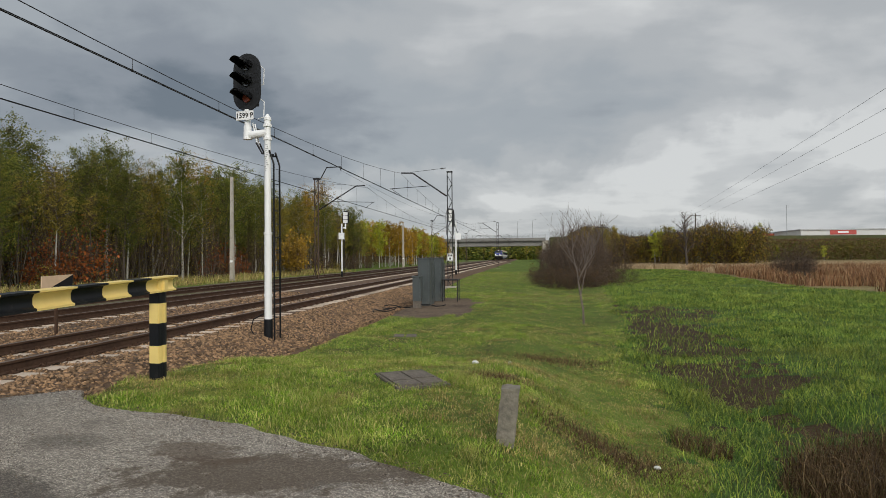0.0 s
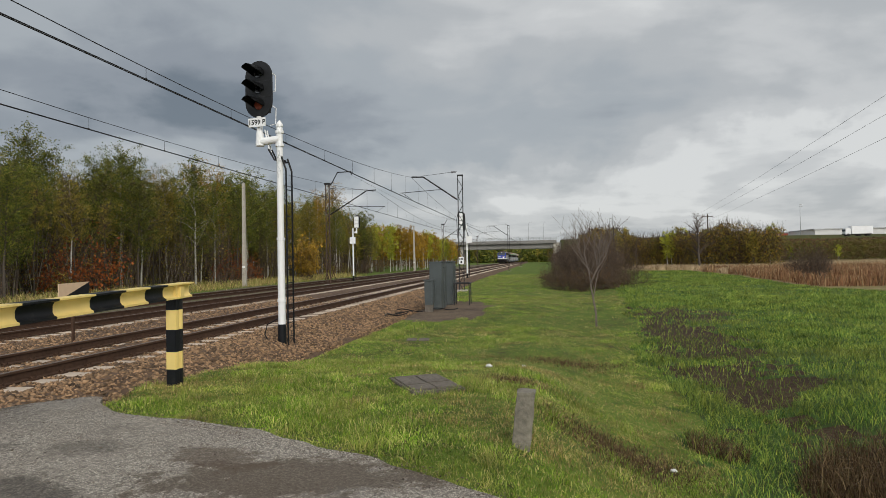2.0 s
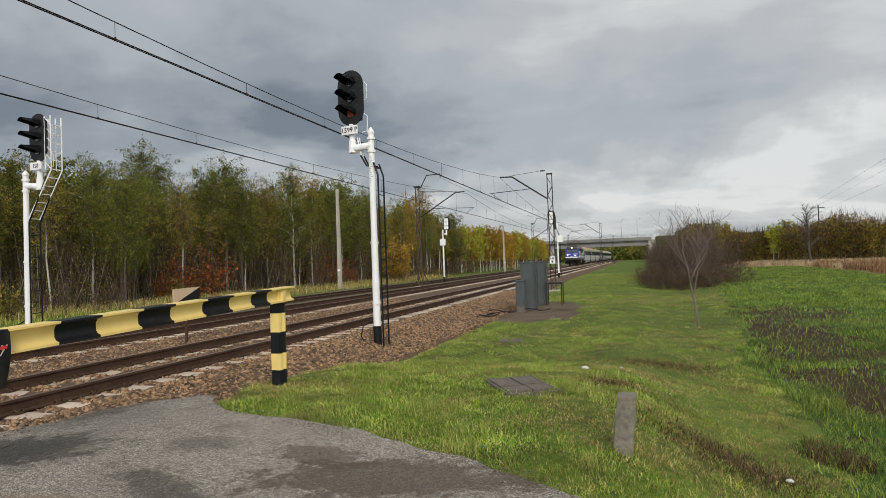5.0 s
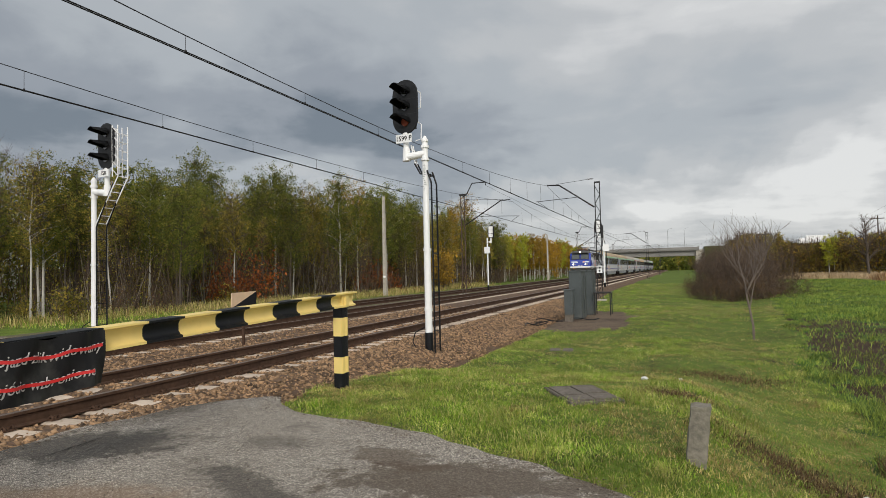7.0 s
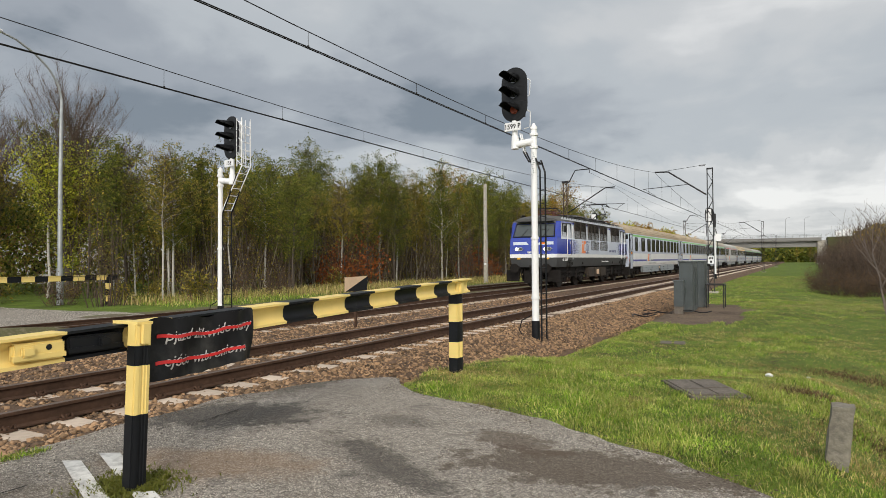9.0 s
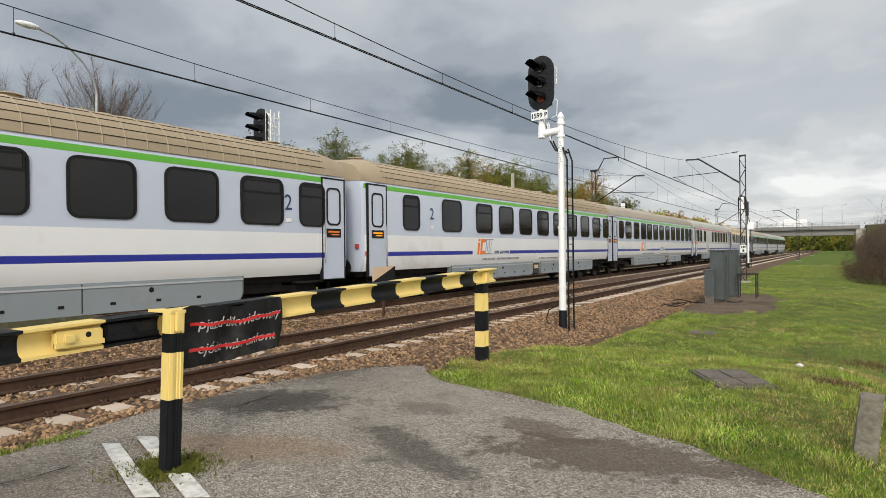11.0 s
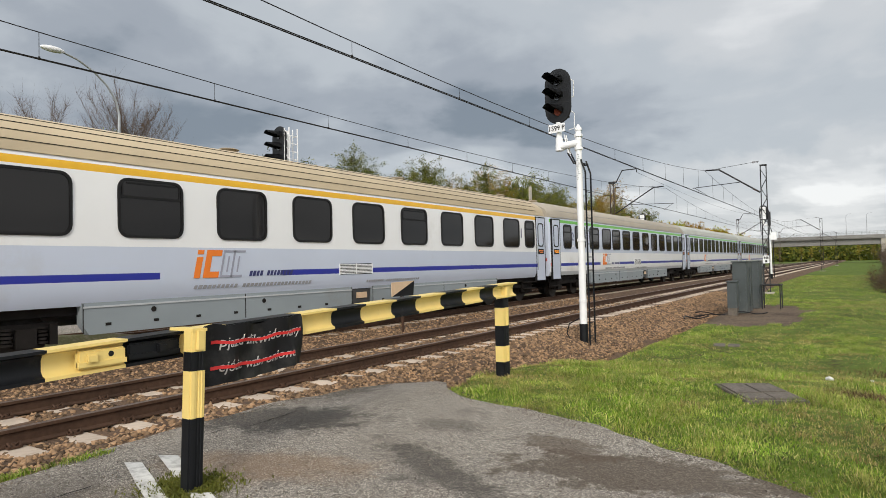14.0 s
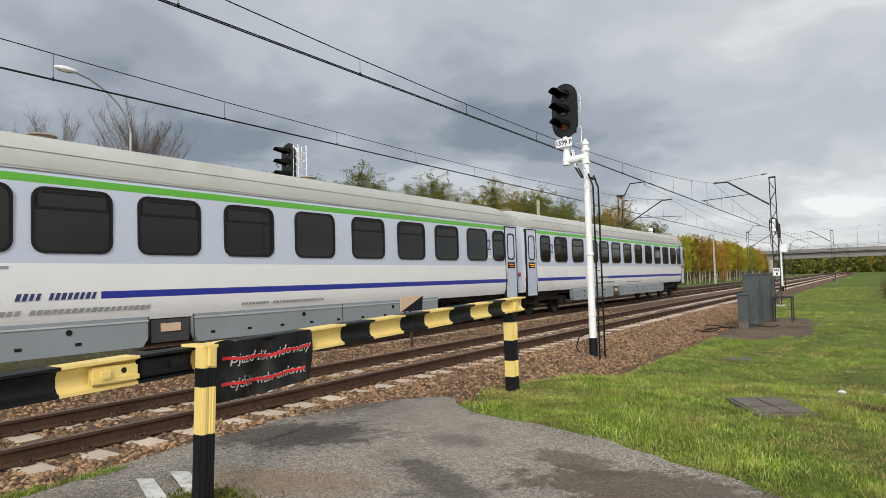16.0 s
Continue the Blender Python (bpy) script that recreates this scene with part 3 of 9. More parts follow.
def leaf_material(name, tones, trans=0.25, rough=0.6, clump=0.0, amount=0.4, wither=None):
    """Blades and leaves: colour differs from piece to piece, and from clump to clump of the given fineness; wither tints some clumps."""
    m = bpy.data.materials.new(name)
    m.use_nodes = True
    n, l = m.node_tree.nodes, m.node_tree.links
    b = n["Principled BSDF"]
    b.inputs["Roughness"].default_value = rough
    b.inputs["Specular IOR Level"].default_value = 0.25
    g = n.new("ShaderNodeNewGeometry")
    r = n.new("ShaderNodeValToRGB")
    e = r.color_ramp.elements
    e[0].position, e[0].color = 0.0, (*tones[0], 1)
    e[1].position, e[1].color = 1.0, (*tones[-1], 1)
    for i, t in enumerate(tones[1:-1], 1):
        q = e.new(i / (len(tones) - 1))
        q.color = (*t, 1)
    l.new(g.outputs["Random Per Island"], r.inputs[0])
    oi = n.new("ShaderNodeObjectInfo")
    mr = n.new("ShaderNodeMapRange")
    mr.inputs[3].default_value, mr.inputs[4].default_value = 0.75, 1.25
    l.new(oi.outputs["Random"], mr.inputs[0])
    sc = n.new("ShaderNodeVectorMath")
    sc.operation = "SCALE"
    tone, value = r.outputs[0], mr.outputs[0]
    if clump:
        tc = n.new("ShaderNodeTexCoord")
        nz = n.new("ShaderNodeTexNoise")
        nz.inputs["Scale"].default_value, nz.inputs["Detail"].default_value, nz.inputs["Roughness"].default_value = clump, 5, 0.65
        l.new(tc.outputs["Object"], nz.inputs["Vector"])
        spot = n.new("ShaderNodeMapRange")
        for i, v in enumerate((0.34, 0.66, 1 - amount, 1 + amount), 1):
            spot.inputs[i].default_value = v
        l.new(nz.outputs[0], spot.inputs[0])
        mu = n.new("ShaderNodeMath")
        mu.operation = "MULTIPLY"
        l.new(value, mu.inputs[0])
        l.new(spot.outputs[0], mu.inputs[1])
        value = mu.outputs[0]
        if wither:
            nw = n.new("ShaderNodeTexNoise")
            nw.inputs["Scale"].default_value, nw.inputs["Detail"].default_value, nw.inputs["Roughness"].default_value = clump * .45, 6, 0.7
            l.new(tc.outputs["Object"], nw.inputs["Vector"])
            wr = n.new("ShaderNodeMapRange")
            for i, v in enumerate((0.48, 0.66, 0.0, 0.6), 1):
                wr.inputs[i].default_value = v
            l.new(nw.outputs[0], wr.inputs[0])
            mx = n.new("ShaderNodeMixRGB")
            mx.inputs[2].default_value = (*wither, 1)
            l.new(wr.outputs[0], mx.inputs[0])
            l.new(tone, mx.inputs[1])
            tone = mx.outputs[0]
    l.new(tone, sc.inputs[0])
    l.new(value, sc.inputs["Scale"])
    l.new(sc.outputs[0], b.inputs["Base Color"])
    if trans:
        t = n.new("ShaderNodeBsdfTranslucent")
        l.new(sc.outputs[0], t.inputs[0])
        mx = n.new("ShaderNodeMixShader")
        mx.inputs[0].default_value = trans
        l.new(b.outputs[0], mx.inputs[1])
        l.new(t.outputs[0], mx.inputs[2])
        l.new(mx.outputs[0], n["Material Output"].inputs[0])
    return m


GRASS = leaf_material("grass_blade", [(0.054, 0.103, 0.013), (0.184, 0.302, 0.0259), (0.248, 0.367, 0.0324), (0.594, 0.508, 0.216), (0.205, 0.356, 0.0281), (0.119, 0.205, 0.0216), (0.367, 0.335, 0.0972)], clump=1.7, amount=0.5, wither=(0.36, 0.29, 0.10))
DULL_GRASS = leaf_material("tired_grass_blade", [(0.0784, 0.101, 0.0202), (0.336, 0.336, 0.0784), (0.672, 0.526, 0.258), (0.246, 0.291, 0.0448), (0.224, 0.134, 0.0616), (0.493, 0.37, 0.168)], clump=2.2, amount=0.55, wither=(0.40, 0.27, 0.12))
CROP_LEAF = leaf_material("crop_blade", [(0.0359, 0.0792, 0.0161), (0.105, 0.189, 0.0345), (0.187, 0.275, 0.046), (0.389, 0.414, 0.069)], clump=1.2, amount=0.5, wither=(0.22, 0.24, 0.05))
RED_STRAW = leaf_material("reddish_dry_grass", [(0.12, 0.06, 0.03), (0.24, 0.12, 0.06), (0.336, 0.18, 0.09), (0.432, 0.3, 0.156)], 0.2, clump=0.35, amount=0.45)
PALE_STRAW = leaf_material("pale_dry_grass", [(0.20, 0.14, 0.08), (0.36, 0.27, 0.16), (0.48, 0.37, 0.23), (0.26, 0.17, 0.09)], 0.2, clump=0.25, amount=0.4)
STRAW = leaf_material("dry_stalk", [(0.03, 0.018, 0.010), (0.085, 0.048, 0.022), (0.15, 0.092, 0.042), (0.28, 0.20, 0.10)], 0.15)
MOSS = leaf_material("moss", [(0.09, 0.10, 0.016), (0.16, 0.16, 0.03), (0.12, 0.14, 0.02)])


def fit_ground(p):
    return np.array([(x, y, ground_z(x, y) - 0.005) for x, y in p])


def dull_at(x, y):
    """Above zero where the turf is yellowed, worn or flattened."""
    worn = 0.9 * max(0, 1 - math.hypot((x - 8.9) / 1.1, (y - 5.6) / .55)) + .7 * max(0, 1 - math.hypot((x - 8.6) / 1.4, (y - 11.5) / 2.2)) + .8 * max(0, 1 - math.hypot((x - 5.6) / .5, (y - 6.6) / .5))
    worn += .8 * max(0, 1 - math.hypot((x - 7.0) / .6, (y - 7.2) / .5)) + .9 * max(0, 1 - math.hypot((x - 5.3) / .7, (y - 15.5) / 1.2))
    return (noise.noise((x * 0.45, y * 0.45, 11.0)) + 0.7 * noise.noise((x * 1.4, y * 1.4, 3.0)) + .35 * noise.noise((x * 4, y * 4, 13.0))
            + 0.35 * ease(6.5, 8.5, x) - 0.3 * ease(9, 4, y) - .25 * ease(5.5, 4.2, x) + worn - .1)


def scatter_verge():
    rng = np.random.default_rng(3)
    green, dull = [], []
    for (xa, xb, ya, yb, per) in ((2.2, 10.8, 2.0, 6.5, 3600), (3.0, 11.0, 6.5, 11, 2000), (3.0, 11.5, 11, 18, 900), (3.0, 12.5, 18, 34, 330), (2.3, 14.0, 34, 80, 95)):
        k = int((xb - xa) * (yb - ya) * per)
        px, py = rng.uniform(xa, xb, k), rng.uniform(ya, yb, k)
        for x, y in zip(px, py):
            if x > 9 and zone(x, y) != 0 or x < 7 and y > 17 and zone(x, y) != 0:
                continue
            if y < 9 and road_depth(x, y) > -0.02 + 0.08 * noise.noise((x * 3, y * 3, 8)):
                continue
            if x < 3.2 - 1.1 * ease(28, 60, y) + 0.35 * noise.noise((y * 0.9, 1.7, 0)) and y > 5.6:
                continue
            if math.hypot((x - 6.67) * .88 + (y - 6.13) * .47, ((y - 6.13) * .88 - (x - 6.67) * .47) * .62) < .34:
                continue
            d = dull_at(x, y) + rng.normal(0, 0.13)
            if d > .55 and rng.random() < .75:
                continue
            (dull if d > -0.10 else green).append((x, y))
    for pts, m, nm, hh in ((green, GRASS, "grass", 0.062), (dull, DULL_GRASS, "tired_grass", 0.034)):
        p = fit_ground(pts)
        k = len(p)
        tall = np.array([.62 + 1.5 * max(0, noise.noise((x * 1.3, y * 1.3, 20.0))) + 1.5 * max(0, noise.noise((x * 3.6, y * 3.6, 7.0))) ** 1.3 for x, y, _ in p])
        far = 1 + np.clip((p[:, 1] - 8) / 16, 0, 3.0)
        h = rng.uniform(0.4, 1.5, k) * hh * tall
        soup(nm, blades(p, h, rng.uniform(0.0035, 0.0075, k) * far, rng.uniform(0.2, 1.6, k), rng), BLADE, m,
             "bright green mown grass of the verge" if m is GRASS else "yellowed and flattened grass of the verge", "grass")


def scatter_crop():
    rng = np.random.default_rng(5)
    pts = []
    for xa, xb, ya, yb, per in ((9.5, 15, 4, 9, 1100), (9.5, 18, 9, 16, 800), (10, 24, 16, 30, 420), (11, 28, 30, 60, 150), (14, 28, 60, 90, 70)):
        k = int((xb - xa) * (yb - ya) * per)
        for x, y in zip(rng.uniform(xa, xb, k), rng.uniform(ya, yb, k)):
            if rng.random() > .8 + .9 * noise.noise((x * .5, y * .35, 31)):
                continue
            q = zone(x, y)
            if q == 1 or q == 5 and rng.random() < .2:
                pts.append((x, y))
    p = fit_ground(pts)
    k = len(p)
    far = 1 + np.clip((p[:, 1] - 8) / 18, 0, 3.5)
    tall = np.array([.75 + .8 * max(0, noise.noise((x * .9, y * .7, 41.0))) for x, y, _ in p])
    soup("crop", blades(p, rng.uniform(0.08, 0.20, k) * tall, rng.uniform(0.005, 0.011, k) * far, rng.uniform(0.3, 1.3, k), rng), BLADE, CROP_LEAF,
         "young green winter crop sown in the field", "crop")


scatter_verge()
scatter_crop()


def scatter_dry():
    """Brown stalks in the ditch end, and dry grass along the far side of the crop."""
    rng = np.random.default_rng(8)
    pts = []
    while len(pts) < 9000:
        x, y = rng.uniform(9.2, 13.6), rng.uniform(3.4, 7.4)
        if min(math.hypot((x - 11.7) / 1.35, (y - 5.3) / .85), math.hypot((x - 10.05) / .38, (y - 6.35) / .42)) + 0.4 * noise.noise((x, y, 4)) < 1:
            pts.append((x, y))
    p = fit_ground(pts)
    k = len(p)
    low = p[:, 0] < 10.6
    h = rng.uniform(0.10, 0.62, k) ** 1.2 * np.where(low, .45, 1.0)
    soup("dry_stalks", blades(p, h, rng.uniform(0.004, 0.010, k), rng.uniform(0.1, 1.1, k), rng), BLADE, STRAW,
         "brown withered stalks in the end of the ditch", "dry plants")
    for n, m, nm, label, (xa, xb, ya, yb), (ha, hb) in ((70000, RED_STRAW, "dry_grass", "tall reddish dry grass beyond the green field", (24, 62, 20, 84), (.35, 1.05)),
                                                        (36000, PALE_STRAW, "pale_dry_grass", "pale straw-coloured grass before the hedge", (24, 70, 62, 125), (.3, .85))):
        q = np.stack([rng.uniform(xa, xb, n), rng.uniform(ya, yb, n)], 1)
        q = q[[x > field_side(y) + .6 + .8 * noise.noise((y * .25, 6.0, 0)) if y < 90 else True for x, y in q]]
        q = q[[noise.noise((x * .12, y * .12, 9 if m is RED_STRAW else 5)) > -.25 for x, y in q]]
        p = fit_ground(q)
        k = len(p)
        soup(nm, blades(p, rng.uniform(ha, hb, k), rng.uniform(0.015, 0.045, k) * (1 + p[:, 1] / 60), rng.uniform(0.1, 0.7, k), rng), BLADE, m, label, "dry grass")
    q = np.stack([2.36 + rng.normal(0, .035, 2600), rng.uniform(-.6, 1.25, 2600)], 1)
    q = q[[noise.noise((0, y * 1.7, 3)) + .25 > rng.random() * .5 for x, y in q]]
    p = np.concatenate([q, np.full((len(q), 1), ROAD_Z - .01)], 1)
    k = len(p)
    soup("edge_tufts", blades(p, rng.uniform(0.02, 0.08, k), rng.uniform(0.004, 0.008, k), rng.uniform(0.3, 1.3, k), rng), BLADE, GRASS,
         "low green tufts between the ballast and the asphalt", "grass")
    pts = []
    for _ in range(5000):
        a, r = rng.uniform(0, 2 * np.pi), abs(rng.normal(0, 0.15))
        pts.append((3.72 + r * math.cos(a) * 1.1, 1.0 + r * math.sin(a)))
    p = np.array([(x, y, ROAD_Z) for x, y in pts])
    k = len(p)
    soup("moss", blades(p, rng.uniform(0.01, 0.045, k), rng.uniform(0.008, 0.016, k), rng.uniform(0.3, 1.2, k), rng), BLADE, MOSS,
         "dark green moss round the foot of the barrier post", "moss")


scatter_dry()


def road_grit():
    """Loose stones, crumbs of soil and fallen leaves on the asphalt."""
    rng = np.random.default_rng(23)
    pts = []
    while len(pts) < 5200:
        x, y = rng.uniform(2.1, 9.4), rng.uniform(-1, 5.2)
        d = road_depth(x, y)
        if d > -0.12 and rng.random() < (1.0 if d < .22 else .16):
            pts.append((x, y))
    p = np.array(pts)
    n = len(p)
    base = np.array([(1, 0, 0), (0, 1, 0), (-1, 0, 0), (0, -1, 0), (0, 0, 1), (0, 0, -1)], float)
    v = base[None] * rng.uniform(.5, 1.3, (n, 6, 1)) + rng.normal(0, .2, (n, 6, 3))
    v *= rng.uniform(.003, .010, n)[:, None, None] * np.array([1, 1, .6])
    v += np.concatenate([p, np.full((n, 1), ROAD_Z + .004)], 1)[:, None]
    soup("road_grit", v, [(0, 1, 4), (1, 2, 4), (2, 3, 4), (3, 0, 4), (1, 0, 5), (2, 1, 5), (3, 2, 5), (0, 3, 5)],
         mat("grit", (0.13, 0.10, 0.075), 0.95, vary=0.2, scale=30, spread=0.6, island=True), "loose grit and soil crumbs along the asphalt edge", "grit")


road_grit()

# ---- permanent way ----
Y0, Y1 = -32.0, 420.0
PITCH = 0.57


def bed_z(x):
    """Top of the ballast."""
    pts = [(-7.9, -0.95), (-7.3, -0.5), (-6.4, -0.22), (-6.0, -0.19), (-3.2, -0.19), (-2.3, -0.26), (-1.4, -0.19), (1.55, -0.19), (1.9, -0.24), (3.0, -0.6), (3.4, -0.95)]
    for (a, za), (b, zb) in zip(pts, pts[1:]):
        if a <= x <= b:
            return za + (zb - za) * (x - a) / (b - a)
    return -1.0


def ballast_bed():
    xs = stations([(-7.9, -6.4, 0.3), (-6.4, 1.6, 0.4), (1.6, 3.4, 0.15)])
    ys = stations([(Y0, -3, 1.5), (-3, 26, 0.3), (26, 70, 1.5), (70, Y1, 12)])
    v = []
    for y in ys:
        for x in xs:
            lift = 0.0
            if x > 1.4 and y < 6:
                lift = 0.24 * ease(6.2, 4.6, y) * ease(1.5, 3.0, x)
            slim = 1.55 + (x - 1.55) * (1 - .62 * ease(28, 60, y)) if x > 1.55 else x
            v.append((slim, y, bed_z(x) + lift + (0.03 * noise.noise((x * 1.5, y * 1.5, 2)) if -7 < x < 3.2 else 0)))
    k = len(xs)
    f = [(j * k + i, j * k + i + 1, (j + 1) * k + i + 1, (j + 1) * k + i) for j in range(len(ys) - 1) for i in range(k - 1)]
    me = bpy.data.meshes.new("ballast_bed")
    me.from_pydata(v, [], f)
    me.materials.append(BALLAST)
    tagged(new("ballast_bed", me), "reddish brown crushed stone ballast under two tracks", "ballast", kind="structure")


ballast_bed()


def scatter_ballast():
    """Crushed stones: deformed octahedra."""
    rng = np.random.default_rng(11)
    pts = []
    for xa, xb, ya, yb, per in ((1.3, 3.45, -3, 8, 400), (1.3, 3.4, 8, 16, 420), (1.3, 3.4, 16, 34, 300), (-0.7, 0.7, -3, 10, 300), (-0.7, 0.7, 10, 26, 160),
                                (0.8, 1.35, -3, 14, 300), (-3.8, -0.82, -2, 12, 260), (-3.8, -0.82, 12, 28, 130), (-5.3, -3.9, 4, 16, 60)):
        k = int((xb - xa) * (yb - ya) * per)
        pts.append(np.stack([rng.uniform(xa, xb, k), rng.uniform(ya, yb, k)], 1))
    p = np.concatenate(pts)
    slot = np.abs((p[:, 1] - 4.0) / PITCH - np.round((p[:, 1] - 4.0) / PITCH)) * PITCH
    on = (slot < 0.12) & (np.abs(p[:, 0]) < 1.27)
    on |= (slot < 0.12) & (np.abs(p[:, 0] - FAR_TRACK) < 1.27)
    p = p[~(on & (rng.random(len(p)) < 0.93))]
    p = np.array([q for q in p if not (q[1] < 9 and road_depth(q[0], q[1]) > 0.02) and (q[0] < 3.15 + 0.3 * noise.noise((q[1] * 0.9, 1.7, 0)))])
    z = np.array([bed_z(x) + (0.24 * ease(6.2, 4.6, y) * ease(1.5, 3.0, x) if x > 1.4 and y < 6.2 else 0) for x, y in p])
    z += 0.022 * np.array([noise.noise((x * 1.5, y * 1.5, 2)) for x, y in p])
    n = len(p)
    base = np.array([(1, 0, 0), (0, 1, 0), (-1, 0, 0), (0, -1, 0), (0, 0, 1), (0, 0, -1)], float)
    v = base[None] * rng.uniform(0.55, 1.25, (n, 6, 1)) + rng.normal(0, 0.22, (n, 6, 3))
    v *= np.array([1.2, 1.0, 0.75])
    a = rng.uniform(0, 2 * np.pi, n)
    b = rng.uniform(-0.7, 0.7, n)
    ca, sa, cb, sb = np.cos(a), np.sin(a), np.cos(b), np.sin(b)
    x1 = v[..., 0] * cb[:, None] + v[..., 2] * sb[:, None]
    z1 = -v[..., 0] * sb[:, None] + v[..., 2] * cb[:, None]
    x2 = x1 * ca[:, None] - v[..., 1] * sa[:, None]
    y2 = x1 * sa[:, None] + v[..., 1] * ca[:, None]
    s = rng.uniform(0.016, 0.047, n)[:, None]
    out = np.stack([x2 * s + p[:, 0, None], y2 * s + p[:, 1, None], z1 * s + z[:, None]], -1)
    soup("ballast_stones", out, [(0, 1, 4), (1, 2, 4), (2, 3, 4), (3, 0, 4), (1, 0, 5), (2, 1, 5), (3, 2, 5), (0, 3, 5)], STONE_CHIP,
         "loose crushed stones in red, brown and grey", "ballast stones")


scatter_ballast()


def rail_profile():
    return [(-.036, -.004), (-.030, 0), (.030, 0), (.036, -.004), (.036, -.035), (.009, -.05), (.009, -.14), (.07, -.156), (.07, -.170),
            (-.07, -.170), (-.07, -.156), (-.009, -.14), (-.009, -.05), (-.036, -.035)]


def rail_mesh(ya, yb):
    bm = bmesh.new()
    prof = rail_profile()
    rings = sweep(bm, prof, stations([(ya, min(60, yb), 4), (60, yb, 25)] if yb > 60 else [(ya, yb, 4)]))
    for f in bm.faces:
        c = f.calc_center_median()
        f.material_index = 1 if c.z > -0.003 else 0
    return mesh_of("rail", bm, [RUST, RAIL_TOP], False)


def sleeper_mesh():
    """Concrete sleeper: high seats and a lower waist."""
    bm = bmesh.new()
    prof = [(-1.25, -.20), (-1.25, -.02), (-1.22, 0), (-.45, 0), (-.3, -.03), (.3, -.03), (.45, 0), (1.22, 0), (1.25, -.02), (1.25, -.20)]
    rings = []
    for yy, k in ((-.15, -.012), (-.115, 0), (.115, 0), (.15, -.012)):
        rings.append([bm.verts.new((x, yy, z + (k if z > -.1 else 0))) for x, z in prof])
    for a, b in zip(rings, rings[1:]):
        for i in range(len(prof)):
            j = (i + 1) % len(prof)
            bm.faces.new((a[i], a[j], b[j], b[i]))
    bm.faces.new(rings[0])
    bm.faces.new(rings[-1][::-1])
    return mesh_of("sleeper", bm, SLEEPER, False)


def clip_mesh():
    """Spring clip: a coiled rod over the rail foot, with its screw."""
    bm = bmesh.new()
    for s in (-1, 1):
        pts = [(.10, .045 * s, .0), (.125, .05 * s, .03), (.10, .055 * s, .058), (.065, .05 * s, .035), (.055, .03 * s, .018)]
        chain(bm, pts, .013, 5)
    tube(bm, (.10, 0, -.01), (.10, 0, .055), .016, seg=6)
    box(bm, .085, 0, .012, .10, .13, .02)
    return mesh_of("rail_clip", bm, RUST, False)


SLEEPER_ME, CLIP_ME = sleeper_mesh(), clip_mesh()


def track(name, cx, z, label, ya, yb, rail_y, clips):
    tr = tagged(new(name), label, "track", kind="structure")
    tr.matrix_basis = pose(cx, 0, z)
    me = rail_mesh(*rail_y)
    for s in (-1, 1):
        tagged(piece("rail", me, tr, pose(s * 0.7525, 0, 0)), "rusty rail with a dull worn head")
    k0 = math.ceil((ya - 4.0) / PITCH)
    rest = []
    k = k0
    while 4.0 + k * PITCH < rail_y[1] - 1 and 4.0 + k * PITCH < 210:
        y = 4.0 + k * PITCH
        if y < yb:
            sl = piece("sleeper", SLEEPER_ME, tr, pose(0, y, -0.178, 0, 0, 0))
            if y < clips:
                for s in (-1, 1):
                    for q in (-1, 1):
                        piece("rail_clip", CLIP_ME, sl, pose(s * 0.7525, 0, 0.004, 0, 0, 0 if q > 0 else 180))
        else:
            rest.append(y)
        k += 1
    if rest:
        v = np.array([[(sx * 1.25, y + sy * 0.13, -0.178 if sz > 0 else -0.3) for sz in (-1, 1) for sx, sy in ((-1, -1), (1, -1), (1, 1), (-1, 1))] for y in rest])
        me2 = soup("sleeper_row", v, [(4, 5, 6, 7), (0, 1, 5, 4), (1, 2, 6, 5), (2, 3, 7, 6), (3, 0, 4, 7)], SLEEPER, "", "")
        o = new("sleeper_row", me2)
        o.parent = tr
        tagged(o, kind="stuff")
    return tr


track("track_near", 0, 0, "near track of rusty rails on concrete sleepers", -3, 75, (Y0, Y1), 24)
track("track_far", FAR_TRACK, 0, "far track of rusty rails on concrete sleepers", -3, 50, (Y0, Y1), 14)


def old_track():
    tr = tagged(new("track_disused"), "disused rusty siding half buried in weeds", "track", kind="structure")
    tr.matrix_basis = pose(OLD_TRACK, 0, -0.16)
    me = rail_mesh(-30, 130)
    for s in (-1, 1):
        piece("rail", me, tr, pose(s * 0.7525, 0, 0))


old_track()

# ---- low marker sign between the tracks ----
TAN = mat("faded_tan_paint", (0.62, 0.45, 0.30), 0.6, vary=0.12, scale=6, dirt=(0.3, 0.2, 0.13), dirt_amount=0.2)


def marker_sign():
    t = thing("marker_sign", (-2.3, 11.6, -0.27), "low black and faded tan marker sign on a short rusty post", "sign")
    bm = bmesh.new()
    box(bm, 0, 0.02, 0.38, .05, .05, .76)
    part("post", bm, RUST, t)
    for name, pts, m in (("light_half", [(-.42, 1.34), (.55, 1.36), (-.42, .98)], TAN), ("dark_half", [(.55, 1.355), (.5, .98), (-.415, .98)], BLACK)):
        bm = bmesh.new()
        for x in (-.012, .012):
            for y, z in pts:
                bm.verts.new((x, y, z))
        bm.verts.ensure_lookup_table()
        v = bm.verts[:]
        bm.faces.new(v[:3])
        bm.faces.new(v[3:])
        for i in range(3):
            j = (i + 1) % 3
            bm.faces.new((v[i], v[j], v[3 + j], v[3 + i]))
        part(name, bm, m, t, "faded tan half of the plate" if m is TAN else "black half of the plate")
    bm = bmesh.new()
    box(bm, -.03, 0.02, 0.95, .03, .06, .5)
    part("bracket", bm, RUST, t)


marker_sign()


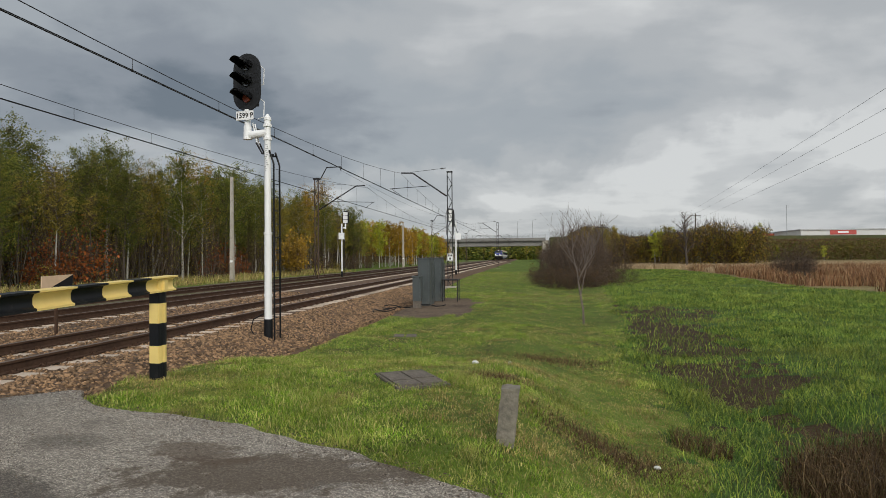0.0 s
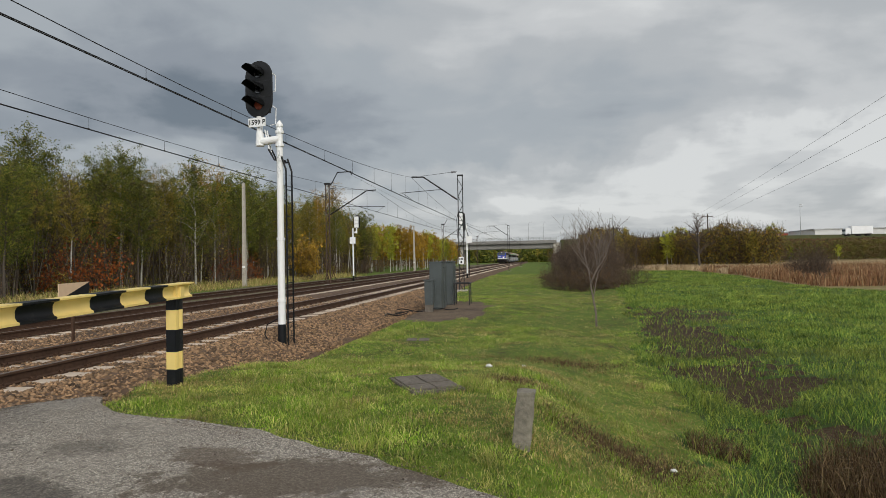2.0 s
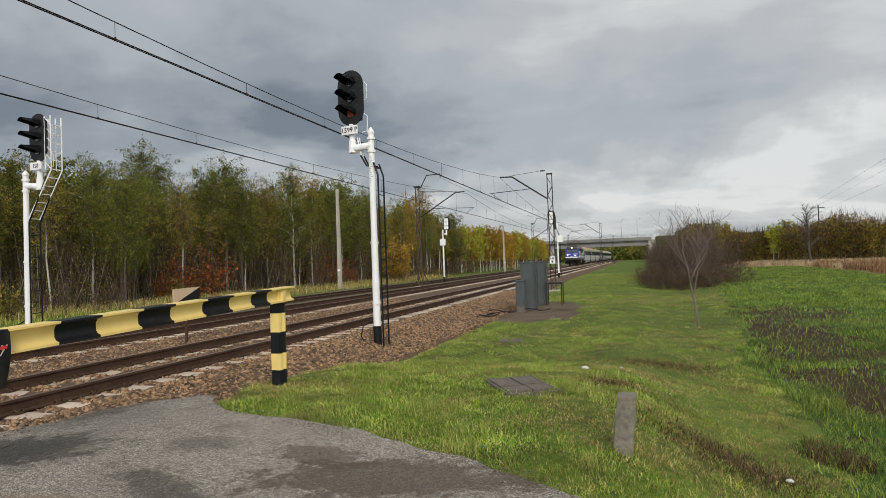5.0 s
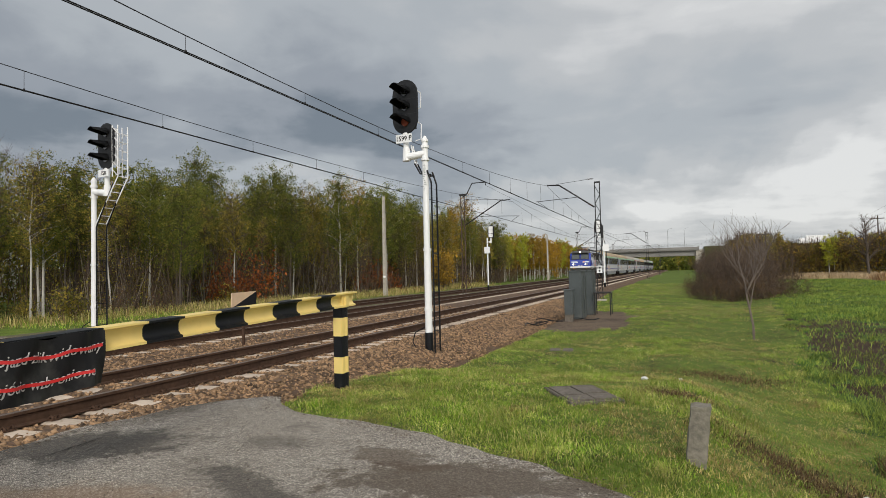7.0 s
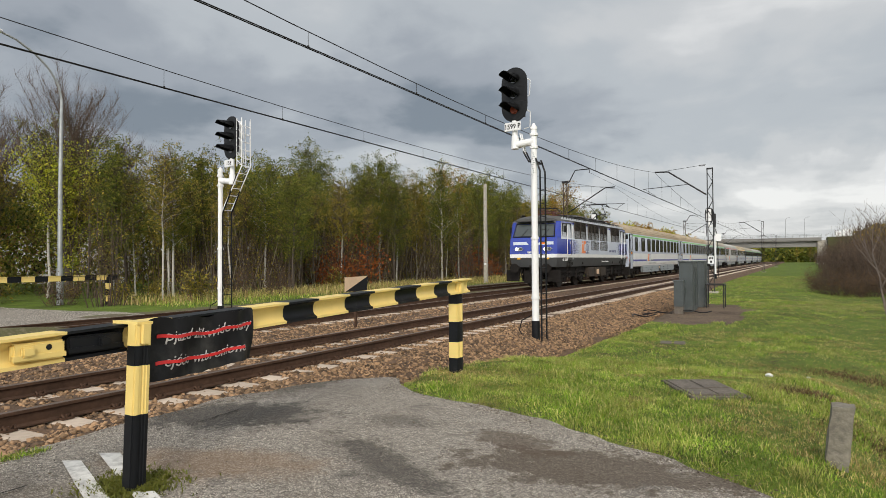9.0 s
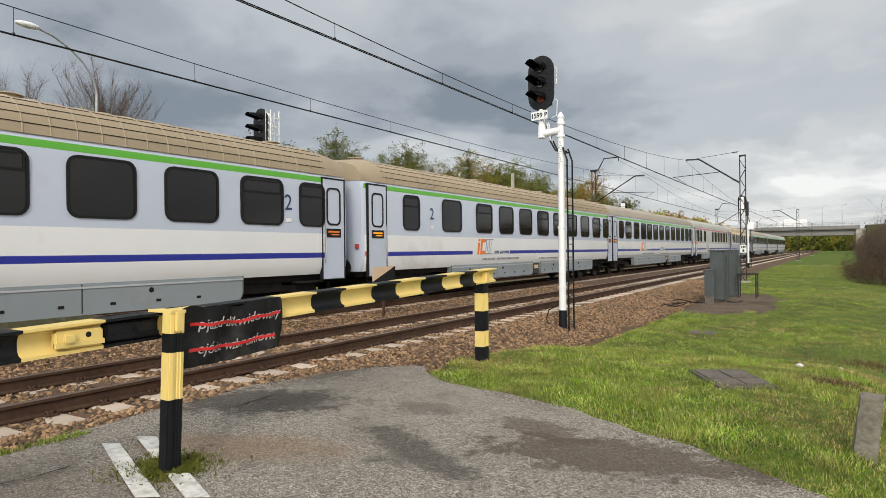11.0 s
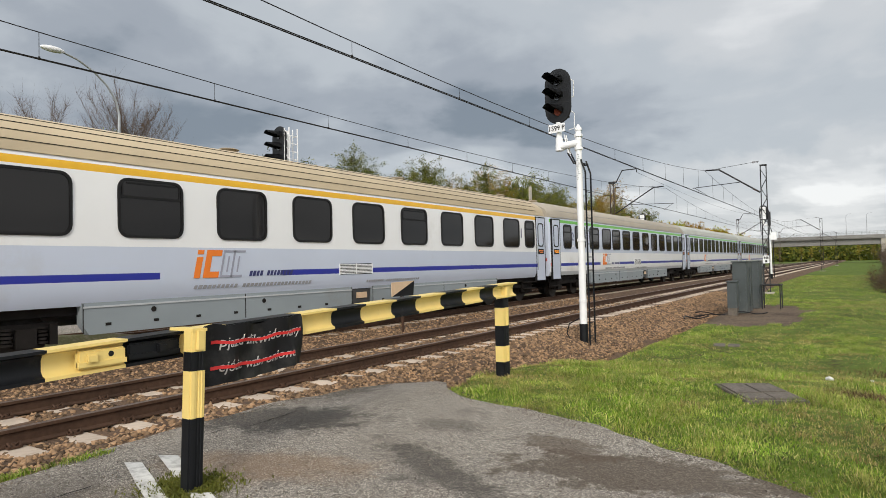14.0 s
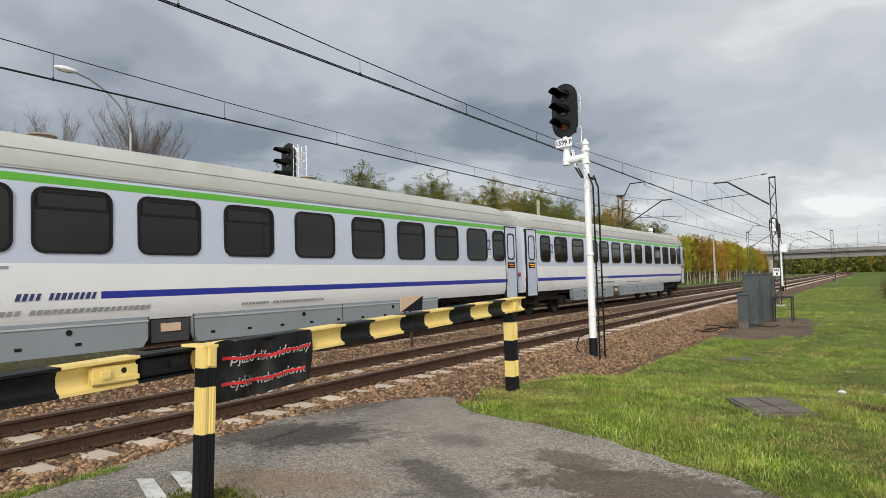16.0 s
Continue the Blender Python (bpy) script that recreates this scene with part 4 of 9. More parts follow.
# ---- signals ----
LENS_DARK = mat("dark_lens", (0.02, 0.02, 0.022), 0.12, vary=0.1, coat=0.5)
LENS_RED = glow("red_lens", (0.22, 0.04, 0.015), 0.025)


def letters(name, text, size, material, parent, m, label="", shear=0.0, spacing=1.0, bold=0.0, align="CENTER"):
    """Raised lettering in the built-in font, turned into a mesh."""
    c = bpy.data.curves.new(name, "FONT")
    c.body, c.size, c.extrude, c.shear, c.space_character, c.offset = text, size, 0.002, shear, spacing, bold
    c.align_x, c.align_y = align, "CENTER"
    c.resolution_u = 2
    tmp = new(name, c)
    bpy.context.view_layer.update()
    me = bpy.data.meshes.new_from_object(tmp.evaluated_get(bpy.context.evaluated_depsgraph_get()))
    bpy.data.objects.remove(tmp)
    me.materials.clear()
    me.materials.append(material)
    ob = new(name, me)
    ob.parent = parent
    ob.matrix_basis = m
    if label:
        tagged(ob, label)
    return ob


def pill(bm, w, h, y0, y1, seg=10):
    """Upright plate with round ends, between two depths."""
    r = w / 2
    pts = [(r * math.cos(a), h / 2 - r + r * math.sin(a)) for a in [math.pi * i / seg for i in range(seg + 1)]]
    pts += [(r * math.cos(a), -h / 2 + r + r * math.sin(a)) for a in [math.pi + math.pi * i / seg for i in range(seg + 1)]]
    a = [bm.verts.new((x, y0, z)) for x, z in pts]
    b = [bm.verts.new((x, y1, z)) for x, z in pts]
    bm.faces.new(a)
    bm.faces.new(b[::-1])
    for i in range(len(pts)):
        j = (i + 1) % len(pts)
        bm.faces.new((a[i], b[i], b[j], a[j]))


def visor(bm, x, y, z, r, length):
    """Half-round hood over a lens, facing -y, drooping at its lip."""
    seg = 12
    rings = []
    for k in range(4):
        t = k / 3
        yy = y - length * t
        ring = []
        for i in range(seg + 1):
            a = math.pi * (-0.22 + 1.44 * i / seg)
            cut = 1 - 0.0 * t
            lo = max(math.sin(a), -0.25 + 0.75 * t)
            ring.append(bm.verts.new((x + r * (1 - .1 * t) * math.cos(a), yy, z + r * lo * cut - 0.04 * t)))
        rings.append(ring)
    for a, b in zip(rings, rings[1:]):
        for i in range(seg):
            bm.faces.new((a[i], a[i + 1], b[i + 1], b[i]))
    ext = bmesh.ops.solidify(bm, geom=bm.faces[:], thickness=0.008)


def signal(at, label, mast_h, arm, head_turn, head_z, writing, lit, ladder_up, turn=0.0, lens_r=0.105, graffiti=False, cage=False):
    """Three-light colour signal: mast, bracket arm, head, hoods, plate, ladder."""
    t = thing("railway_signal", at, label, "signal", "railway signals", turn)
    bm = bmesh.new()
    tube(bm, (0, 0, .62), (0, 0, mast_h * .5), .085, .08, 16)
    tube(bm, (0, 0, mast_h * .5), (0, 0, mast_h), .075, .07, 16)
    part("mast", bm, WHITE, t)
    bm = bmesh.new()
    tube(bm, (0, 0, mast_h), (0, 0, mast_h + .06), .085, .08, 16)
    tube(bm, (0, 0, mast_h + .06), (0, 0, mast_h + .14), .07, .02, 16)
    part("finial", bm, WHITE, t)
    for z in (mast_h * .5, 1.15, mast_h - .42, mast_h - .12):
        bm = bmesh.new()
        tube(bm, (0, 0, z - .03), (0, 0, z + .03), .096, seg=16)
        part("collar", bm, WHITE, t)
    bm = bmesh.new()
    tube(bm, (0, 0, .04), (0, 0, .62), .098, .095, 16)
    part("foot", bm, BLACK, t, "black painted foot of the mast")
    bm = bmesh.new()
    box(bm, 0, 0, .03, .62, .42, .05)
    for x in (-.25, .25):
        for y in (-.15, .15):
            tube(bm, (x, y, .05), (x, y, .1), .025, seg=6)
    part("base_plate", bm, DARK_STEEL, t)
    # bracket arm
    bm = bmesh.new()
    tube(bm, (0, 0, mast_h - .28), (arm, 0, mast_h - .33), .085, .09, 14)
    tube(bm, (arm, 0, mast_h - .42), (arm, 0, mast_h - .12), .10, .085, 14)
    tube(bm, (arm, 0, mast_h - .12), (arm, 0, head_z - .62), .07, .07, 12)
    part("arm", bm, WHITE, t)
    # head
    hd = new("head")
    hd.parent = t
    hd.matrix_basis = pose(arm, -.02, head_z, 0, 0, head_turn)
    bm = bmesh.new()
    pill(bm, .70, 1.30, -.02, .02)
    part("backboard", bm, SIGNAL_BLACK, hd, "black backboard with round ends")
    bm = bmesh.new()
    box(bm, 0, .12, 0, .34, .2, 1.02)
    part("lamp_case", bm, SIGNAL_BLACK if not cage else WHITE, hd)
    for i, z in enumerate((.36, 0, -.36)):
        bm = bmesh.new()
        visor(bm, 0, -.02, z, .155, .46)
        part("hood", bm, SIGNAL_BLACK, hd)
        bm = bmesh.new()
        tube(bm, (0, -.045, z), (0, -.02, z), lens_r * .9, lens_r, 16)
        part("lens", bm, LENS_RED if lit == i else LENS_DARK, hd, "dull red signal lens" if lit == i else "dark signal lens")
    for z in (.18, -.18):
        bm = bmesh.new()
        box(bm, 0, -.022, z, .6, .008, .014)
        part("seam", bm, DARK_STEEL, hd)
    if writing:
        bm = bmesh.new()
        box(bm, 0, -.09, -.77, .44, .02, .20)
        pl = part("number_plate", bm, WHITE, hd, "white plate with black figures")
        letters("plate_writing", writing, .16, SIGNAL_BLACK, hd, pose(0, -.103, -.775, 90, 0, 0), "black figures", bold=.002)
    for z in (.3, -.45):
        bm = bmesh.new()
        pts = [(.22, .1, z + .12), (.34, .16, z + .02), (.30, .2, z - .32), (.18, .15, z - .36)]
        chain(bm, pts, .012)
        part("guard_rod", bm, WHITE, hd)
    # ladder
    bm = bmesh.new()
    lx = .17
    for q in (-.17, .17):
        pts = [(lx, q + .1, .12), (lx, q + .1, ladder_up)]
        pts += [(lx - .1, q + .1, ladder_up + .3), (arm + .18, q + .12, mast_h + .05)] if not cage else [(lx + .62, q + .1, mast_h - .1), (lx + .62, q + .1, head_z + .55)]
        chain(bm, pts[:2], .021)
        chain(bm, pts[1:3], .021)
    for i in range(int((ladder_up - .3) / .3)):
        z = .35 + .3 * i
        tube(bm, (lx, -.07, z), (lx, .27, z), .011, seg=5)
    part("ladder", bm, BLACK, t, "black steel ladder behind the mast")
    if cage:
        bm = bmesh.new()
        up = [(lx + .0, ladder_up + .1), (lx + .80, mast_h + .1), (lx + .80, head_z + .55)]
        for q in (-.07, .27):
            chain(bm, [(x, q, z) for x, z in up], .018)
            chain(bm, [(x - .2, q, z) for x, z in up[1:]], .014)
        for (xa, za), (xb, zb) in zip(up, up[1:]):
            for k in range(6):
                f = k / 6
                x, z = xa + (xb - xa) * f, za + (zb - za) * f
                tube(bm, (x, -.07, z), (x, .27, z), .011, seg=5)
                if xa == xb:
                    tube(bm, (x, -.07, z), (x - .2, -.07, z + .2), .01, seg=5)
                    tube(bm, (x, .27, z), (x - .2, .27, z), .01, seg=5)
        part("ladder_top", bm, WHITE, t, "white upper ladder with guard hoops")
    else:
        bm = bmesh.new()
        chain(bm, [(lx - .02, 0, ladder_up + .2), (-.12, -.02, mast_h - .75), (-.26, -.02, mast_h - .5)], .022)
        chain(bm, [(lx - .02, .2, ladder_up + .2), (-.10, .14, mast_h - .8), (-.24, .12, mast_h - .5)], .022)
        part("ladder_bend", bm, BLACK, t)
        bm = bmesh.new()
        for q in (0, .12):
            tube(bm, (-.24, q, mast_h - .55), (arm + .12, q, mast_h - .05), .016, seg=6)
        for k in range(4):
            f = k / 4
            x, z = -.24 + (arm + .36) * f, mast_h - .55 + .5 * f
            tube(bm, (x, 0, z), (x, .12, z), .01, seg=5)
        part("ladder_top", bm, WHITE, t)
    bm = bmesh.new()
    chain(bm, [(-.06, -.09, .75), (-.3, -.12, .62), (-.36, -.12, .4), (-.2, -.12, .12), (-.1, -.1, .05)], .014)
    part("cable", bm, BLACK, t)
    if graffiti:
        bm = bmesh.new()
        rng = random.Random(4)
        z = mast_h - 1.15
        while z < mast_h - .55:
            box(bm, rng.uniform(-.03, .03), -.079, z, rng.uniform(.02, .07), .004, .012)
            z += .045
        tagged(part("scrawl", bm, GALV, t), "grey scribbled paint marks", kind="stuff")
    return t


signal((2.26, 12.45, -.56), "white signal mast with a black three-light head", 5.09, -.47, -10, 5.96, "1599 P", 2, 4.1, graffiti=True)
signal((-7.7, 12.1, -.45), "white signal mast beyond the tracks with a caged ladder", 4.68, .50, -8, 5.66, "158", -1, 3.4, cage=True)


def far_signal(at, label, arm, box_z):
    """Signal seen from behind: white cases, mast, relay box."""
    t = thing("railway_signal", at, label, "signal", "railway signals")
    bm = bmesh.new()
    tube(bm, (0, 0, .5), (0, 0, 4.9), .075, .07, 12)
    part("mast", bm, WHITE, t)
    bm = bmesh.new()
    tube(bm, (0, 0, 0), (0, 0, .5), .095, .09, 12)
    part("foot", bm, BLACK, t)
    bm = bmesh.new()
    tube(bm, (0, 0, 4.5), (arm, 0, 4.5), .08, seg=10)
    tube(bm, (arm, 0, 4.4), (arm, 0, 4.9), .07, seg=10)
    part("arm", bm, WHITE, t)
    bm = bmesh.new()
    pill(bm, .62, 1.28, .10, .14)
    bmesh.ops.translate(bm, verts=bm.verts, vec=(arm, 0, 5.45))
    part("backboard", bm, SIGNAL_BLACK, t)
    for z in (5.1, 5.45, 5.8):
        bm = bmesh.new()
        box(bm, arm, 0, z, .36, .24, .31)
        part("lamp_case", bm, WHITE, t)
    bm = bmesh.new()
    box(bm, .22 if arm < 0 else 0, -.1, box_z, .5, .2, .6)
    part("relay_box", bm, WHITE, t)
    bm = bmesh.new()
    for q in (-.1, .16):
        chain(bm, [(.2, q, .2), (.2, q, 3.6), (-.05 if arm < 0 else .12, q, 4.6), (arm, q, 5.0)], .02)
    for i in range(11):
        tube(bm, (.2, -.1, .4 + .3 * i), (.2, .16, .4 + .3 * i), .011, seg=5)
    part("ladder", bm, BLACK, t)


far_signal((1.55, 56.5, -.3), "far white signal mast seen from behind with a box", -.45, 3.55)
far_signal((-9.0, 56.3, -.35), "far white signal mast by the wood seen from behind", .35, 3.75)


# ---- overhead line ----
INSUL = mat("insulator", (0.05, 0.025, 0.018), 0.3, vary=0.2)


def lattice(bm, h, w, d, r=.03, step=.55):
    """Mast of two channels joined by zigzag lacing."""
    for x in (-w / 2, w / 2):
        box(bm, x, 0, h / 2, .045, d, h)
    n = int(h / step)
    for i in range(n):
        a, b = (-w / 2, w / 2) if i % 2 else (w / 2, -w / 2)
        for y in (-d / 2, d / 2):
            tube(bm, (a, y, i * step), (b, y, (i + 1) * step), .014, seg=4)


def catenary_mast(at, side, label, wire_z=5.3, hang_z=6.75, reach=3.1, h=7.3, plate=False, feeder=False, post_mat=None):
    """side: +1 when the track lies on +x of the mast."""
    t = thing("catenary_mast", at, label, "mast", "catenary masts")
    bm = bmesh.new()
    lattice(bm, h, .30, .12)
    part("mast", bm, post_mat or DARK_STEEL, t)
    g = at[2]
    bm = bmesh.new()
    box(bm, 0, 0, h + .03, .36, .18, .08)
    part("cap", bm, DARK_STEEL, t)
    bm = bmesh.new()
    box(bm, 0, 0, -.1, .7, .7, .5)
    part("footing", bm, CONCRETE, t)
    hz, wz = hang_z - g, wire_z - g
    bm = bmesh.new()
    chain(bm, [(side * .2, 0, wz - .05), (side * (reach - .75), 0, hz + .0), (side * reach, 0, hz + .03)], .045, 8)
    part("cantilever", bm, DARK_STEEL, t)
    bm = bmesh.new()
    tube(bm, (side * .2, 0, hz + .28), (side * (reach - .6), 0, hz + .06), .012, seg=5)
    part("stay", bm, WIRE, t)
    bm = bmesh.new()
    for k in range(5):
        x = side * (.28 + .06 * k)
        tube(bm, (x, 0, hz + .25), (x + .03 * side, 0, hz + .245), .05, seg=8)
        tube(bm, (x, 0, wz + .02 + .035 * k), (x + .03 * side, 0, wz + .035 + .035 * k), .05, seg=8)
    tagged(part("insulator", bm, INSUL, t), kind="stuff")
    bm = bmesh.new()
    tube(bm, (side * 1.25, 0, wz + .62), (side * (reach + .75), 0, wz + .48), .02, seg=6)
    tube(bm, (side * (reach + .65), 0, wz + .48), (side * reach, 0, wz + .03), .014, seg=5)
    part("steady_arm", bm, DARK_STEEL, t)
    if plate:
        bm = bmesh.new()
        box(bm, 0, -.09, 2.0, .33, .02, .44)
        pl = part("distance_plate", bm, WHITE, t, "white kilometre plate with dark figures")
        bm = bmesh.new()
        for x, z, w in ((-.09, 2.10, .06), (0, 2.10, .06), (.09, 2.10, .06), (0, 1.90, .10)):
            box(bm, x, -.105, z, w, .01, .12)
        tagged(part("figure_row", bm, SIGNAL_BLACK, pl), kind="stuff")
        bm = bmesh.new()
        for s in (-1, 1):
            chain(bm, [(s * .22, .0, 3.4), (s * .24, -.12, 4.6), (s * .16, -.12, 4.95), (0, -.12, 5.05)], .02)
        box(bm, .24, -.1, 4.3, .12, .16, .8)
        part("tension_weight", bm, DARK_STEEL, t)
    if feeder:
        bm = bmesh.new()
        chain(bm, [(0, 0, h - .15), (.35, 0, h + .05), (.85, 0, h + .95), (2.0, 0, h + .98), (2.0, 0, h + .7)], .045, 8)
        box(bm, -.0, 0, h + .05, .5, .2, .16)
        part("feeder_arm", bm, DARK_STEEL, t)
        bm = bmesh.new()
        for s in (-1, 1):
            tube(bm, (.1, 0, .3), (.1 + .55 * s, .2, 1.9), .03, seg=5)
            tube(bm, (.1 + .55 * s, .2, .3), (.1, 0, 1.9), .03, seg=5)
        part("brace", bm, RUST, t, "rusty crossed braces at the foot")
    return t


NEAR_Y = (-14.0, 39.0, 102.0, 165.0)
FAR_Y = (-18.0, 48.6, 111.0, 174.0)
RUSTY_MAST = mat("rusty_mast", (0.085, 0.055, 0.042), 0.8, 0.2, vary=0.4, scale=8)
for i, y in enumerate(NEAR_Y):
    catenary_mast((3.15, y, -.6), -1, "dark lattice steel mast carrying the overhead line", plate=(i == 1), h=7.35)
for i, y in enumerate(FAR_Y):
    catenary_mast((FAR_TRACK - 4.2, y, -.5), 1, "rusty lattice mast beside the wood carrying the overhead line", feeder=(i >= 1), reach=4.0, h=8.2, hang_z=7.1, post_mat=RUSTY_MAST)


def line_set(x, supports, wire_z, sag_z, hang_z, first, label):
    t = tagged(new("overhead_line"), label, "overhead line", "overhead lines")
    t.matrix_basis = pose(x, 0, 0)
    bm = bmesh.new()
    for dx in (-.025, .025):
        tube(bm, (dx, supports[0] - 40, wire_z), (dx, supports[-1] + 60, wire_z), .011, seg=5)
    part("contact_wire", bm, WIRE, t)
    bm = bmesh.new()
    drops = []
    for a, b in zip((supports[0] - 55,) + supports, supports + (supports[-1] + 62,)):
        m, k = (a + b) / 2, (hang_z - sag_z) / ((b - a) / 2) ** 2
        n = 18
        pts = [(0, a + (b - a) * i / n, sag_z + k * (a + (b - a) * i / n - m) ** 2) for i in range(n + 1)]
        chain(bm, pts, .010, 5)
        y = a + first
        while y < b - 1:
            drops.append((y, sag_z + k * (y - m) ** 2))
            y += 3.75
    part("messenger_wire", bm, WIRE, t)
    for y, z in drops:
        if -20 < y < 110:
            bm = bmesh.new()
            tube(bm, (0, y, wire_z), (0, y, z), .006, seg=4)
            tube(bm, (0, y, wire_z - .02), (0, y, wire_z + .04), .02, seg=5)
            part("dropper", bm, WIRE, t)


line_set(0, NEAR_Y, 5.31, 5.55, 6.78, 2.4, "contact and carrying wires over the near track")
line_set(FAR_TRACK, FAR_Y, 5.345, 5.68, 6.95, 3.2, "contact and carrying wires over the far track")


def feeder_wire():
    bm = bmesh.new()
    for a, b in zip(FAR_Y[1:], FAR_Y[2:] + (237.0,)):
        n = 10
        chain(bm, [(FAR_TRACK - 2.2, a + (b - a) * i / n, 8.4 - .5 * math.sin(math.pi * i / n)) for i in range(n + 1)], .010, 4)
    tagged(part("feeder_wire", bm, WIRE), "thin feeder wire hung from the mast tops", "wire")


feeder_wire()

# ---- train ----
COACH_LILAC = mat("pale_lilac_paint", (0.52, 0.575, 0.69), 0.32, vary=0.05, scale=0.8, dirt=(0.42, 0.42, 0.42), dirt_amount=0.05, coat=0.3)
COACH_WHITE = mat("coach_white_paint", (0.78, 0.79, 0.80), 0.32, vary=0.05, scale=0.8, dirt=(0.5, 0.48, 0.44), dirt_amount=0.08, coat=0.3)
COACH_GREY = mat("coach_grey_paint", (0.50, 0.50, 0.505), 0.4, vary=0.08, scale=0.7, dirt=(0.3, 0.28, 0.26), dirt_amount=0.15, coat=0.2)
SKIRT = mat("skirt_grey_paint", (0.24, 0.275, 0.295), 0.5, vary=0.1, scale=1.2, dirt=(0.2, 0.18, 0.15), dirt_amount=0.2)
STRIPE_BLUE = mat("stripe_blue", (0.02, 0.03, 0.30), 0.35, vary=0.05)
STRIPE_GREEN = mat("stripe_green", (0.10, 0.40, 0.035), 0.4, vary=0.05)
STRIPE_RED = mat("stripe_red", (0.42, 0.06, 0.05), 0.4, vary=0.08)
STRIPE_YELLOW = mat("stripe_yellow", (0.75, 0.42, 0.02), 0.4, vary=0.06)
ROOF_GREY = mat("dirty_grey_roof", (0.42, 0.43, 0.40), 0.7, vary=0.12, scale=0.9, dirt=(0.27, 0.24, 0.19), dirt_amount=0.35)
ROOF_DRAB = mat("dirty_drab_roof", (0.37, 0.33, 0.27), 0.7, vary=0.12, scale=0.9, dirt=(0.27, 0.23, 0.18), dirt_amount=0.3)
ROOF_SAND = mat("dirty_sand_roof", (0.50, 0.41, 0.28), 0.7, vary=0.12, scale=0.9, dirt=(0.34, 0.28, 0.2), dirt_amount=0.3)
SOLE_GREY = mat("sole_bar_grey_paint", (0.44, 0.46, 0.48), 0.45, vary=0.1, scale=1.2, dirt=(0.3, 0.27, 0.23), dirt_amount=0.2)
ROOF_TAN = mat("dirty_tan_roof", (0.36, 0.29, 0.20), 0.75, vary=0.12, scale=0.9, dirt=(0.2, 0.16, 0.11), dirt_amount=0.3)
UNDER = mat("underframe_grime", (0.014, 0.012, 0.011), 0.9, vary=0.5, scale=5)
WHEEL = mat("wheel_steel", (0.022, 0.019, 0.017), 0.6, 0.4, vary=0.3)
RUBBER = mat("black_rubber", (0.012, 0.012, 0.013), 0.6)
ORANGE = mat("orange_paint", (0.80, 0.20, 0.02), 0.4, vary=0.04)
LED = glow("display_amber", (0.9, 0.32, 0.02), 0.5)
OUTLINE = mat("emblem_outline_grey", (0.30, 0.31, 0.38), 0.45)
FAINT = mat("faint_lettering", (0.24, 0.24, 0.25), 0.5)
NAVY = mat("navy_lettering", (0.03, 0.035, 0.13), 0.45)
LOCO_BLUE = mat("loco_blue_paint", (0.012, 0.035, 0.30), 0.25, vary=0.05, scale=1, coat=0.5)
LOCO_PALE = mat("loco_pale_paint", (0.55, 0.61, 0.72), 0.3, vary=0.05, scale=1, coat=0.4)
LOCO_GREY = mat("loco_light_grey_paint", (0.44, 0.475, 0.52), 0.35, vary=0.06, scale=1, coat=0.3)
LOCKER = mat("grimy_locker_brown", (0.040, 0.032, 0.026), 0.75, vary=0.35, scale=4, dirt=(0.08, 0.06, 0.04), dirt_amount=0.4)
LOCO_DARK = mat("loco_frame_grey", (0.054, 0.056, 0.058), 0.6, vary=0.2, scale=3, dirt=(0.05, 0.042, 0.034), dirt_amount=0.3)
LOCO_ROOF = mat("loco_roof_grey", (0.075, 0.075, 0.074), 0.75, vary=0.2, scale=2)
GRILLE = mat("grille_brown", (0.062, 0.050, 0.041), 0.6, vary=0.3, scale=3)
COPPER = mat("roof_copper_red", (0.10, 0.03, 0.02), 0.6, vary=0.2)
LAMP_GLOW = glow("headlamp", (1.0, 0.95, 0.82), 6.0)


def glass_dark(name, tint=(0.012, 0.013, 0.015), gloss=0.16):
    m = bpy.data.materials.new(name)
    m.use_nodes = True
    b = m.node_tree.nodes["Principled BSDF"]
    b.inputs["Base Color"].default_value = (*tint, 1)
    b.inputs["Roughness"].default_value = 0.06
    b.inputs["IOR"].default_value = 1.5
    b.inputs["Specular IOR Level"].default_value = gloss
    return m


WINDOW_GLASS = glass_dark("tinted_window_glass", (0.011, 0.010, 0.010), 0.36)
CAB_GLASS = glass_dark("cab_window_glass", (0.06, 0.07, 0.07), 0.6)

CL = 25.0          # coach length over couplings
HALF = 1.42        # half width at the side wall


def round_rect(w, h, r, seg=4):
    pts = []
    for cx, cz, a0 in ((w / 2 - r, h / 2 - r, 0), (-w / 2 + r, h / 2 - r, 90), (-w / 2 + r, -h / 2 + r, 180), (w / 2 - r, -h / 2 + r, 270)):
        for i in range(seg + 1):
            a = radians(a0 + 90 * i / seg)
            pts.append((cx + r * math.cos(a), cz + r * math.sin(a)))
    return pts


def slab(bm, pts, x0, x1):
    """Closed outline in (y, z), between two depths along x."""
    a = [bm.verts.new((x0, y, z)) for y, z in pts]
    b = [bm.verts.new((x1, y, z)) for y, z in pts]
    bm.faces.new(a)
    bm.faces.new(b[::-1])
    for i in range(len(pts)):
        j = (i + 1) % len(pts)
        bm.faces.new((a[i], b[i], b[j], a[j]))


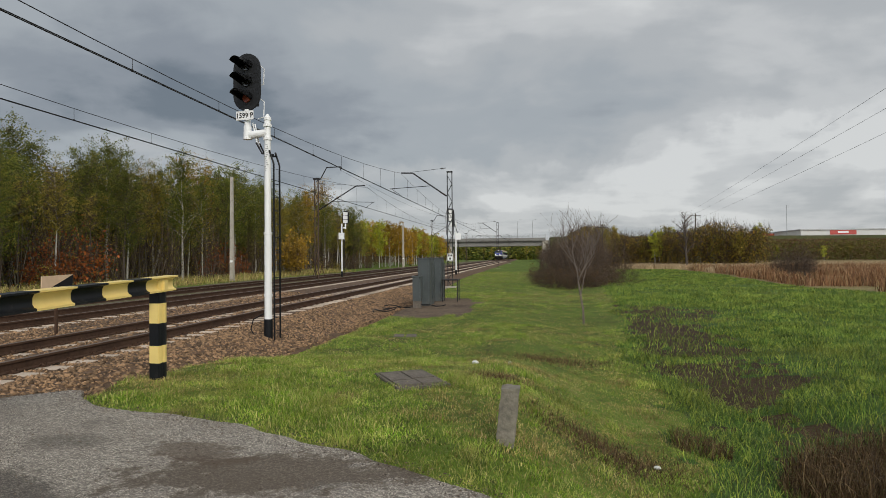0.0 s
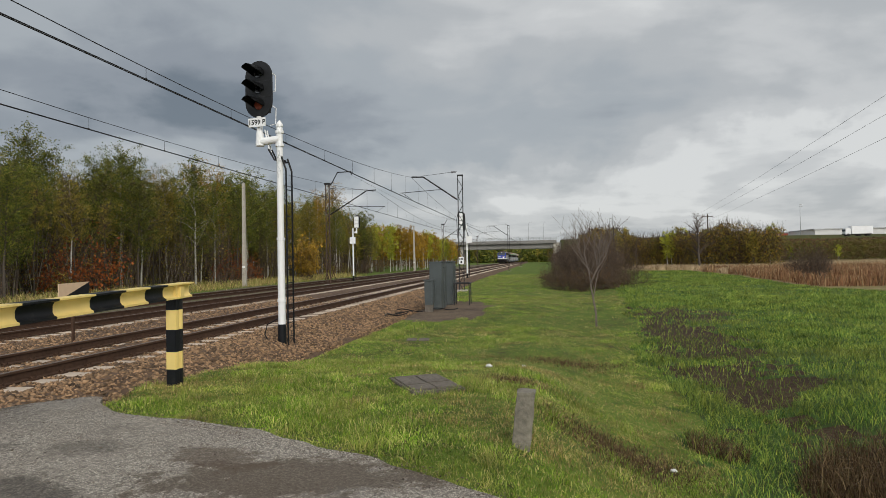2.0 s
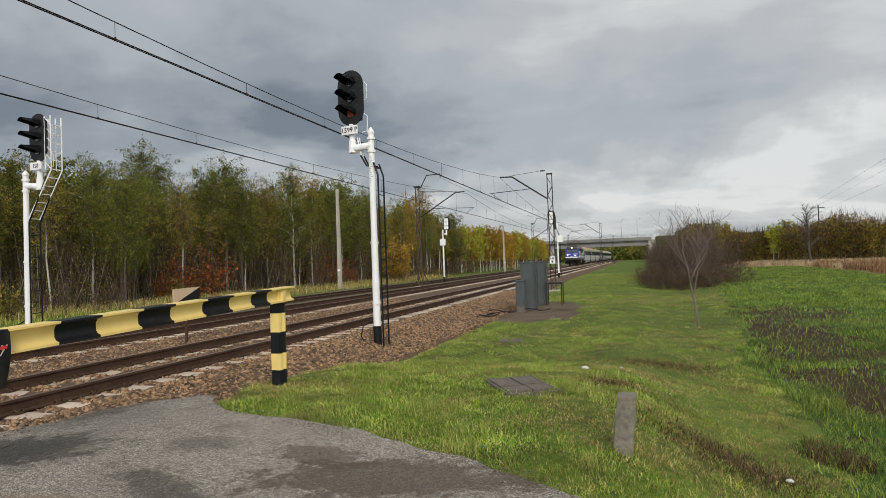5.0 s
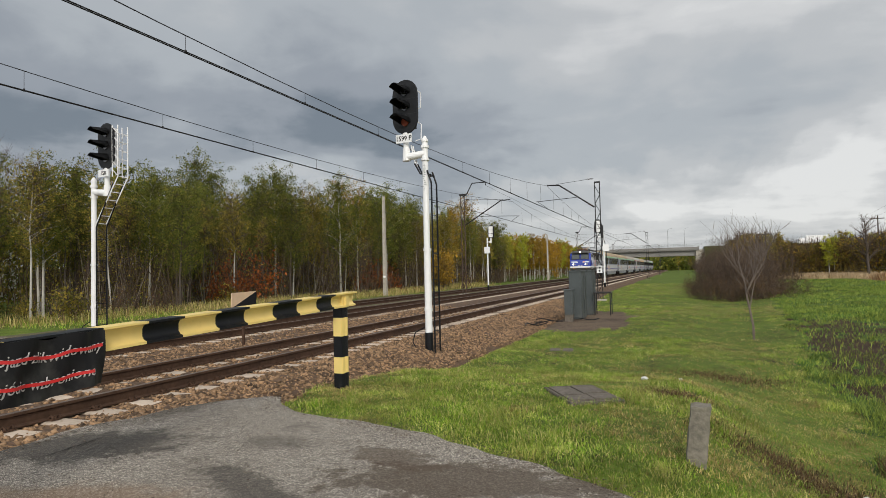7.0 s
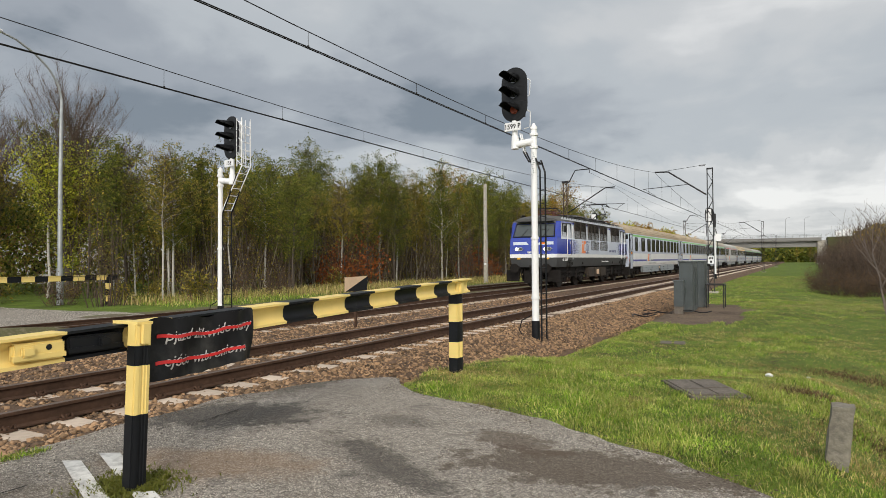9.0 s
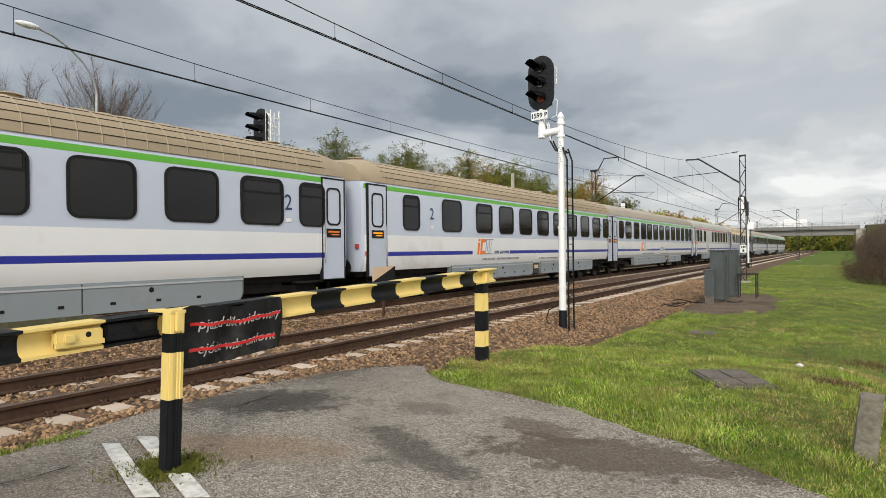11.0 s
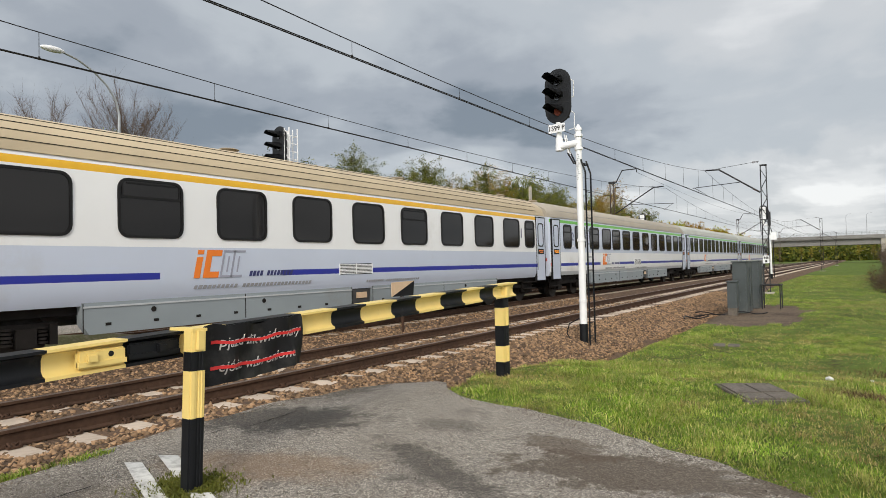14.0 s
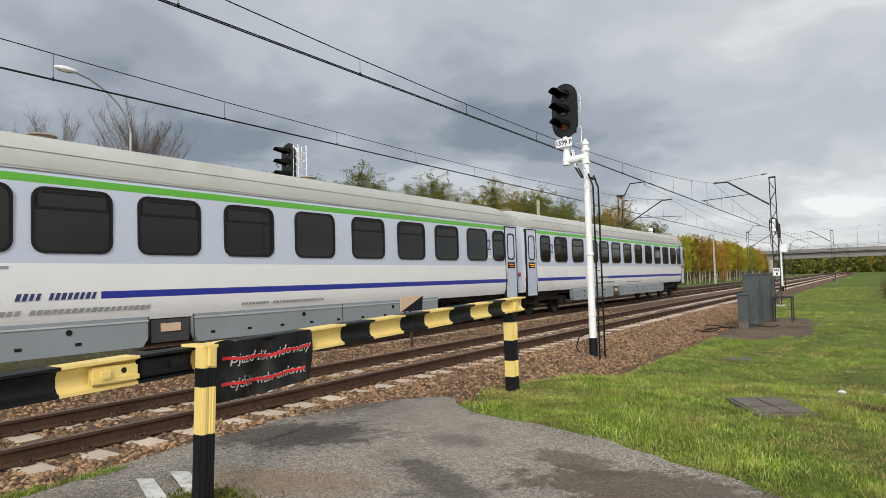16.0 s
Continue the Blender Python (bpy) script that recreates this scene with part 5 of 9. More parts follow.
def ring_frame(bm, outer, inner, x0, x1):
    o0, o1 = [bm.verts.new((x0, *p)) for p in outer], [bm.verts.new((x1, *p)) for p in outer]
    i0, i1 = [bm.verts.new((x0, *p)) for p in inner], [bm.verts.new((x1, *p)) for p in inner]
    k = len(outer)
    for i in range(k):
        j = (i + 1) % k
        bm.faces.new((o1[i], o1[j], i1[j], i1[i]))
        bm.faces.new((o0[i], o0[j], o1[j], o1[i]))
        bm.faces.new((i0[i], i0[j], i1[j], i1[i]))


WIN_ME = {}


def window(parent, side, y, z, w, h, split=False, x=HALF, r=.16):
    """Rubber-framed pane; split ones have a hinged upper light."""
    r = min(r, w * .27)
    key = (round(w, 2), round(h, 2), split)
    if key not in WIN_ME:
        bm = bmesh.new()
        ring_frame(bm, round_rect(w + .09, h + .09, r + .03), round_rect(w, h, r), -.01, .022)
        if split:
            box(bm, .008, 0, h * .20, .026, w * .98, .045)
            box(bm, .008, 0, h * .46, .022, w * .80, .03)
            for q in (-1, 1):
                box(bm, .008, q * w * .47, h * .32, .022, .03, h * .26)
        fr = mesh_of("window_frame", bm, RUBBER)
        bm = bmesh.new()
        slab(bm, round_rect(w + .01, h + .01, r), -.012, .004)
        WIN_ME[key] = (fr, mesh_of("pane", bm, WINDOW_GLASS, False))
    fr, pn = WIN_ME[key]
    f = piece("window", fr, parent, pose(side * x, y, z, 0, 0, 0 if side > 0 else 180))
    piece("pane", pn, f, pose(0, 0, 0))
    return f


def wheelset(parent, y, r=.46):
    bm = bmesh.new()
    for s in (-1, 1):
        tube(bm, (s * .68, 0, 0), (s * .82, 0, 0), r, seg=24)
        tube(bm, (s * .66, 0, 0), (s * .69, 0, 0), r + .03, seg=24)
        tube(bm, (s * .82, 0, 0), (s * .86, 0, 0), .16, seg=12)
    tube(bm, (-.7, 0, 0), (.7, 0, 0), .09, seg=10)
    o = part("wheelset", bm, WHEEL, parent)
    o.matrix_basis = pose(0, y, r)


def bogie(parent, y, base=2.5, name="bogie"):
    b = new(name)
    b.parent = parent
    b.matrix_basis = pose(0, y, 0)
    bm = bmesh.new()
    for s in (-1, 1):
        box(bm, s * 1.02, 0, .62, .12, base + 1.0, .14)
        box(bm, s * 1.02, 0, .78, .14, 1.2, .22)
        for q in (-1, 1):
            box(bm, s * 1.05, q * base / 2, .46, .2, .30, .30)
            box(bm, s * 1.05, q * (base / 2 + .42), .5, .16, .12, .34)
        tube(bm, (s * 1.06, -base / 2 + .2, .7), (s * 1.06, base / 2 - .2, .86), .035, seg=6)
    box(bm, 0, 0, .68, 2.0, .4, .18)
    for q in (-1, 1):
        box(bm, 0, q * (base / 2 + .48), .62, 2.0, .1, .1)
    if base > 2.8:
        for s in (-1, 1):
            box(bm, s * 1.1, 0, .80, .10, base + 1.4, .12)
            for q in (-1, 1):
                tube(bm, (s * 1.14, q * base / 2 - .5, .52), (s * 1.14, q * base / 2 + .5, .60), .04, seg=6)
                tube(bm, (s * 1.12, q * .55, .45), (s * 1.12, q * .55, 1.0), .07, seg=8)
                box(bm, s * 1.16, q * (base / 2 + .95), .55, .08, .3, .22)
    part("bogie_frame", bm, UNDER, b)
    for s in (-1, 1):
        for q in (-1, 1):
            for e in (-.26, .26):
                bm = bmesh.new()
                for i in range(5):
                    tube(bm, (s * 1.08, q * base / 2 + e, .36 + i * .06), (s * 1.08, q * base / 2 + e, .395 + i * .06), .085 - .012 * (i % 2), seg=10)
                part("spring", bm, UNDER, b)
    for q in (-1, 1):
        wheelset(b, q * base / 2, .46 if base < 2.8 else .60)
    return b


def coach_body(kind):
    """Swept shell with painted bands; slightly narrowed ends."""
    top, band, roof = {"green": (STRIPE_GREEN, COACH_LILAC, ROOF_GREY), "vented": (STRIPE_GREEN, COACH_LILAC, ROOF_DRAB), "tan": (STRIPE_GREEN, COACH_LILAC, ROOF_TAN),
                       "yellow": (STRIPE_YELLOW, COACH_WHITE, ROOF_SAND), "red": (STRIPE_RED, COACH_GREY, ROOF_GREY)}[kind]
    low = COACH_LILAC if kind == "yellow" else COACH_WHITE
    levels = [(1.33, 0.93), (1.40, 1.10), (1.415, 1.335), (1.42, 1.46), (1.42, 1.93), (1.405, 3.20), (1.395, 3.33), (1.36, 3.43)]
    mats = [{"red": COACH_GREY, "vented": SOLE_GREY}.get(kind, low), low, STRIPE_BLUE, low, band, top, band]
    bm = bmesh.new()
    ys = [0.22, 0.30, 1.30, 6.3, 9.3, CL - 1.15, CL - .30, CL - .22]
    nar = [.10, .06, 0, 0, 0, 0, .06, .10]
    grid = {}
    for s in (-1, 1):
        for i, (w, z) in enumerate(levels):
            for j, (y, n) in enumerate(zip(ys, nar)):
                grid[s, i, j] = bm.verts.new((s * (w - n), y, z))
        for i in range(len(levels) - 1):
            for j in range(len(ys) - 1):
                f = bm.faces.new((grid[s, i, j], grid[s, i, j + 1], grid[s, i + 1, j + 1], grid[s, i + 1, j]))
                f.material_index = i if 0 < j < 6 else (4 if i < 7 else 6)
                if j in (1, 5) and i == 2:
                    f.material_index = 4
                if i == 2 and j == (3 if s > 0 else 9):
                    f.material_index = 1
    for j in (0, len(ys) - 1):
        for i in range(len(levels) - 1):
            f = bm.faces.new((grid[-1, i, j], grid[1, i, j], grid[1, i + 1, j], grid[-1, i + 1, j]))
            f.material_index = 4
    f = bm.faces.new([grid[-1, 0, j] for j in range(len(ys))] + [grid[1, 0, j] for j in reversed(range(len(ys)))])
    me = mesh_of("body", bm, mats, True)
    # roof
    bm = bmesh.new()
    half = [(1.40, 3.40), (1.385, 3.55), (1.34, 3.70), (1.25, 3.84), (1.10, 3.96), (.85, 4.06), (.5, 4.13), (0, 4.16)]
    prof = [(-x, z) for x, z in half] + half[-2::-1]
    ry = [0.22, 0.30, 1.0, CL - 1.0, CL - .30, CL - .22]
    drop = [.30, .20, 0, 0, .20, .30]
    rows = [[bm.verts.new((x * (1 - .06 * (d > .1)), y, 3.40 + (z - 3.40) * (1 - d * .7))) for x, z in prof] for y, d in zip(ry, drop)]
    for a, b in zip(rows, rows[1:]):
        for i in range(len(prof) - 1):
            bm.faces.new((a[i], a[i + 1], b[i + 1], b[i]))
    bm.faces.new(rows[0])
    bm.faces.new(rows[-1][::-1])
    bm.faces.new([r[0] for r in rows] + [r[-1] for r in reversed(rows)])
    return me, mesh_of("roof", bm, roof, True), prof


LOGO_LABEL = "slanted orange and white emblem"


def emblem(parent, side, y, z, s=1.0, x=HALF + .004, edge=None):
    """Slanted orange strokes beside pale outlined ones."""
    bm = bmesh.new()

    def stroke(a, b, c, d):
        sl = .22
        pts = [(q + sl * zz, zz) for q, zz in ((a, c), (b, c), (b, d), (a, d))]
        slab(bm, [(-side * 0 + (y + side * p * s), z + zz * s) for p, zz in pts], side * x, side * (x + .006))

    stroke(0, .16, 0, .48)
    stroke(.0, .16, .54, .64)
    stroke(.24, .40, 0, .64)
    stroke(.40, .66, 0, .14)
    stroke(.40, .66, .50, .64)
    part("emblem", bm, ORANGE, parent, LOGO_LABEL)
    bm = bmesh.new()
    for o in (.70, 1.0):
        stroke(o, o + .05, 0, .64)
        stroke(o + .05, o + .34, 0, .05)
        stroke(o + .05, o + .34, .59, .64)
        stroke(o + .16, o + .20, .12, .5)
    tagged(part("emblem_outline", bm, edge or OUTLINE, parent), kind="stuff")


def word_bar(parent, side, y, z, w, h, n, material, x=HALF + .004, name="lettering"):
    """A row of plain bars where small lettering stands."""
    bm = bmesh.new()
    rng = random.Random(int(abs(y) * 100 + z * 10))
    pitch = w / n
    for i in range(n):
        if i in (n // 3,):
            continue
        ww = pitch * rng.uniform(.55, .8)
        q = y + side * (i + .5) * pitch - side * w / 2
        slab(bm, [(q - ww / 2 - side * .02, z - h / 2), (q + ww / 2 - side * .02, z - h / 2), (q + ww / 2 + side * .02, z + h / 2), (q - ww / 2 + side * .02, z + h / 2)], side * x, side * (x + .004))
    tagged(part(name, bm, material, parent), "row of small lettering", kind="stuff")


def coach(kind, number, label):
    t = thing("passenger_coach", (FAR_TRACK, 0, 0), label, "coach", "coaches of the train")
    body_me, roof_me, prof = coach_body(kind)
    piece("body", body_me, t, pose(0, 0, 0))
    piece("roof", roof_me, t, pose(0, 0, 0))
    if kind in ("yellow", "tan"):
        bm = bmesh.new()
        for s in (-1, 1):
            for w, z in ((1.384, 3.57), (1.327, 3.73), (1.215, 3.875), (1.03, 3.993)):
                box(bm, s * w, CL / 2, z, .02, CL - 2.2, .009)
        part("roof_seam", bm, UNDER, t)
        if kind == "tan":
            bm = bmesh.new()
            k = int((CL - 2.4) / .42)
            for i in range(k):
                y = 1.2 + (CL - 2.4) * i / (k - 1)
                for (xa, za), (xb, zb) in zip(prof, prof[1:]):
                    tube(bm, (xa, y, za), (xb, y, zb), .016, seg=4, cap=False)
            tagged(part("roof_rib", bm, ROOF_TAN, t), kind="stuff")
    else:
        bm = bmesh.new()
        for s in (-1, 1):
            box(bm, s * 1.332, CL / 2, 3.72, .02, CL - 2.2, .010)
            box(bm, s * 1.385, CL / 2, 3.435, .03, CL - 2.0, .02)
        part("gutter", bm, GALV, t)
    for k, y in enumerate((1.6, 9.0, 15.5, CL - 1.6)):
        bm = bmesh.new()
        tube(bm, (0, y, 4.06), (0, y, 4.26), .22, .19, 12)
        tube(bm, (0, y, 4.26), (0, y, 4.29), .26, .2, 12)
        part("roof_vent", bm, ROOF_TAN, t)
    # skirts and gear below
    for side in (-1, 1):
        g0, g1 = {"vented": (13.95, 14.8), "green": (10.2, 11.1)}.get(kind, (11.7, 12.5))
        for a, b in ((4.9, g0), (g1, 19.5)):
            bm = bmesh.new()
            slab(bm, [(a, .98), (a + .0, .62), (a + .12, .44), (b - .12, .44), (b, .62), (b, .98)], side * 1.20, side * 1.36)
            part("skirt_panel", bm, SKIRT, t)
            for y in (a + .02, (a + b) / 2, b - .02):
                bm = bmesh.new()
                box(bm, side * 1.363, y, .72, .008, .014, .5)
                part("skirt_seam", bm, UNDER, t)
            bm = bmesh.new()
            box(bm, side * 1.365, (a + b) / 2, .905, .02, b - a - .04, .03)
            part("skirt_ledge", bm, SOLE_GREY, t)
            for i in range(int((b - a) / .9)):
                bm = bmesh.new()
                box(bm, side * 1.362, a + .45 + .9 * i, .60, .012, .10, .05)
                part("skirt_latch", bm, UNDER, t)
        for y in (6.2, 8.8, 14.0, 17.3):
            bm = bmesh.new()
            tube(bm, (side * 1.355, y, .80), (side * 1.372, y, .80), .05, seg=10)
            part("skirt_lock", bm, UNDER, t)
        bm = bmesh.new()
        box(bm, side * 1.22, (g0 + g1) / 2, .70, .2, g1 - g0 - .12, .42)
        part("equipment_box", bm, LOCO_DARK, t)
        bm = bmesh.new()
        box(bm, side * 1.33, (g0 + g1) / 2, .76, .03, .4, .15)
        part("dirty_label", bm, TAN, t)
        for y in (1.35, CL - 1.35):
            bm = bmesh.new()
            box(bm, side * 1.25, y - .25, .75, .22, .9, .04)
            box(bm, side * 1.22, y - .25, .50, .26, .8, .04)
            box(bm, side * 1.12, y - .25, .62, .04, .8, .4)
            part("step", bm, UNDER, t)
    bm = bmesh.new()
    box(bm, 0, CL / 2, .86, 2.3, CL - .8, .16)
    box(bm, .0, CL / 2, .58, 1.7, 12, .3)
    part("underframe", bm, UNDER, t)
    for y in (2.9, CL - 2.9):
        bogie(t, y)
    # ends
    for y, d in ((0.12, -1), (CL - .12, 1)):
        bm = bmesh.new()
        slab_pts = [(-.62, 1.1), (.62, 1.1), (.62, 3.25), (-.62, 3.25)]
        a = [bm.verts.new((x, y - .1, z)) for x, z in slab_pts]
        b = [bm.verts.new((x, y + .14, z)) for x, z in slab_pts]
        for i in range(4):
            j = (i + 1) % 4
            bm.faces.new((a[i], a[j], b[j], b[i]))
        bm.faces.new(a)
        bm.faces.new(b)
        part("gangway_bellows", bm, RUBBER, t)
        bm = bmesh.new()
        for s in (-1, 1):
            tube(bm, (s * .875, y - d * .2, 1.05), (s * .875, y + d * .08, 1.05), .08, seg=10)
            tube(bm, (s * .875, y + d * .08, 1.05), (s * .875, y + d * .11, 1.05), .22, seg=14)
        part("buffer_pair", bm, UNDER, t)
        for s in (-1, 1):
            bm = bmesh.new()
            box(bm, s * 1.20, y + d * -.06, 1.62, .10, .06, .12)
            part("tail_lamp", bm, STRIPE_RED, t, "red tail lamp")
    # doors, windows, markings
    for side in (-1, 1):
        for y in (.82 if kind != "red" else 1.08, CL - .82):
            bm = bmesh.new()
            slab(bm, [(y - .40, .80), (y + .40, .80), (y + .40, 3.30), (y - .40, 3.30)], side * 1.33, side * (HALF - .005))
            dr = part("door", bm, COACH_LILAC, t)
            bm = bmesh.new()
            ring_frame(bm, [(y - .44, .78), (y + .44, .78), (y + .44, 3.34), (y - .44, 3.34)], [(y - .40, .80), (y + .40, .80), (y + .40, 3.30), (y - .40, 3.30)], side * 1.34, side * (HALF + .004))
            part("door_frame", bm, RUBBER, t)
            w = window(t, side, y, 2.62, .44, .86, x=HALF - .012)
            bm = bmesh.new()
            slab(bm, [(y - .27, 1.84), (y + .27, 1.84), (y + .27, 2.06), (y - .27, 2.06)], side * HALF, side * (HALF + .008))
            ds = part("display", bm, RUBBER, t)
            bm = bmesh.new()
            box(bm, side * (HALF + .008), y, 1.98, .004, .42, .045)
            box(bm, side * (HALF + .008), y + .05, 1.91, .004, .3, .03)
            part("display_text", bm, LED if (y < 5) == (side > 0) else ORANGE, ds)
            bm = bmesh.new()
            yy = y + (.36 if y < 5 else -.36)
            tube(bm, (side * (HALF + .03), yy, 1.2), (side * (HALF + .03), yy, 2.2), .014, seg=6)
            part("grab_rail", bm, GALV, t)
            bm = bmesh.new()
            box(bm, side * 1.37, .36 if y < 5 else CL - .36, 1.42, .02, .06, .12)
            part("end_marking", bm, STRIPE_RED, t)
        if kind == "red":
            plan = [(2.2, .84, True), (3.6, .84, True), (5.75, .84, True), (10.33, .84, True)] + [(12.2 + 2.03 * i, 1.18, False) for i in range(4)] + [(20.16, .84, True)]
        else:
            plan = [(2.08, .84, True)] + [(y, 1.20, i % 4 != 2) for i, y in enumerate((3.63, 5.5, 7.3, 8.85, 10.6, 12.44, 14.36, 16.28, 18.15, 19.98, 21.81))] + [(23.27, .75, True)]
            if kind == "tan":
                plan = [(2.5, .80, True), (4.9, 1.18, False)] + [(7.2 + 1.83 * i, 1.16, i % 4 in (0, 3)) for i in range(8)] + [(21.6, .80, True)]
            if kind == "yellow":
                plan = [(2.54, .78, True)] + [(4.08 + 2.065 * i, 1.20, i % 4 == 1) for i in range(9)] + [(22.15, .76, True)]
        for q, w, split in plan:
            y = q if side > 0 else CL - q
            window(t, side, y, 2.62, w, .97, split)
        near = {"yellow": (3.2, 21.42), "tan": (3.65, 20.8)}.get(kind, (2.72, CL - 2.40))
        for y in near:
            m = pose(side * (HALF + .004), y, 2.62, 90, 0, 90 if side > 0 else -90)
            if kind == "red":
                bm = bmesh.new()
                box(bm, side * (HALF + .003), 2.94, 2.72, .006, .36, .44)
                g = part("symbol_plate", bm, COACH_WHITE, t)
                bm = bmesh.new()
                box(bm, side * (HALF + .008), 2.94, 2.80, .006, .14, .16)
                box(bm, side * (HALF + .008), 2.94, 2.66, .006, .03, .16)
                box(bm, side * (HALF + .008), 2.94, 2.58, .006, .14, .02)
                part("glass_symbol", bm, NAVY, g)
                break
            letters("class_figure", number, .52, NAVY, t, m, "class figure on the side")
            bm = bmesh.new()
            box(bm, side * (HALF + .003), y, 2.22, .006, .18, .09)
            part("notice", bm, COACH_WHITE, t)
        lo = 7.0 if kind == "yellow" else 6.62
        ly = lo if side > 0 else CL - lo
        emblem(t, side, ly, 1.335, .86)
        word_bar(t, side, ly + side * 1.98, 1.40, 1.25, .11, 13, NAVY)
        word_bar(t, side, 8.6, 1.16, 3.2, .07, 30, FAINT, x=HALF - .006)
        word_bar(t, side, 13.4, 1.12, 2.4, .05, 26, FAINT, x=HALF - .006)
        if kind in ("vented", "yellow"):
            gy = 12.62 if kind == "vented" else 11.8
            bm = bmesh.new()
            for i in range(7):
                box(bm, side * (HALF + .006), gy, 1.33 + .036 * i, .015, 1.26, .020)
            for q in (-.63, 0, .63):
                box(bm, side * (HALF + .008), gy + q, 1.44, .018, .03, .27)
            part("air_grille", bm, COACH_WHITE, t)
            bm = bmesh.new()
            box(bm, side * (HALF + .001), gy, 1.44, .006, 1.28, .27)
            part("grille_back", bm, UNDER, t)
    return t


COACHES = []
STARTS = []
protos = {}
LENGTHS = {"green": 25.0, "vented": 25.0, "tan": 23.2, "red": 23.2, "yellow": 24.0}
for kind, number, label in (("green", "2", "white and pale lilac second class coach with a green stripe"),
                            ("vented", "2", "second class coach with a green stripe, side grille and drab roof"),
                            ("tan", "2", "second class coach with a green stripe and a ribbed tan roof"),
                            ("red", "", "pale grey dining coach with a red stripe and few windows"),
                            ("yellow", "1", "white first class coach with a yellow stripe and sandy roof")):
    CL = LENGTHS[kind]
    protos[kind] = coach(kind, number, label)
used = set()
for kind, start in (("tan", 16.35), ("tan", 39.75), ("vented", 62.35), ("red", 87.35), ("yellow", 110.55), ("vented", 134.5), ("green", 159.45), ("green", 184.5)):
    COACHES.append(copy_thing(protos[kind], pose(FAR_TRACK, 0, 0)) if kind in used else protos[kind])
    used.add(kind)
    STARTS.append(start)


# ---- locomotive ----
def locomotive():
    t = thing("locomotive", (FAR_TRACK, 0, 0), "blue, white and grey electric locomotive with a raised pantograph", "locomotive")
    L0, L1 = .65, 16.09
    levels = [1.10, 1.60, 1.79, 2.58, 2.65, 3.42, 3.52, 3.60]
    nose = [.10, .0, .0, .05, .09, .46, .52, .62]         # how far the front lies back
    wide = [1.30, 1.40, 1.41, 1.41, 1.41, 1.36, 1.35, 1.32]
    front = [1.22, 1.30, 1.32, 1.30, 1.28, 1.12, 1.10, 1.06]
    bm = bmesh.new()
    rows = []
    for z, n, w, fw in zip(levels, nose, wide, front):
        ys = [L0 + n, L0 + max(n + .06, .42), L0 + 2.35, L0 + 3.2, L1 - 3.2, L1 - 2.35, L1 - max(n + .06, .42), L1 - n]
        xs = [fw, w, w, w, w, w, w, fw]
        rows.append([[bm.verts.new((s * x, y, z)) for x, y in zip(xs, ys)] for s in (-1, 1)])
    B, P, D, W, R, G = 0, 1, 2, 3, 4, 5
    for i in range(len(levels) - 1):
        for s in (0, 1):
            a, b = rows[i][s], rows[i + 1][s]
            for j in range(7):
                f = bm.faces.new((a[j], a[j + 1], b[j + 1], b[j]))
                cab = j in (0, 6)
                door = j in (1, 5)
                if i == 0:
                    m = D
                elif i == 1:
                    m = W
                elif i == 2:
                    m = B if cab or door else P
                elif i == 3:
                    m = P if not cab else B
                elif i == 4:
                    m = B if cab else G
                elif i == 5:
                    m = B
                else:
                    m = R
                f.material_index = m
        for j in (0, 7):
            f = bm.faces.new((rows[i][0][j], rows[i][1][j], rows[i + 1][1][j], rows[i + 1][0][j]))
            f.material_index = (D, W, B, B, B, R, R)[i]
    bm.faces.new(rows[-1][0] + rows[-1][1][::-1]).material_index = R
    bm.faces.new(rows[0][0][::-1] + rows[0][1]).material_index = D
    part("body", bm, [LOCO_BLUE, LOCO_PALE, LOCO_DARK, COACH_WHITE, LOCO_ROOF, LOCO_GREY], t)
    # roof deck
    bm = bmesh.new()
    prof = [(-1.32, 3.58), (-1.05, 3.80), (-.4, 3.88), (.4, 3.88), (1.05, 3.80), (1.32, 3.58)]
    ry, dr = [L0 + .55, L0 + 1.0, L1 - 1.0, L1 - .55], [.55, 0, 0, .55]
    rr = [[bm.verts.new((x * (1 - .15 * d), y, 3.58 + (z - 3.58) * (1 - d))) for x, z in prof] for y, d in zip(ry, dr)]
    for a, b in zip(rr, rr[1:]):
        for i in range(5):
            bm.faces.new((a[i], a[i + 1], b[i + 1], b[i]))
    bm.faces.new(rr[0])
    bm.faces.new(rr[-1][::-1])
    part("roof", bm, LOCO_ROOF, t)
    for y in (6.1, 8.6, 10.7):
        bm = bmesh.new()
        lid = [(-.95, 3.86), (.95, 3.86), (.95, 3.98), (.75, 4.10), (-.75, 4.10), (-.95, 3.98)]
        for q in (-.85, .85):
            for x, z in lid:
                bm.verts.new((x, y + q, z))
        bm.verts.ensure_lookup_table()
        v = bm.verts[:]
        bm.faces.new(v[:6])
        bm.faces.new(v[6:][::-1])
        for i in range(6):
            bm.faces.new((v[i], v[(i + 1) % 6], v[6 + (i + 1) % 6], v[6 + i]))
        part("roof_box", bm, LOCO_ROOF, t)
        bm = bmesh.new()
        for i in range(9):
            for q in (-1, 1):
                box(bm, q * .96, y - .72 + .18 * i, 3.95, .03, .09, .10)
        part("vent_row", bm, UNDER, t)
    rng = random.Random(17)
    for i in range(34):
        bm = bmesh.new()
        y, q = rng.uniform(1.8, 15.0), rng.choice((-1, 1))
        w, d, h = rng.uniform(.05, .18), rng.uniform(.08, .45), rng.uniform(.05, .16)
        box(bm, q * rng.uniform(.95, 1.16), y, 3.80 + h / 2, w, d, h)
        part("roof_fitting", bm, rng.choice((LOCO_ROOF, UNDER, DARK_STEEL)), t)
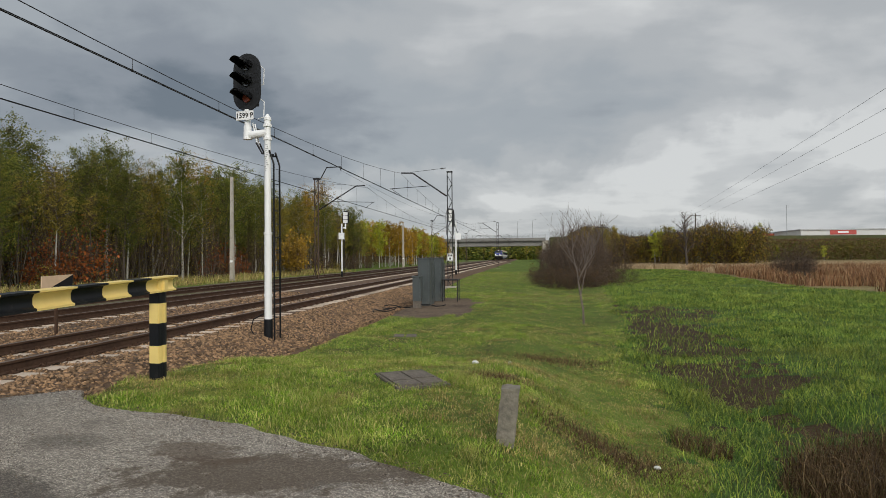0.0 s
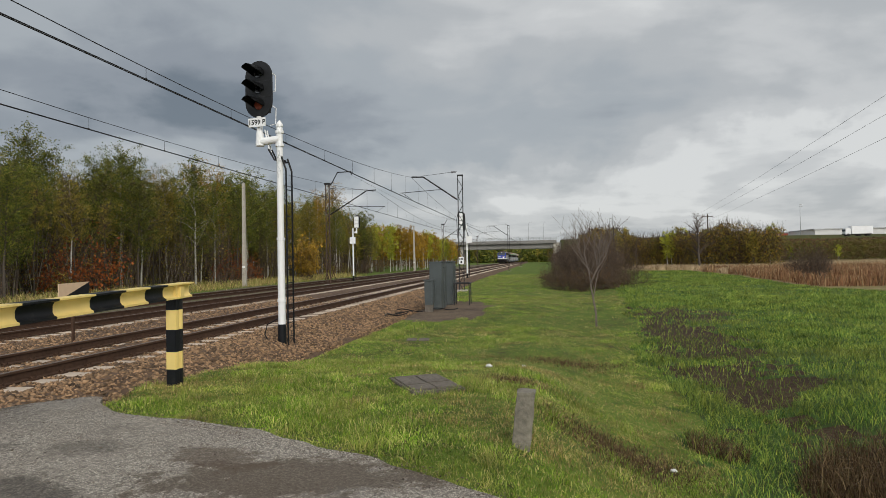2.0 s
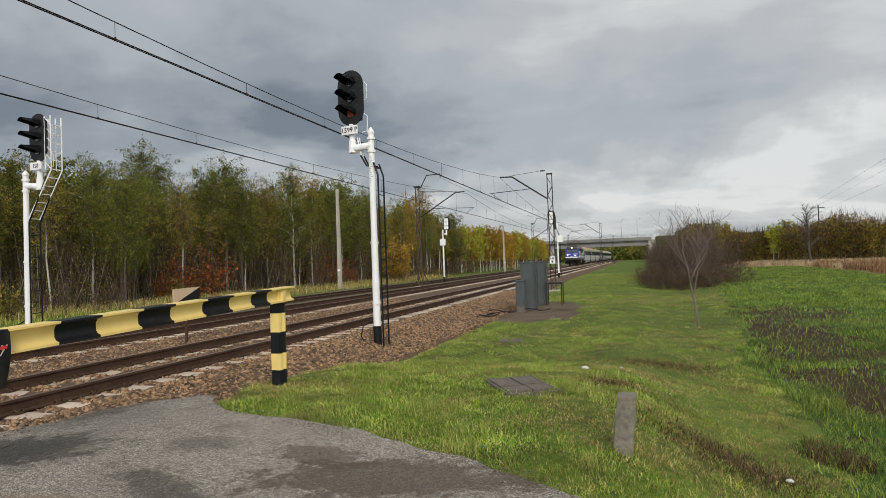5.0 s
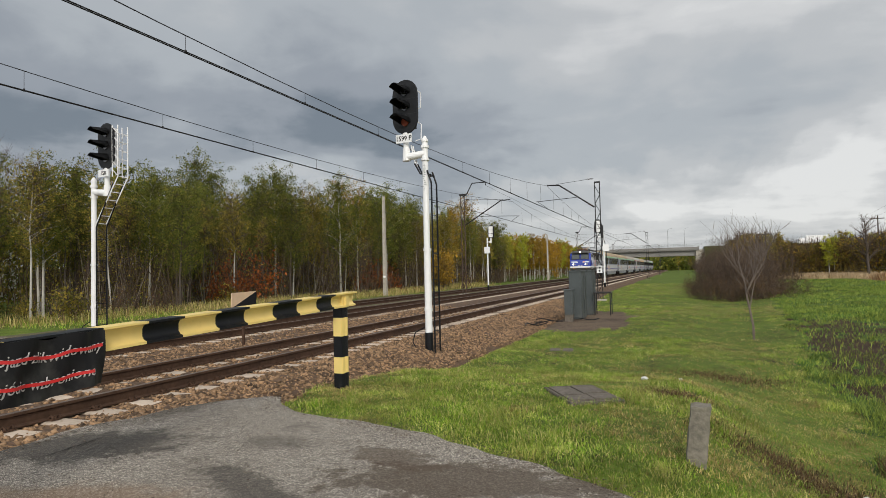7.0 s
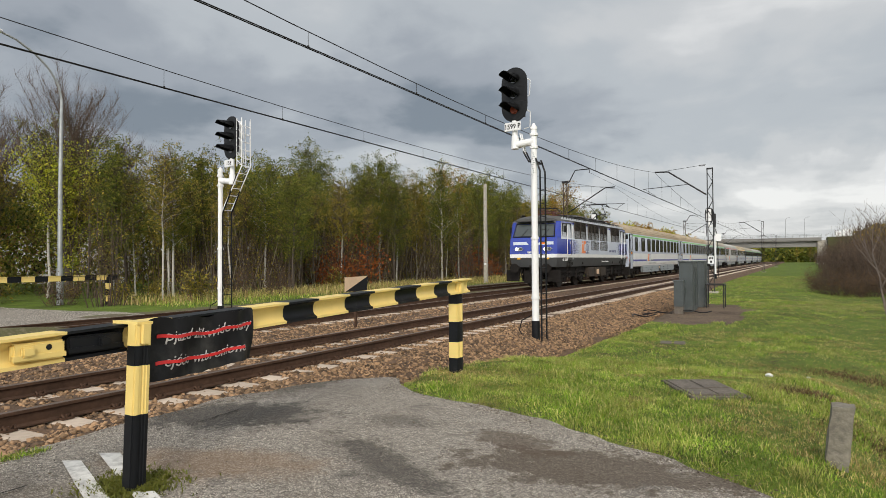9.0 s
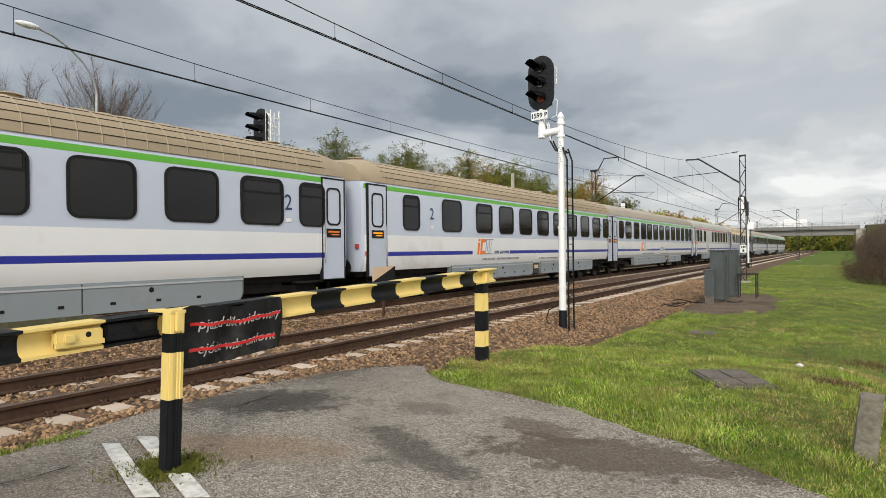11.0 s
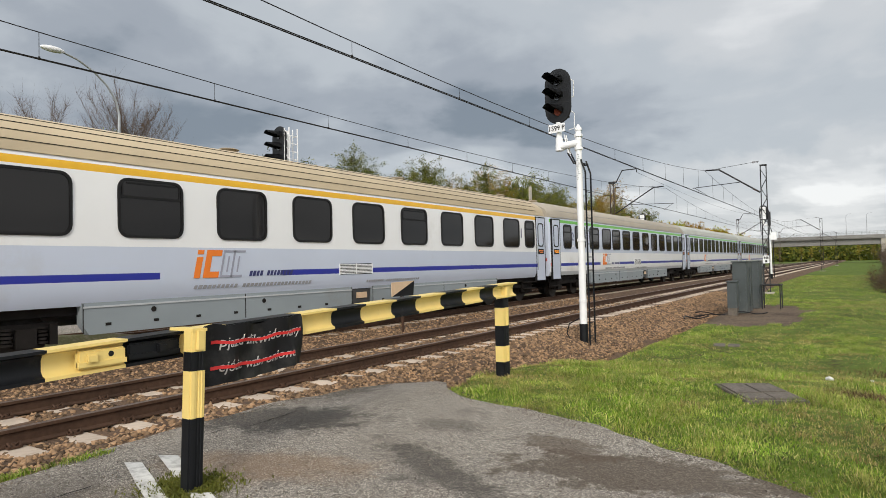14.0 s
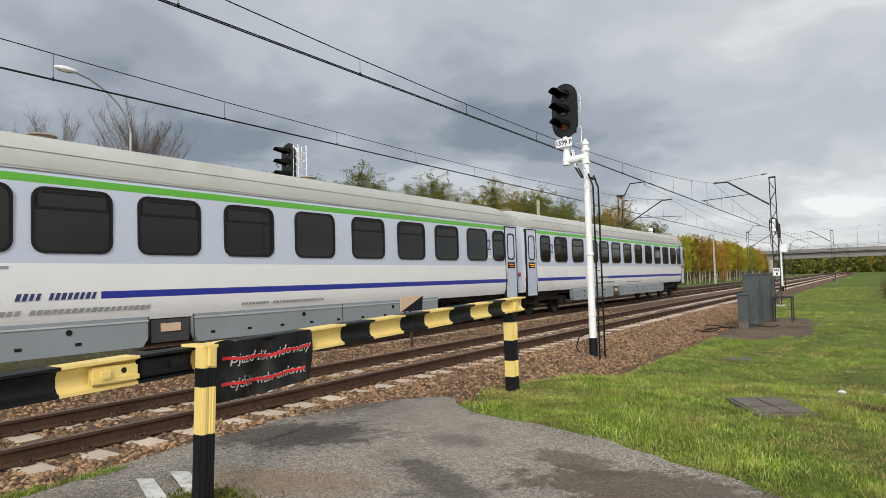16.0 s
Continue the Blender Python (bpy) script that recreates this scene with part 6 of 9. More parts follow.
    for q in (-1, 1):
        bm = bmesh.new()
        chain(bm, [(q * (1.10 + .03 * math.sin(i * 1.7)), 1.6 + .7 * i, 3.86 + .02 * math.sin(i * 2.3)) for i in range(20)], .022, 5)
        part("roof_cable", bm, RUBBER, t)
    for s in (-1, 1):
        bm = bmesh.new()
        for i in range(30):
            box(bm, s * 1.2, 1.9 + i * .46, 3.72, .06, .10, .10)
        box(bm, s * 1.24, 8.37, 3.66, .03, 13.6, .05)
        part("roof_rail", bm, LOCO_GREY, t)
    for y, col in ((2.6, COPPER), (8.4, LOCO_ROOF), (14.0, COPPER)):
        bm = bmesh.new()
        for dx in (-.45, 0, .45):
            for k in range(5):
                tube(bm, (dx, y, 3.9 + .05 * k), (dx, y, 3.93 + .05 * k), .07, seg=8)
        box(bm, 0, y + .1, 4.17, 1.2, .06, .04)
        tube(bm, (.3, y - 1.6, 4.16), (.3, y + 1.6, 4.16), .03, seg=6)
        part("busbar", bm, col, t)

    def pantograph(y, raised):
        p = new("pantograph")
        p.parent = t
        p.matrix_basis = pose(0, y, 0)
        bm = bmesh.new()
        for s in (-1, 1):
            tube(bm, (s * .55, -.9, 4.02), (s * .55, .9, 4.02), .03, seg=6)
            for q in (-.7, .7):
                for k in range(4):
                    tube(bm, (s * .55, q, 3.86 + .04 * k), (s * .55, q, 3.885 + .04 * k), .06, seg=8)
        for q in (-.8, .8):
            tube(bm, (-.6, q, 4.03), (.6, q, 4.03), .03, seg=6)
        part("base_frame", bm, COPPER if not raised else DARK_STEEL, p)
        bm = bmesh.new()
        if raised:
            kn, hd = (0.95, 4.66), (-.55, 5.24)
            for s in (-1, 1):
                tube(bm, (s * .35, -.75, 4.08), (s * .30, kn[0], kn[1]), .032, seg=6)
                tube(bm, (s * .30, kn[0], kn[1]), (s * .45, hd[0], hd[1]), .022, seg=6)
            tube(bm, (-.32, kn[0], kn[1]), (.32, kn[0], kn[1]), .03, seg=6)
        else:
            kn, hd = (1.0, 4.2), (-.9, 4.28)
            for s in (-1, 1):
                tube(bm, (s * .35, -.75, 4.08), (s * .30, kn[0], kn[1]), .032, seg=6)
                tube(bm, (s * .30, kn[0], kn[1]), (s * .45, hd[0], hd[1]), .022, seg=6)
        part("arm", bm, DARK_STEEL if raised else COPPER, p)
        bm = bmesh.new()
        for q in (-.18, .18):
            chain(bm, [(-.95, hd[0] + q, hd[1] - .22), (-.70, hd[0] + q, hd[1] + .03), (.70, hd[0] + q, hd[1] + .03), (.95, hd[0] + q, hd[1] - .22)], .022, 6)
        for s in (-.45, .45):
            tube(bm, (s, hd[0] - .2, hd[1]), (s, hd[0] + .2, hd[1]), .02, seg=5)
        part("collector_head", bm, DARK_STEEL, p)

    pantograph(3.4, False)
    pantograph(13.3, True)
    # both fronts
    for d, y in ((-1, L0), (1, L1)):
        def fy(z):
            k = np.interp(z, levels, nose)
            return y - d * k
        for x in (-.60, .60):
            bm = bmesh.new()
            o = [(-.50, 2.74), (.50, 2.74), (.44, 3.38), (-.44, 3.38)]
            vs = []
            for q in (.002, .03):
                vs.append([bm.verts.new((x + px, fy(z) + d * q, z)) for px, z in o])
            bm.faces.new(vs[0])
            bm.faces.new(vs[1][::-1])
            for i in range(4):
                j = (i + 1) % 4
                bm.faces.new((vs[0][i], vs[1][i], vs[1][j], vs[0][j]))
            ws = part("windscreen", bm, CAB_GLASS, t, "sloping windscreen pane")
            bm = bmesh.new()
            oo = [(-.55, 2.70), (.55, 2.70), (.48, 3.42), (-.48, 3.42)]
            for a, b in zip(oo, oo[1:] + oo[:1]):
                tube(bm, (x + a[0], fy(a[1]) + d * .012, a[1]), (x + b[0], fy(b[1]) + d * .012, b[1]), .028, seg=5)
            part("windscreen_seal", bm, RUBBER, ws)
            bm = bmesh.new()
            tube(bm, (x - .1, fy(2.7) + d * .05, 2.68), (x + .22, fy(3.15) + d * .05, 3.12), .014, seg=5)
            part("wiper", bm, RUBBER, t)
            bm = bmesh.new()
            q = x * 1.33
            pts = [(q - .27, 1.97), (q + .27, 1.97), (q + .27, 2.15), (q - .27, 2.15)]
            vs = [[bm.verts.new((px, y + d * k, z)) for px, z in pts] for k in (-.02, .035)]
            bm.faces.new(vs[0])
            bm.faces.new(vs[1][::-1])
            for i in range(4):
                j = (i + 1) % 4
                bm.faces.new((vs[0][i], vs[1][i], vs[1][j], vs[0][j]))
            bmesh.ops.bevel(bm, geom=[e for e in bm.edges if abs(e.verts[0].co.y - e.verts[1].co.y) > .03], offset=.08, segments=3, affect="EDGES")
            hl = part("headlight_housing", bm, GALV, t)
            for dx, m in ((-.1, LAMP_GLOW if d < 0 else CAB_GLASS), (.12, CAB_GLASS)):
                bm = bmesh.new()
                tube(bm, (q + dx, y + d * .03, 2.06), (q + dx, y + d * .045, 2.06), .075, seg=14)
                part("headlight", bm, m, hl, "round headlight")
            bm = bmesh.new()
            box(bm, q, y + d * .01, 1.56, .18, .02, .09)
            part("yellow_patch", bm, STRIPE_YELLOW, t)
            # pale slanted panels
            bm = bmesh.new()
            sx = 1 if x > 0 else -1
            pts = [(sx * .25, 2.28), (sx * 1.12, 2.28), (sx * 1.12, 2.44), (sx * .38, 2.44)]
            vs = [[bm.verts.new((px, fy(z) + d * k, z)) for px, z in pts] for k in (.002, .012)]
            bm.faces.new(vs[1])
            for i in range(4):
                j = (i + 1) % 4
                bm.faces.new((vs[0][i], vs[1][i], vs[1][j], vs[0][j]))
            part("pale_panel", bm, LOCO_PALE, t)
            if x > 0:
                bm = bmesh.new()
                box(bm, .52, fy(2.36) + d * .016, 2.36, .26, .006, .10)
                part("nose_emblem", bm, ORANGE, t, "small orange emblem")
            bm = bmesh.new()
            tube(bm, (sx * .875, y - d * .1, 1.05), (sx * .875, y + d * .42, 1.05), .12, .09, 12)
            tube(bm, (sx * .875, y + d * .42, 1.05), (sx * .875, y + d * .47, 1.05), .25, seg=18)
            part("buffer", bm, UNDER, t)
        bm = bmesh.new()
        for i in range(8):
            if i == 4:
                continue
            box(bm, -.27 + .077 * i, y + d * .008, 1.88, .05, .01, .10)
        part("running_number", bm, COACH_WHITE, t, "row of white figures")
        bm = bmesh.new()
        tube(bm, (0, y - d * .62, 3.72), (0, y - d * .48, 3.70), .15, .14, 14)
        th = part("top_light", bm, LOCO_ROOF, t)
        bm = bmesh.new()
        tube(bm, (0, y - d * .49, 3.70), (0, y - d * .465, 3.70), .10, seg=14)
        part("lens", bm, LAMP_GLOW if d < 0 else CAB_GLASS, th)
        bm = bmesh.new()
        box(bm, 0, y - d * .35, 3.56, 2.0, .35, .06)
        part("sun_visor", bm, LOCO_ROOF, t)
        bm = bmesh.new()
        for px, z0, z1 in ((-1.15, .35, .95), (1.15, .35, .95), (0, .25, .9)):
            box(bm, px, y - d * .02, (z0 + z1) / 2, 1.0 if px == 0 else .7, .12, z1 - z0)
        box(bm, 0, y + d * .05, 1.05, .3, .2, .3)
        tube(bm, (0, y + d * .1, 1.05), (0, y + d * .3, .8), .05, seg=6)
        for px in (-.45, .45, -.6, .6):
            chain(bm, [(px, y + d * .05, 1.0), (px, y + d * .2, .75), (px * .9, y + d * .1, .5)], .025, 5)
        part("plough", bm, UNDER, t)
        for sx in (-1, 1):
            bm = bmesh.new()
            chain(bm, [(sx * 1.28, y - d * .1, .9), (sx * 1.30, y + d * .05, .45), (sx * 1.02, y + d * .05, .40), (sx * 1.02, y - d * .05, .85)], .025, 5)
            part("shunter_step", bm, UNDER, t)
    # sides
    for s in (-1, 1):

        def sx(z):
            return s * (1.41 - .05 * max(0, z - 2.65) / .77)

        top, low = (2.65, 3.60), (2.05, 2.57)
        groups = [(3.43, 4.49, *top), (4.51, 5.57, *top), (6.05, 6.62, *top), (6.64, 7.43, *top), (7.45, 8.28, *top), (8.63, 9.44, *top), (9.46, 10.31, *top),
                  (11.34, 12.41, *top), (12.43, 13.48, *top), (6.64, 7.43, *low), (7.45, 8.28, *low), (8.63, 9.44, *low), (9.46, 10.31, *low)]
        for a, b, z0, z1 in groups:
            if s < 0:
                a, b = L0 + L1 - b, L0 + L1 - a
            bm = bmesh.new()
            ring_frame(bm, [(a, z0), (b, z0), (b, z1), (a, z1)], [(a + .03, z0 + .03), (b - .03, z0 + .03), (b - .03, z1 - .03), (a + .03, z1 - .03)], s * 1.34, s * 1.425)
            g = part("air_intake", bm, GRILLE, t)
            bm = bmesh.new()
            n = int((z1 - z0) / .042)
            for i in range(n):
                z = z0 + (i + .5) * (z1 - z0) / n
                box(bm, s * 1.405, (a + b) / 2, z, .04, b - a - .04, .014)
            part("louvre", bm, GRILLE, g)
            bm = bmesh.new()
            box(bm, s * 1.372, (a + b) / 2, (z0 + z1) / 2, .02, b - a, z1 - z0)
            part("louvre_back", bm, UNDER, g)
        for y0, dd in ((L0, 1), (L1, -1)):
            yy = y0 + dd * 1.05
            bm = bmesh.new()
            ring_frame(bm, round_rect(.66, .72, .08), round_rect(.58, .64, .06), -.01, .02)
            f = part("cab_side_window", bm, RUBBER, t)
            f.matrix_basis = pose(s * 1.385, yy - dd * .05, 3.06, 0, 0, 0 if s > 0 else 180)
            bm = bmesh.new()
            slab(bm, round_rect(.6, .66, .06), -.01, .006)
            part("pane", bm, CAB_GLASS, f)
            bm = bmesh.new()
            box(bm, s * 1.52, yy - dd * .3, 3.10, .14, .06, .34)
            part("mirror", bm, RUBBER, t)
            dy = y0 + dd * 1.75
            bm = bmesh.new()
            ring_frame(bm, [(dy - .36, 1.72), (dy + .36, 1.72), (dy + .36, 3.45), (dy - .36, 3.45)], [(dy - .345, 1.735), (dy + .345, 1.735), (dy + .345, 3.435), (dy - .345, 3.435)], s * 1.35, s * 1.416)
            part("door_outline", bm, LOCO_DARK, t)
            bm = bmesh.new()
            box(bm, s * 1.42, dy + .2 * dd, 2.4, .02, .05, .14)
            part("door_handle", bm, GALV, t)
            for q in (-.46, .46):
                bm = bmesh.new()
                tube(bm, (s * 1.47, dy + q, 1.5), (s * 1.46, dy + q, 3.3), .018, seg=6)
                part("handrail", bm, COACH_WHITE, t)
            bm = bmesh.new()
            for z in (.55, .85, 1.15, 1.42):
                box(bm, s * 1.38, dy, z, .16, .5, .03)
            for q in (-.25, .25):
                box(bm, s * 1.36, dy + q, 1.0, .03, .03, .95)
            part("ladder", bm, UNDER, t)
            # tapering streaks from blue to pale
            bm = bmesh.new()
            rng = random.Random(7)
            for i in range(21):
                z = 1.815 + i * .036
                q, e = y0 + dd * 2.30, y0 + dd * (2.36 + (1.25 if dd > 0 else .85) * (.55 + .45 * math.sin(i * .15 + .1)) * rng.uniform(.8, 1.05))
                slab(bm, [(q, z - .016), (e, z - .002), (e, z + .002), (q, z + .016)], s * 1.4105, s * 1.4135)
                for k in range(3):
                    q = e + dd * (.04 + .09 * k)
                    slab(bm, [(q, z - .003), (q + dd * .045, z - .003), (q + dd * .045, z + .003), (q, z + .003)], s * 1.4105, s * 1.4135)
            tagged(part("blue_fade", bm, LOCO_BLUE, t), kind="stuff")
        emblem(t, s, 4.66 if s > 0 else L0 + L1 - 4.66, 1.84, 1.10, x=1.412, edge=NAVY)
        word_bar(t, s, 11.68 if s > 0 else L0 + L1 - 11.68, 2.02, 1.75, .14, 13, NAVY, x=1.412)
        word_bar(t, s, (L0 + 1.1) if s > 0 else L1 - 1.1, 1.48, .9, .14, 8, COACH_WHITE, x=1.395)
        word_bar(t, s, (L0 + 9.2) if s > 0 else L1 - 9.2, 1.36, 1.7, .06, 22, COACH_WHITE, x=1.385)
        for y in (6.9, 8.2, 9.5):
            bm = bmesh.new()
            box(bm, s * 1.2, y, .74, .3, 1.15, .55)
            bmesh.ops.bevel(bm, geom=bm.edges[:], offset=.02, segments=1, affect="EDGES")
            part("side_locker", bm, LOCKER, t)
        bm = bmesh.new()
        box(bm, s * 1.36, 8.2, .74, .02, .5, .3)
        part("tan_plate", bm, TAN, t)
        for y in (3.0, 5.0, 11.7, 13.7):
            bm = bmesh.new()
            box(bm, s * 1.37, y, 1.28, .02, .14, .14)
            part("jacking_point", bm, UNDER, t)
    bm = bmesh.new()
    box(bm, 0, 8.37, 1.0, 2.2, 14.6, .24)
    part("underframe", bm, UNDER, t)
    for y in (3.9, 12.84):
        bogie(t, y, 3.0)
    return t


LOCO = locomotive()

# front of the locomotive along the line, by seconds
TRAIN_ROWS = [(0, 267), (2, 214.5), (4, 162.5), (6.5, 97.5), (7.5, 70.5), (8.5, 43.8), (9, 29.6), (9.5, 15.25), (10, 0.52), (12.5, -69.75),
              (13, -83.9), (13.5, -97.8), (14, -111.5), (14.5, -125.05), (15, -138.27), (15.5, -151.6), (16, -164.7)]


def motions():
    walk(LOCO, [(t, pose(FAR_TRACK, y, 0)) for t, y in TRAIN_ROWS])
    for i, c in enumerate(COACHES):
        walk(c, [(t, pose(FAR_TRACK, y + STARTS[i], 0)) for t, y in TRAIN_ROWS])
    walk(TRUCK, [(t, pose(11.6 - 13.1 * (t - 9.7), 233.5, 7.0)) for t in (0, 8, 16)])

# ---- closed barrier ----
def banded(name, prof_fn, bands, parent, label_fn=None):
    for a, b, m in bands:
        bm = bmesh.new()
        prof_fn(bm, a, b)
        part(name, bm, m, parent, "yellow painted length" if m is YELLOW else "black painted length")


# beam along y: from, to, paint
BEAM = [(-3.0, -2.5, BLACK), (-2.5, -2.0, YELLOW), (-2.0, -1.45, BLACK), (-1.45, -0.95, YELLOW), (-0.95, 0.09, BLACK), (0.09, 0.58, YELLOW), (0.58, 1.0, BLACK),
        (1.0, 1.34, YELLOW), (1.34, 2.1, BLACK), (2.1, 2.55, YELLOW), (2.55, 2.96, BLACK), (2.96, 3.44, YELLOW), (3.44, 3.87, BLACK), (3.87, 4.36, YELLOW),
        (4.36, 4.83, BLACK), (4.83, 5.26, YELLOW), (5.26, 5.61, BLACK), (5.61, 6.18, YELLOW)]
BZ0, BZ1, BH = 1.03, 1.215, .185


def barrier():
    t = thing("road_barrier", (3.62, 0, 0), "closed road barrier of yellow and black steel beam on two posts", "barrier")

    def beam_z(y):
        return BZ0 + (BZ1 - BZ0) * y / 6.0

    prof = [(-.085, 0), (.085, 0), (.085, -.018), (.03, -.035), (.012, -.07), (.012, -.135), (.03, -.165), (.06, -.178), (.06, -.20), (-.06, -.20), (-.06, -.178),
            (-.03, -.165), (-.012, -.135), (-.012, -.07), (-.03, -.035), (-.085, -.018)]

    def run(bm, a, b):
        rings = []
        for y in (a, b):
            rings.append([bm.verts.new((x, y, z * BH / .2 + beam_z(y))) for x, z in prof])
        k = len(prof)
        for i in range(k):
            j = (i + 1) % k
            bm.faces.new((rings[0][i], rings[0][j], rings[1][j], rings[1][i]))
        bm.faces.new(rings[0])
        bm.faces.new(rings[1][::-1])

    for a, b, m in BEAM:
        bm = bmesh.new()
        run(bm, a, b)
        part("beam_length", bm, m, t, "yellow length of the beam" if m is YELLOW else "black length of the beam")
    # bolted splice plates on the camera side
    for a, b, m, cy in ((0.27, 0.575, YELLOW, 0.35), (0.59, 0.96, BLACK, 0.82)):
        bm = bmesh.new()
        zc = beam_z((a + b) / 2) - BH * .52
        box(bm, .05, (a + b) / 2, zc, .05, b - a, BH * .60)
        bmesh.ops.bevel(bm, geom=bm.edges[:], offset=.012, segments=2, affect="EDGES")
        box(bm, .068, (a + b) / 2, zc - BH * .16, .03, b - a, .03)
        pl = part("splice_plate", bm, m, t)
        bm = bmesh.new()
        box(bm, .086, cy, zc + .005, .03, .075, .06)
        bmesh.ops.bevel(bm, geom=bm.edges[:], offset=.01, segments=2, affect="EDGES")
        part("lug", bm, m, pl)
        bm = bmesh.new()
        tube(bm, (.07, b - .1, zc + .02), (.0765, b - .1, zc + .02), .018, seg=12)
        part("bolt_hole", bm, RUBBER, pl)
    # posts
    for px, y, z0, bands in ((0.17, 1.0, ROAD_Z, [(-.08, .49, BLACK), (.49, .81, YELLOW), (.81, .94, BLACK), (.94, 1.08, YELLOW)]),
                             (-0.03, 5.92, 0.0, [(-.12, .17, BLACK), (.17, .38, YELLOW), (.38, .65, BLACK), (.65, .89, YELLOW), (.89, 1.02, BLACK), (1.02, 1.16, YELLOW)])):
        p = new("post")
        p.parent = t
        p.matrix_basis = pose(px, y - (.03 if y < 2 else 0), z0, -2.4 if y < 2 else 0, 0, 0)
        k = .72 if y < 2 else 1.0
        op = [(-.07, -.075), (.065, -.085), (.075, -.03), (.055, -.02), (.055, .02), (.075, .03), (.065, .085), (-.07, .075)]
        for a, b, m in bands:
            bm = bmesh.new()
            v0 = [bm.verts.new((x * k, q * k, a)) for x, q in op]
            v1 = [bm.verts.new((x * k, q * k, b)) for x, q in op]
            bm.faces.new(v0[::-1])
            bm.faces.new(v1)
            for i in range(len(op)):
                j = (i + 1) % len(op)
                bm.faces.new((v0[i], v0[j], v1[j], v1[i]))
            bmesh.ops.bevel(bm, geom=[e for e in bm.edges if abs(e.verts[0].co.z - e.verts[1].co.z) > .05], offset=.008, segments=2, affect="EDGES")
            part("post_band", bm, m, p, "yellow band of the post" if m is YELLOW else "black band of the post")
        top = bands[-1][1]
        bm = bmesh.new()
        box(bm, -.1 * k, 0, top + .01, .36 * k, .16 * k, .02)
        part("bracket", bm, YELLOW, p)
        bm = bmesh.new()
        box(bm, .085 * k, 0, top - .06, .05 * k, .07 * k, .13)
        part("hook", bm, YELLOW, p)
    return t



barrier()

BANNER = mat("black_banner", (0.008, 0.008, 0.009), 0.5, vary=0.3, scale=5, dirt=(0.07, 0.07, 0.065), dirt_amount=0.3, bump=0.15)
WORN_WHITE = mat("worn_white_print", (0.50, 0.49, 0.48), 0.6, vary=0.3, scale=20, dirt=(0.04, 0.04, 0.04), dirt_amount=0.5)
RED_TAPE = mat("red_tape", (0.55, 0.02, 0.02), 0.5, vary=0.1)


def banner():
    """Sagging black sheet with white words struck through in red, hung over the beam."""
    t = thing("warning_banner", (3.62, 0, 0), "black sagging warning banner with white words struck out in red", "banner")

    def at(u, v):
        """u along the beam, v upwards, both from 0 to 1."""
        y = 1.14 + .98 * u
        x = .105 + .035 * math.sin(u * 9) * (1 - .5 * v) + .012 * math.sin(u * 31 + 3 * v) * (1 - .3 * v) + .010 * math.sin(u * 17 - 5 * v) - .16 * max(0, u - .80) - .10 * max(0, .18 - u)
        z = 0.63 + .06 * u + (.43 - .03 * u) * v + .014 * math.sin(u * 7 + 1) + .010 * math.sin(u * 21) * v - .10 * max(0, u - .8)
        return (x, y - .06 * (1 - v) * max(0, u - .5), z)

    def sheet(us, v0, v1, lift, thick):
        bm = bmesh.new()
        n, m = len(us), 7
        f = [[bm.verts.new(Vector(at(u, v0 + (v1 - v0) * j / m)) + Vector((lift, 0, 0))) for j in range(m + 1)] for u in us]
        for i in range(n - 1):
            for j in range(m):
                bm.faces.new((f[i][j], f[i + 1][j], f[i + 1][j + 1], f[i][j + 1]))
        ext = bmesh.ops.extrude_face_region(bm, geom=bm.faces[:])
        bmesh.ops.translate(bm, verts=[q for q in ext["geom"] if isinstance(q, bmesh.types.BMVert)], vec=(-thick, 0, 0))
        return bm

    part("sheet", sheet([i / 90 for i in range(91)], 0, 1, 0, .006), BANNER, t)
    for line, v, us in (("pjazd-zlikwidowany", .62, (.12, .97)), ("ejście wzbronione", .20, (.10, .88))):
        c = bpy.data.curves.new("words", "FONT")
        c.body, c.size, c.extrude, c.shear, c.offset, c.resolution_u = line, 1.0, 0.0, .25, .004, 2
        tmp = new("words", c)
        bpy.context.view_layer.update()
        me = bpy.data.meshes.new_from_object(tmp.evaluated_get(bpy.context.evaluated_depsgraph_get()))
        bpy.data.objects.remove(tmp)
        bm = bmesh.new()
        bm.from_mesh(me)
        bmesh.ops.subdivide_edges(bm, edges=[e for e in bm.edges if e.calc_length() > .25], cuts=2)
        hi = max(q.co.x for q in bm.verts)
        for q in bm.verts:
            u = us[0] + (us[1] - us[0]) * q.co.x / hi
            x, y, z = at(u, v + .26 * q.co.y)
            q.co = (x + .004, y, z)
        ext = bmesh.ops.extrude_face_region(bm, geom=bm.faces[:])
        bmesh.ops.translate(bm, verts=[q for q in ext["geom"] if isinstance(q, bmesh.types.BMVert)], vec=(.002, 0, 0))
        part("word_line", bm, WORN_WHITE, t, "worn white lettering", shade=False)
        n = 20
        bm = sheet([us[0] - .06 + (us[1] - us[0] + .05) * i / n for i in range(n + 1)], v + .05, v + .105, .0095, .002)
        part("red_strike", bm, RED_TAPE, t, "red tape struck through the words")


banner()


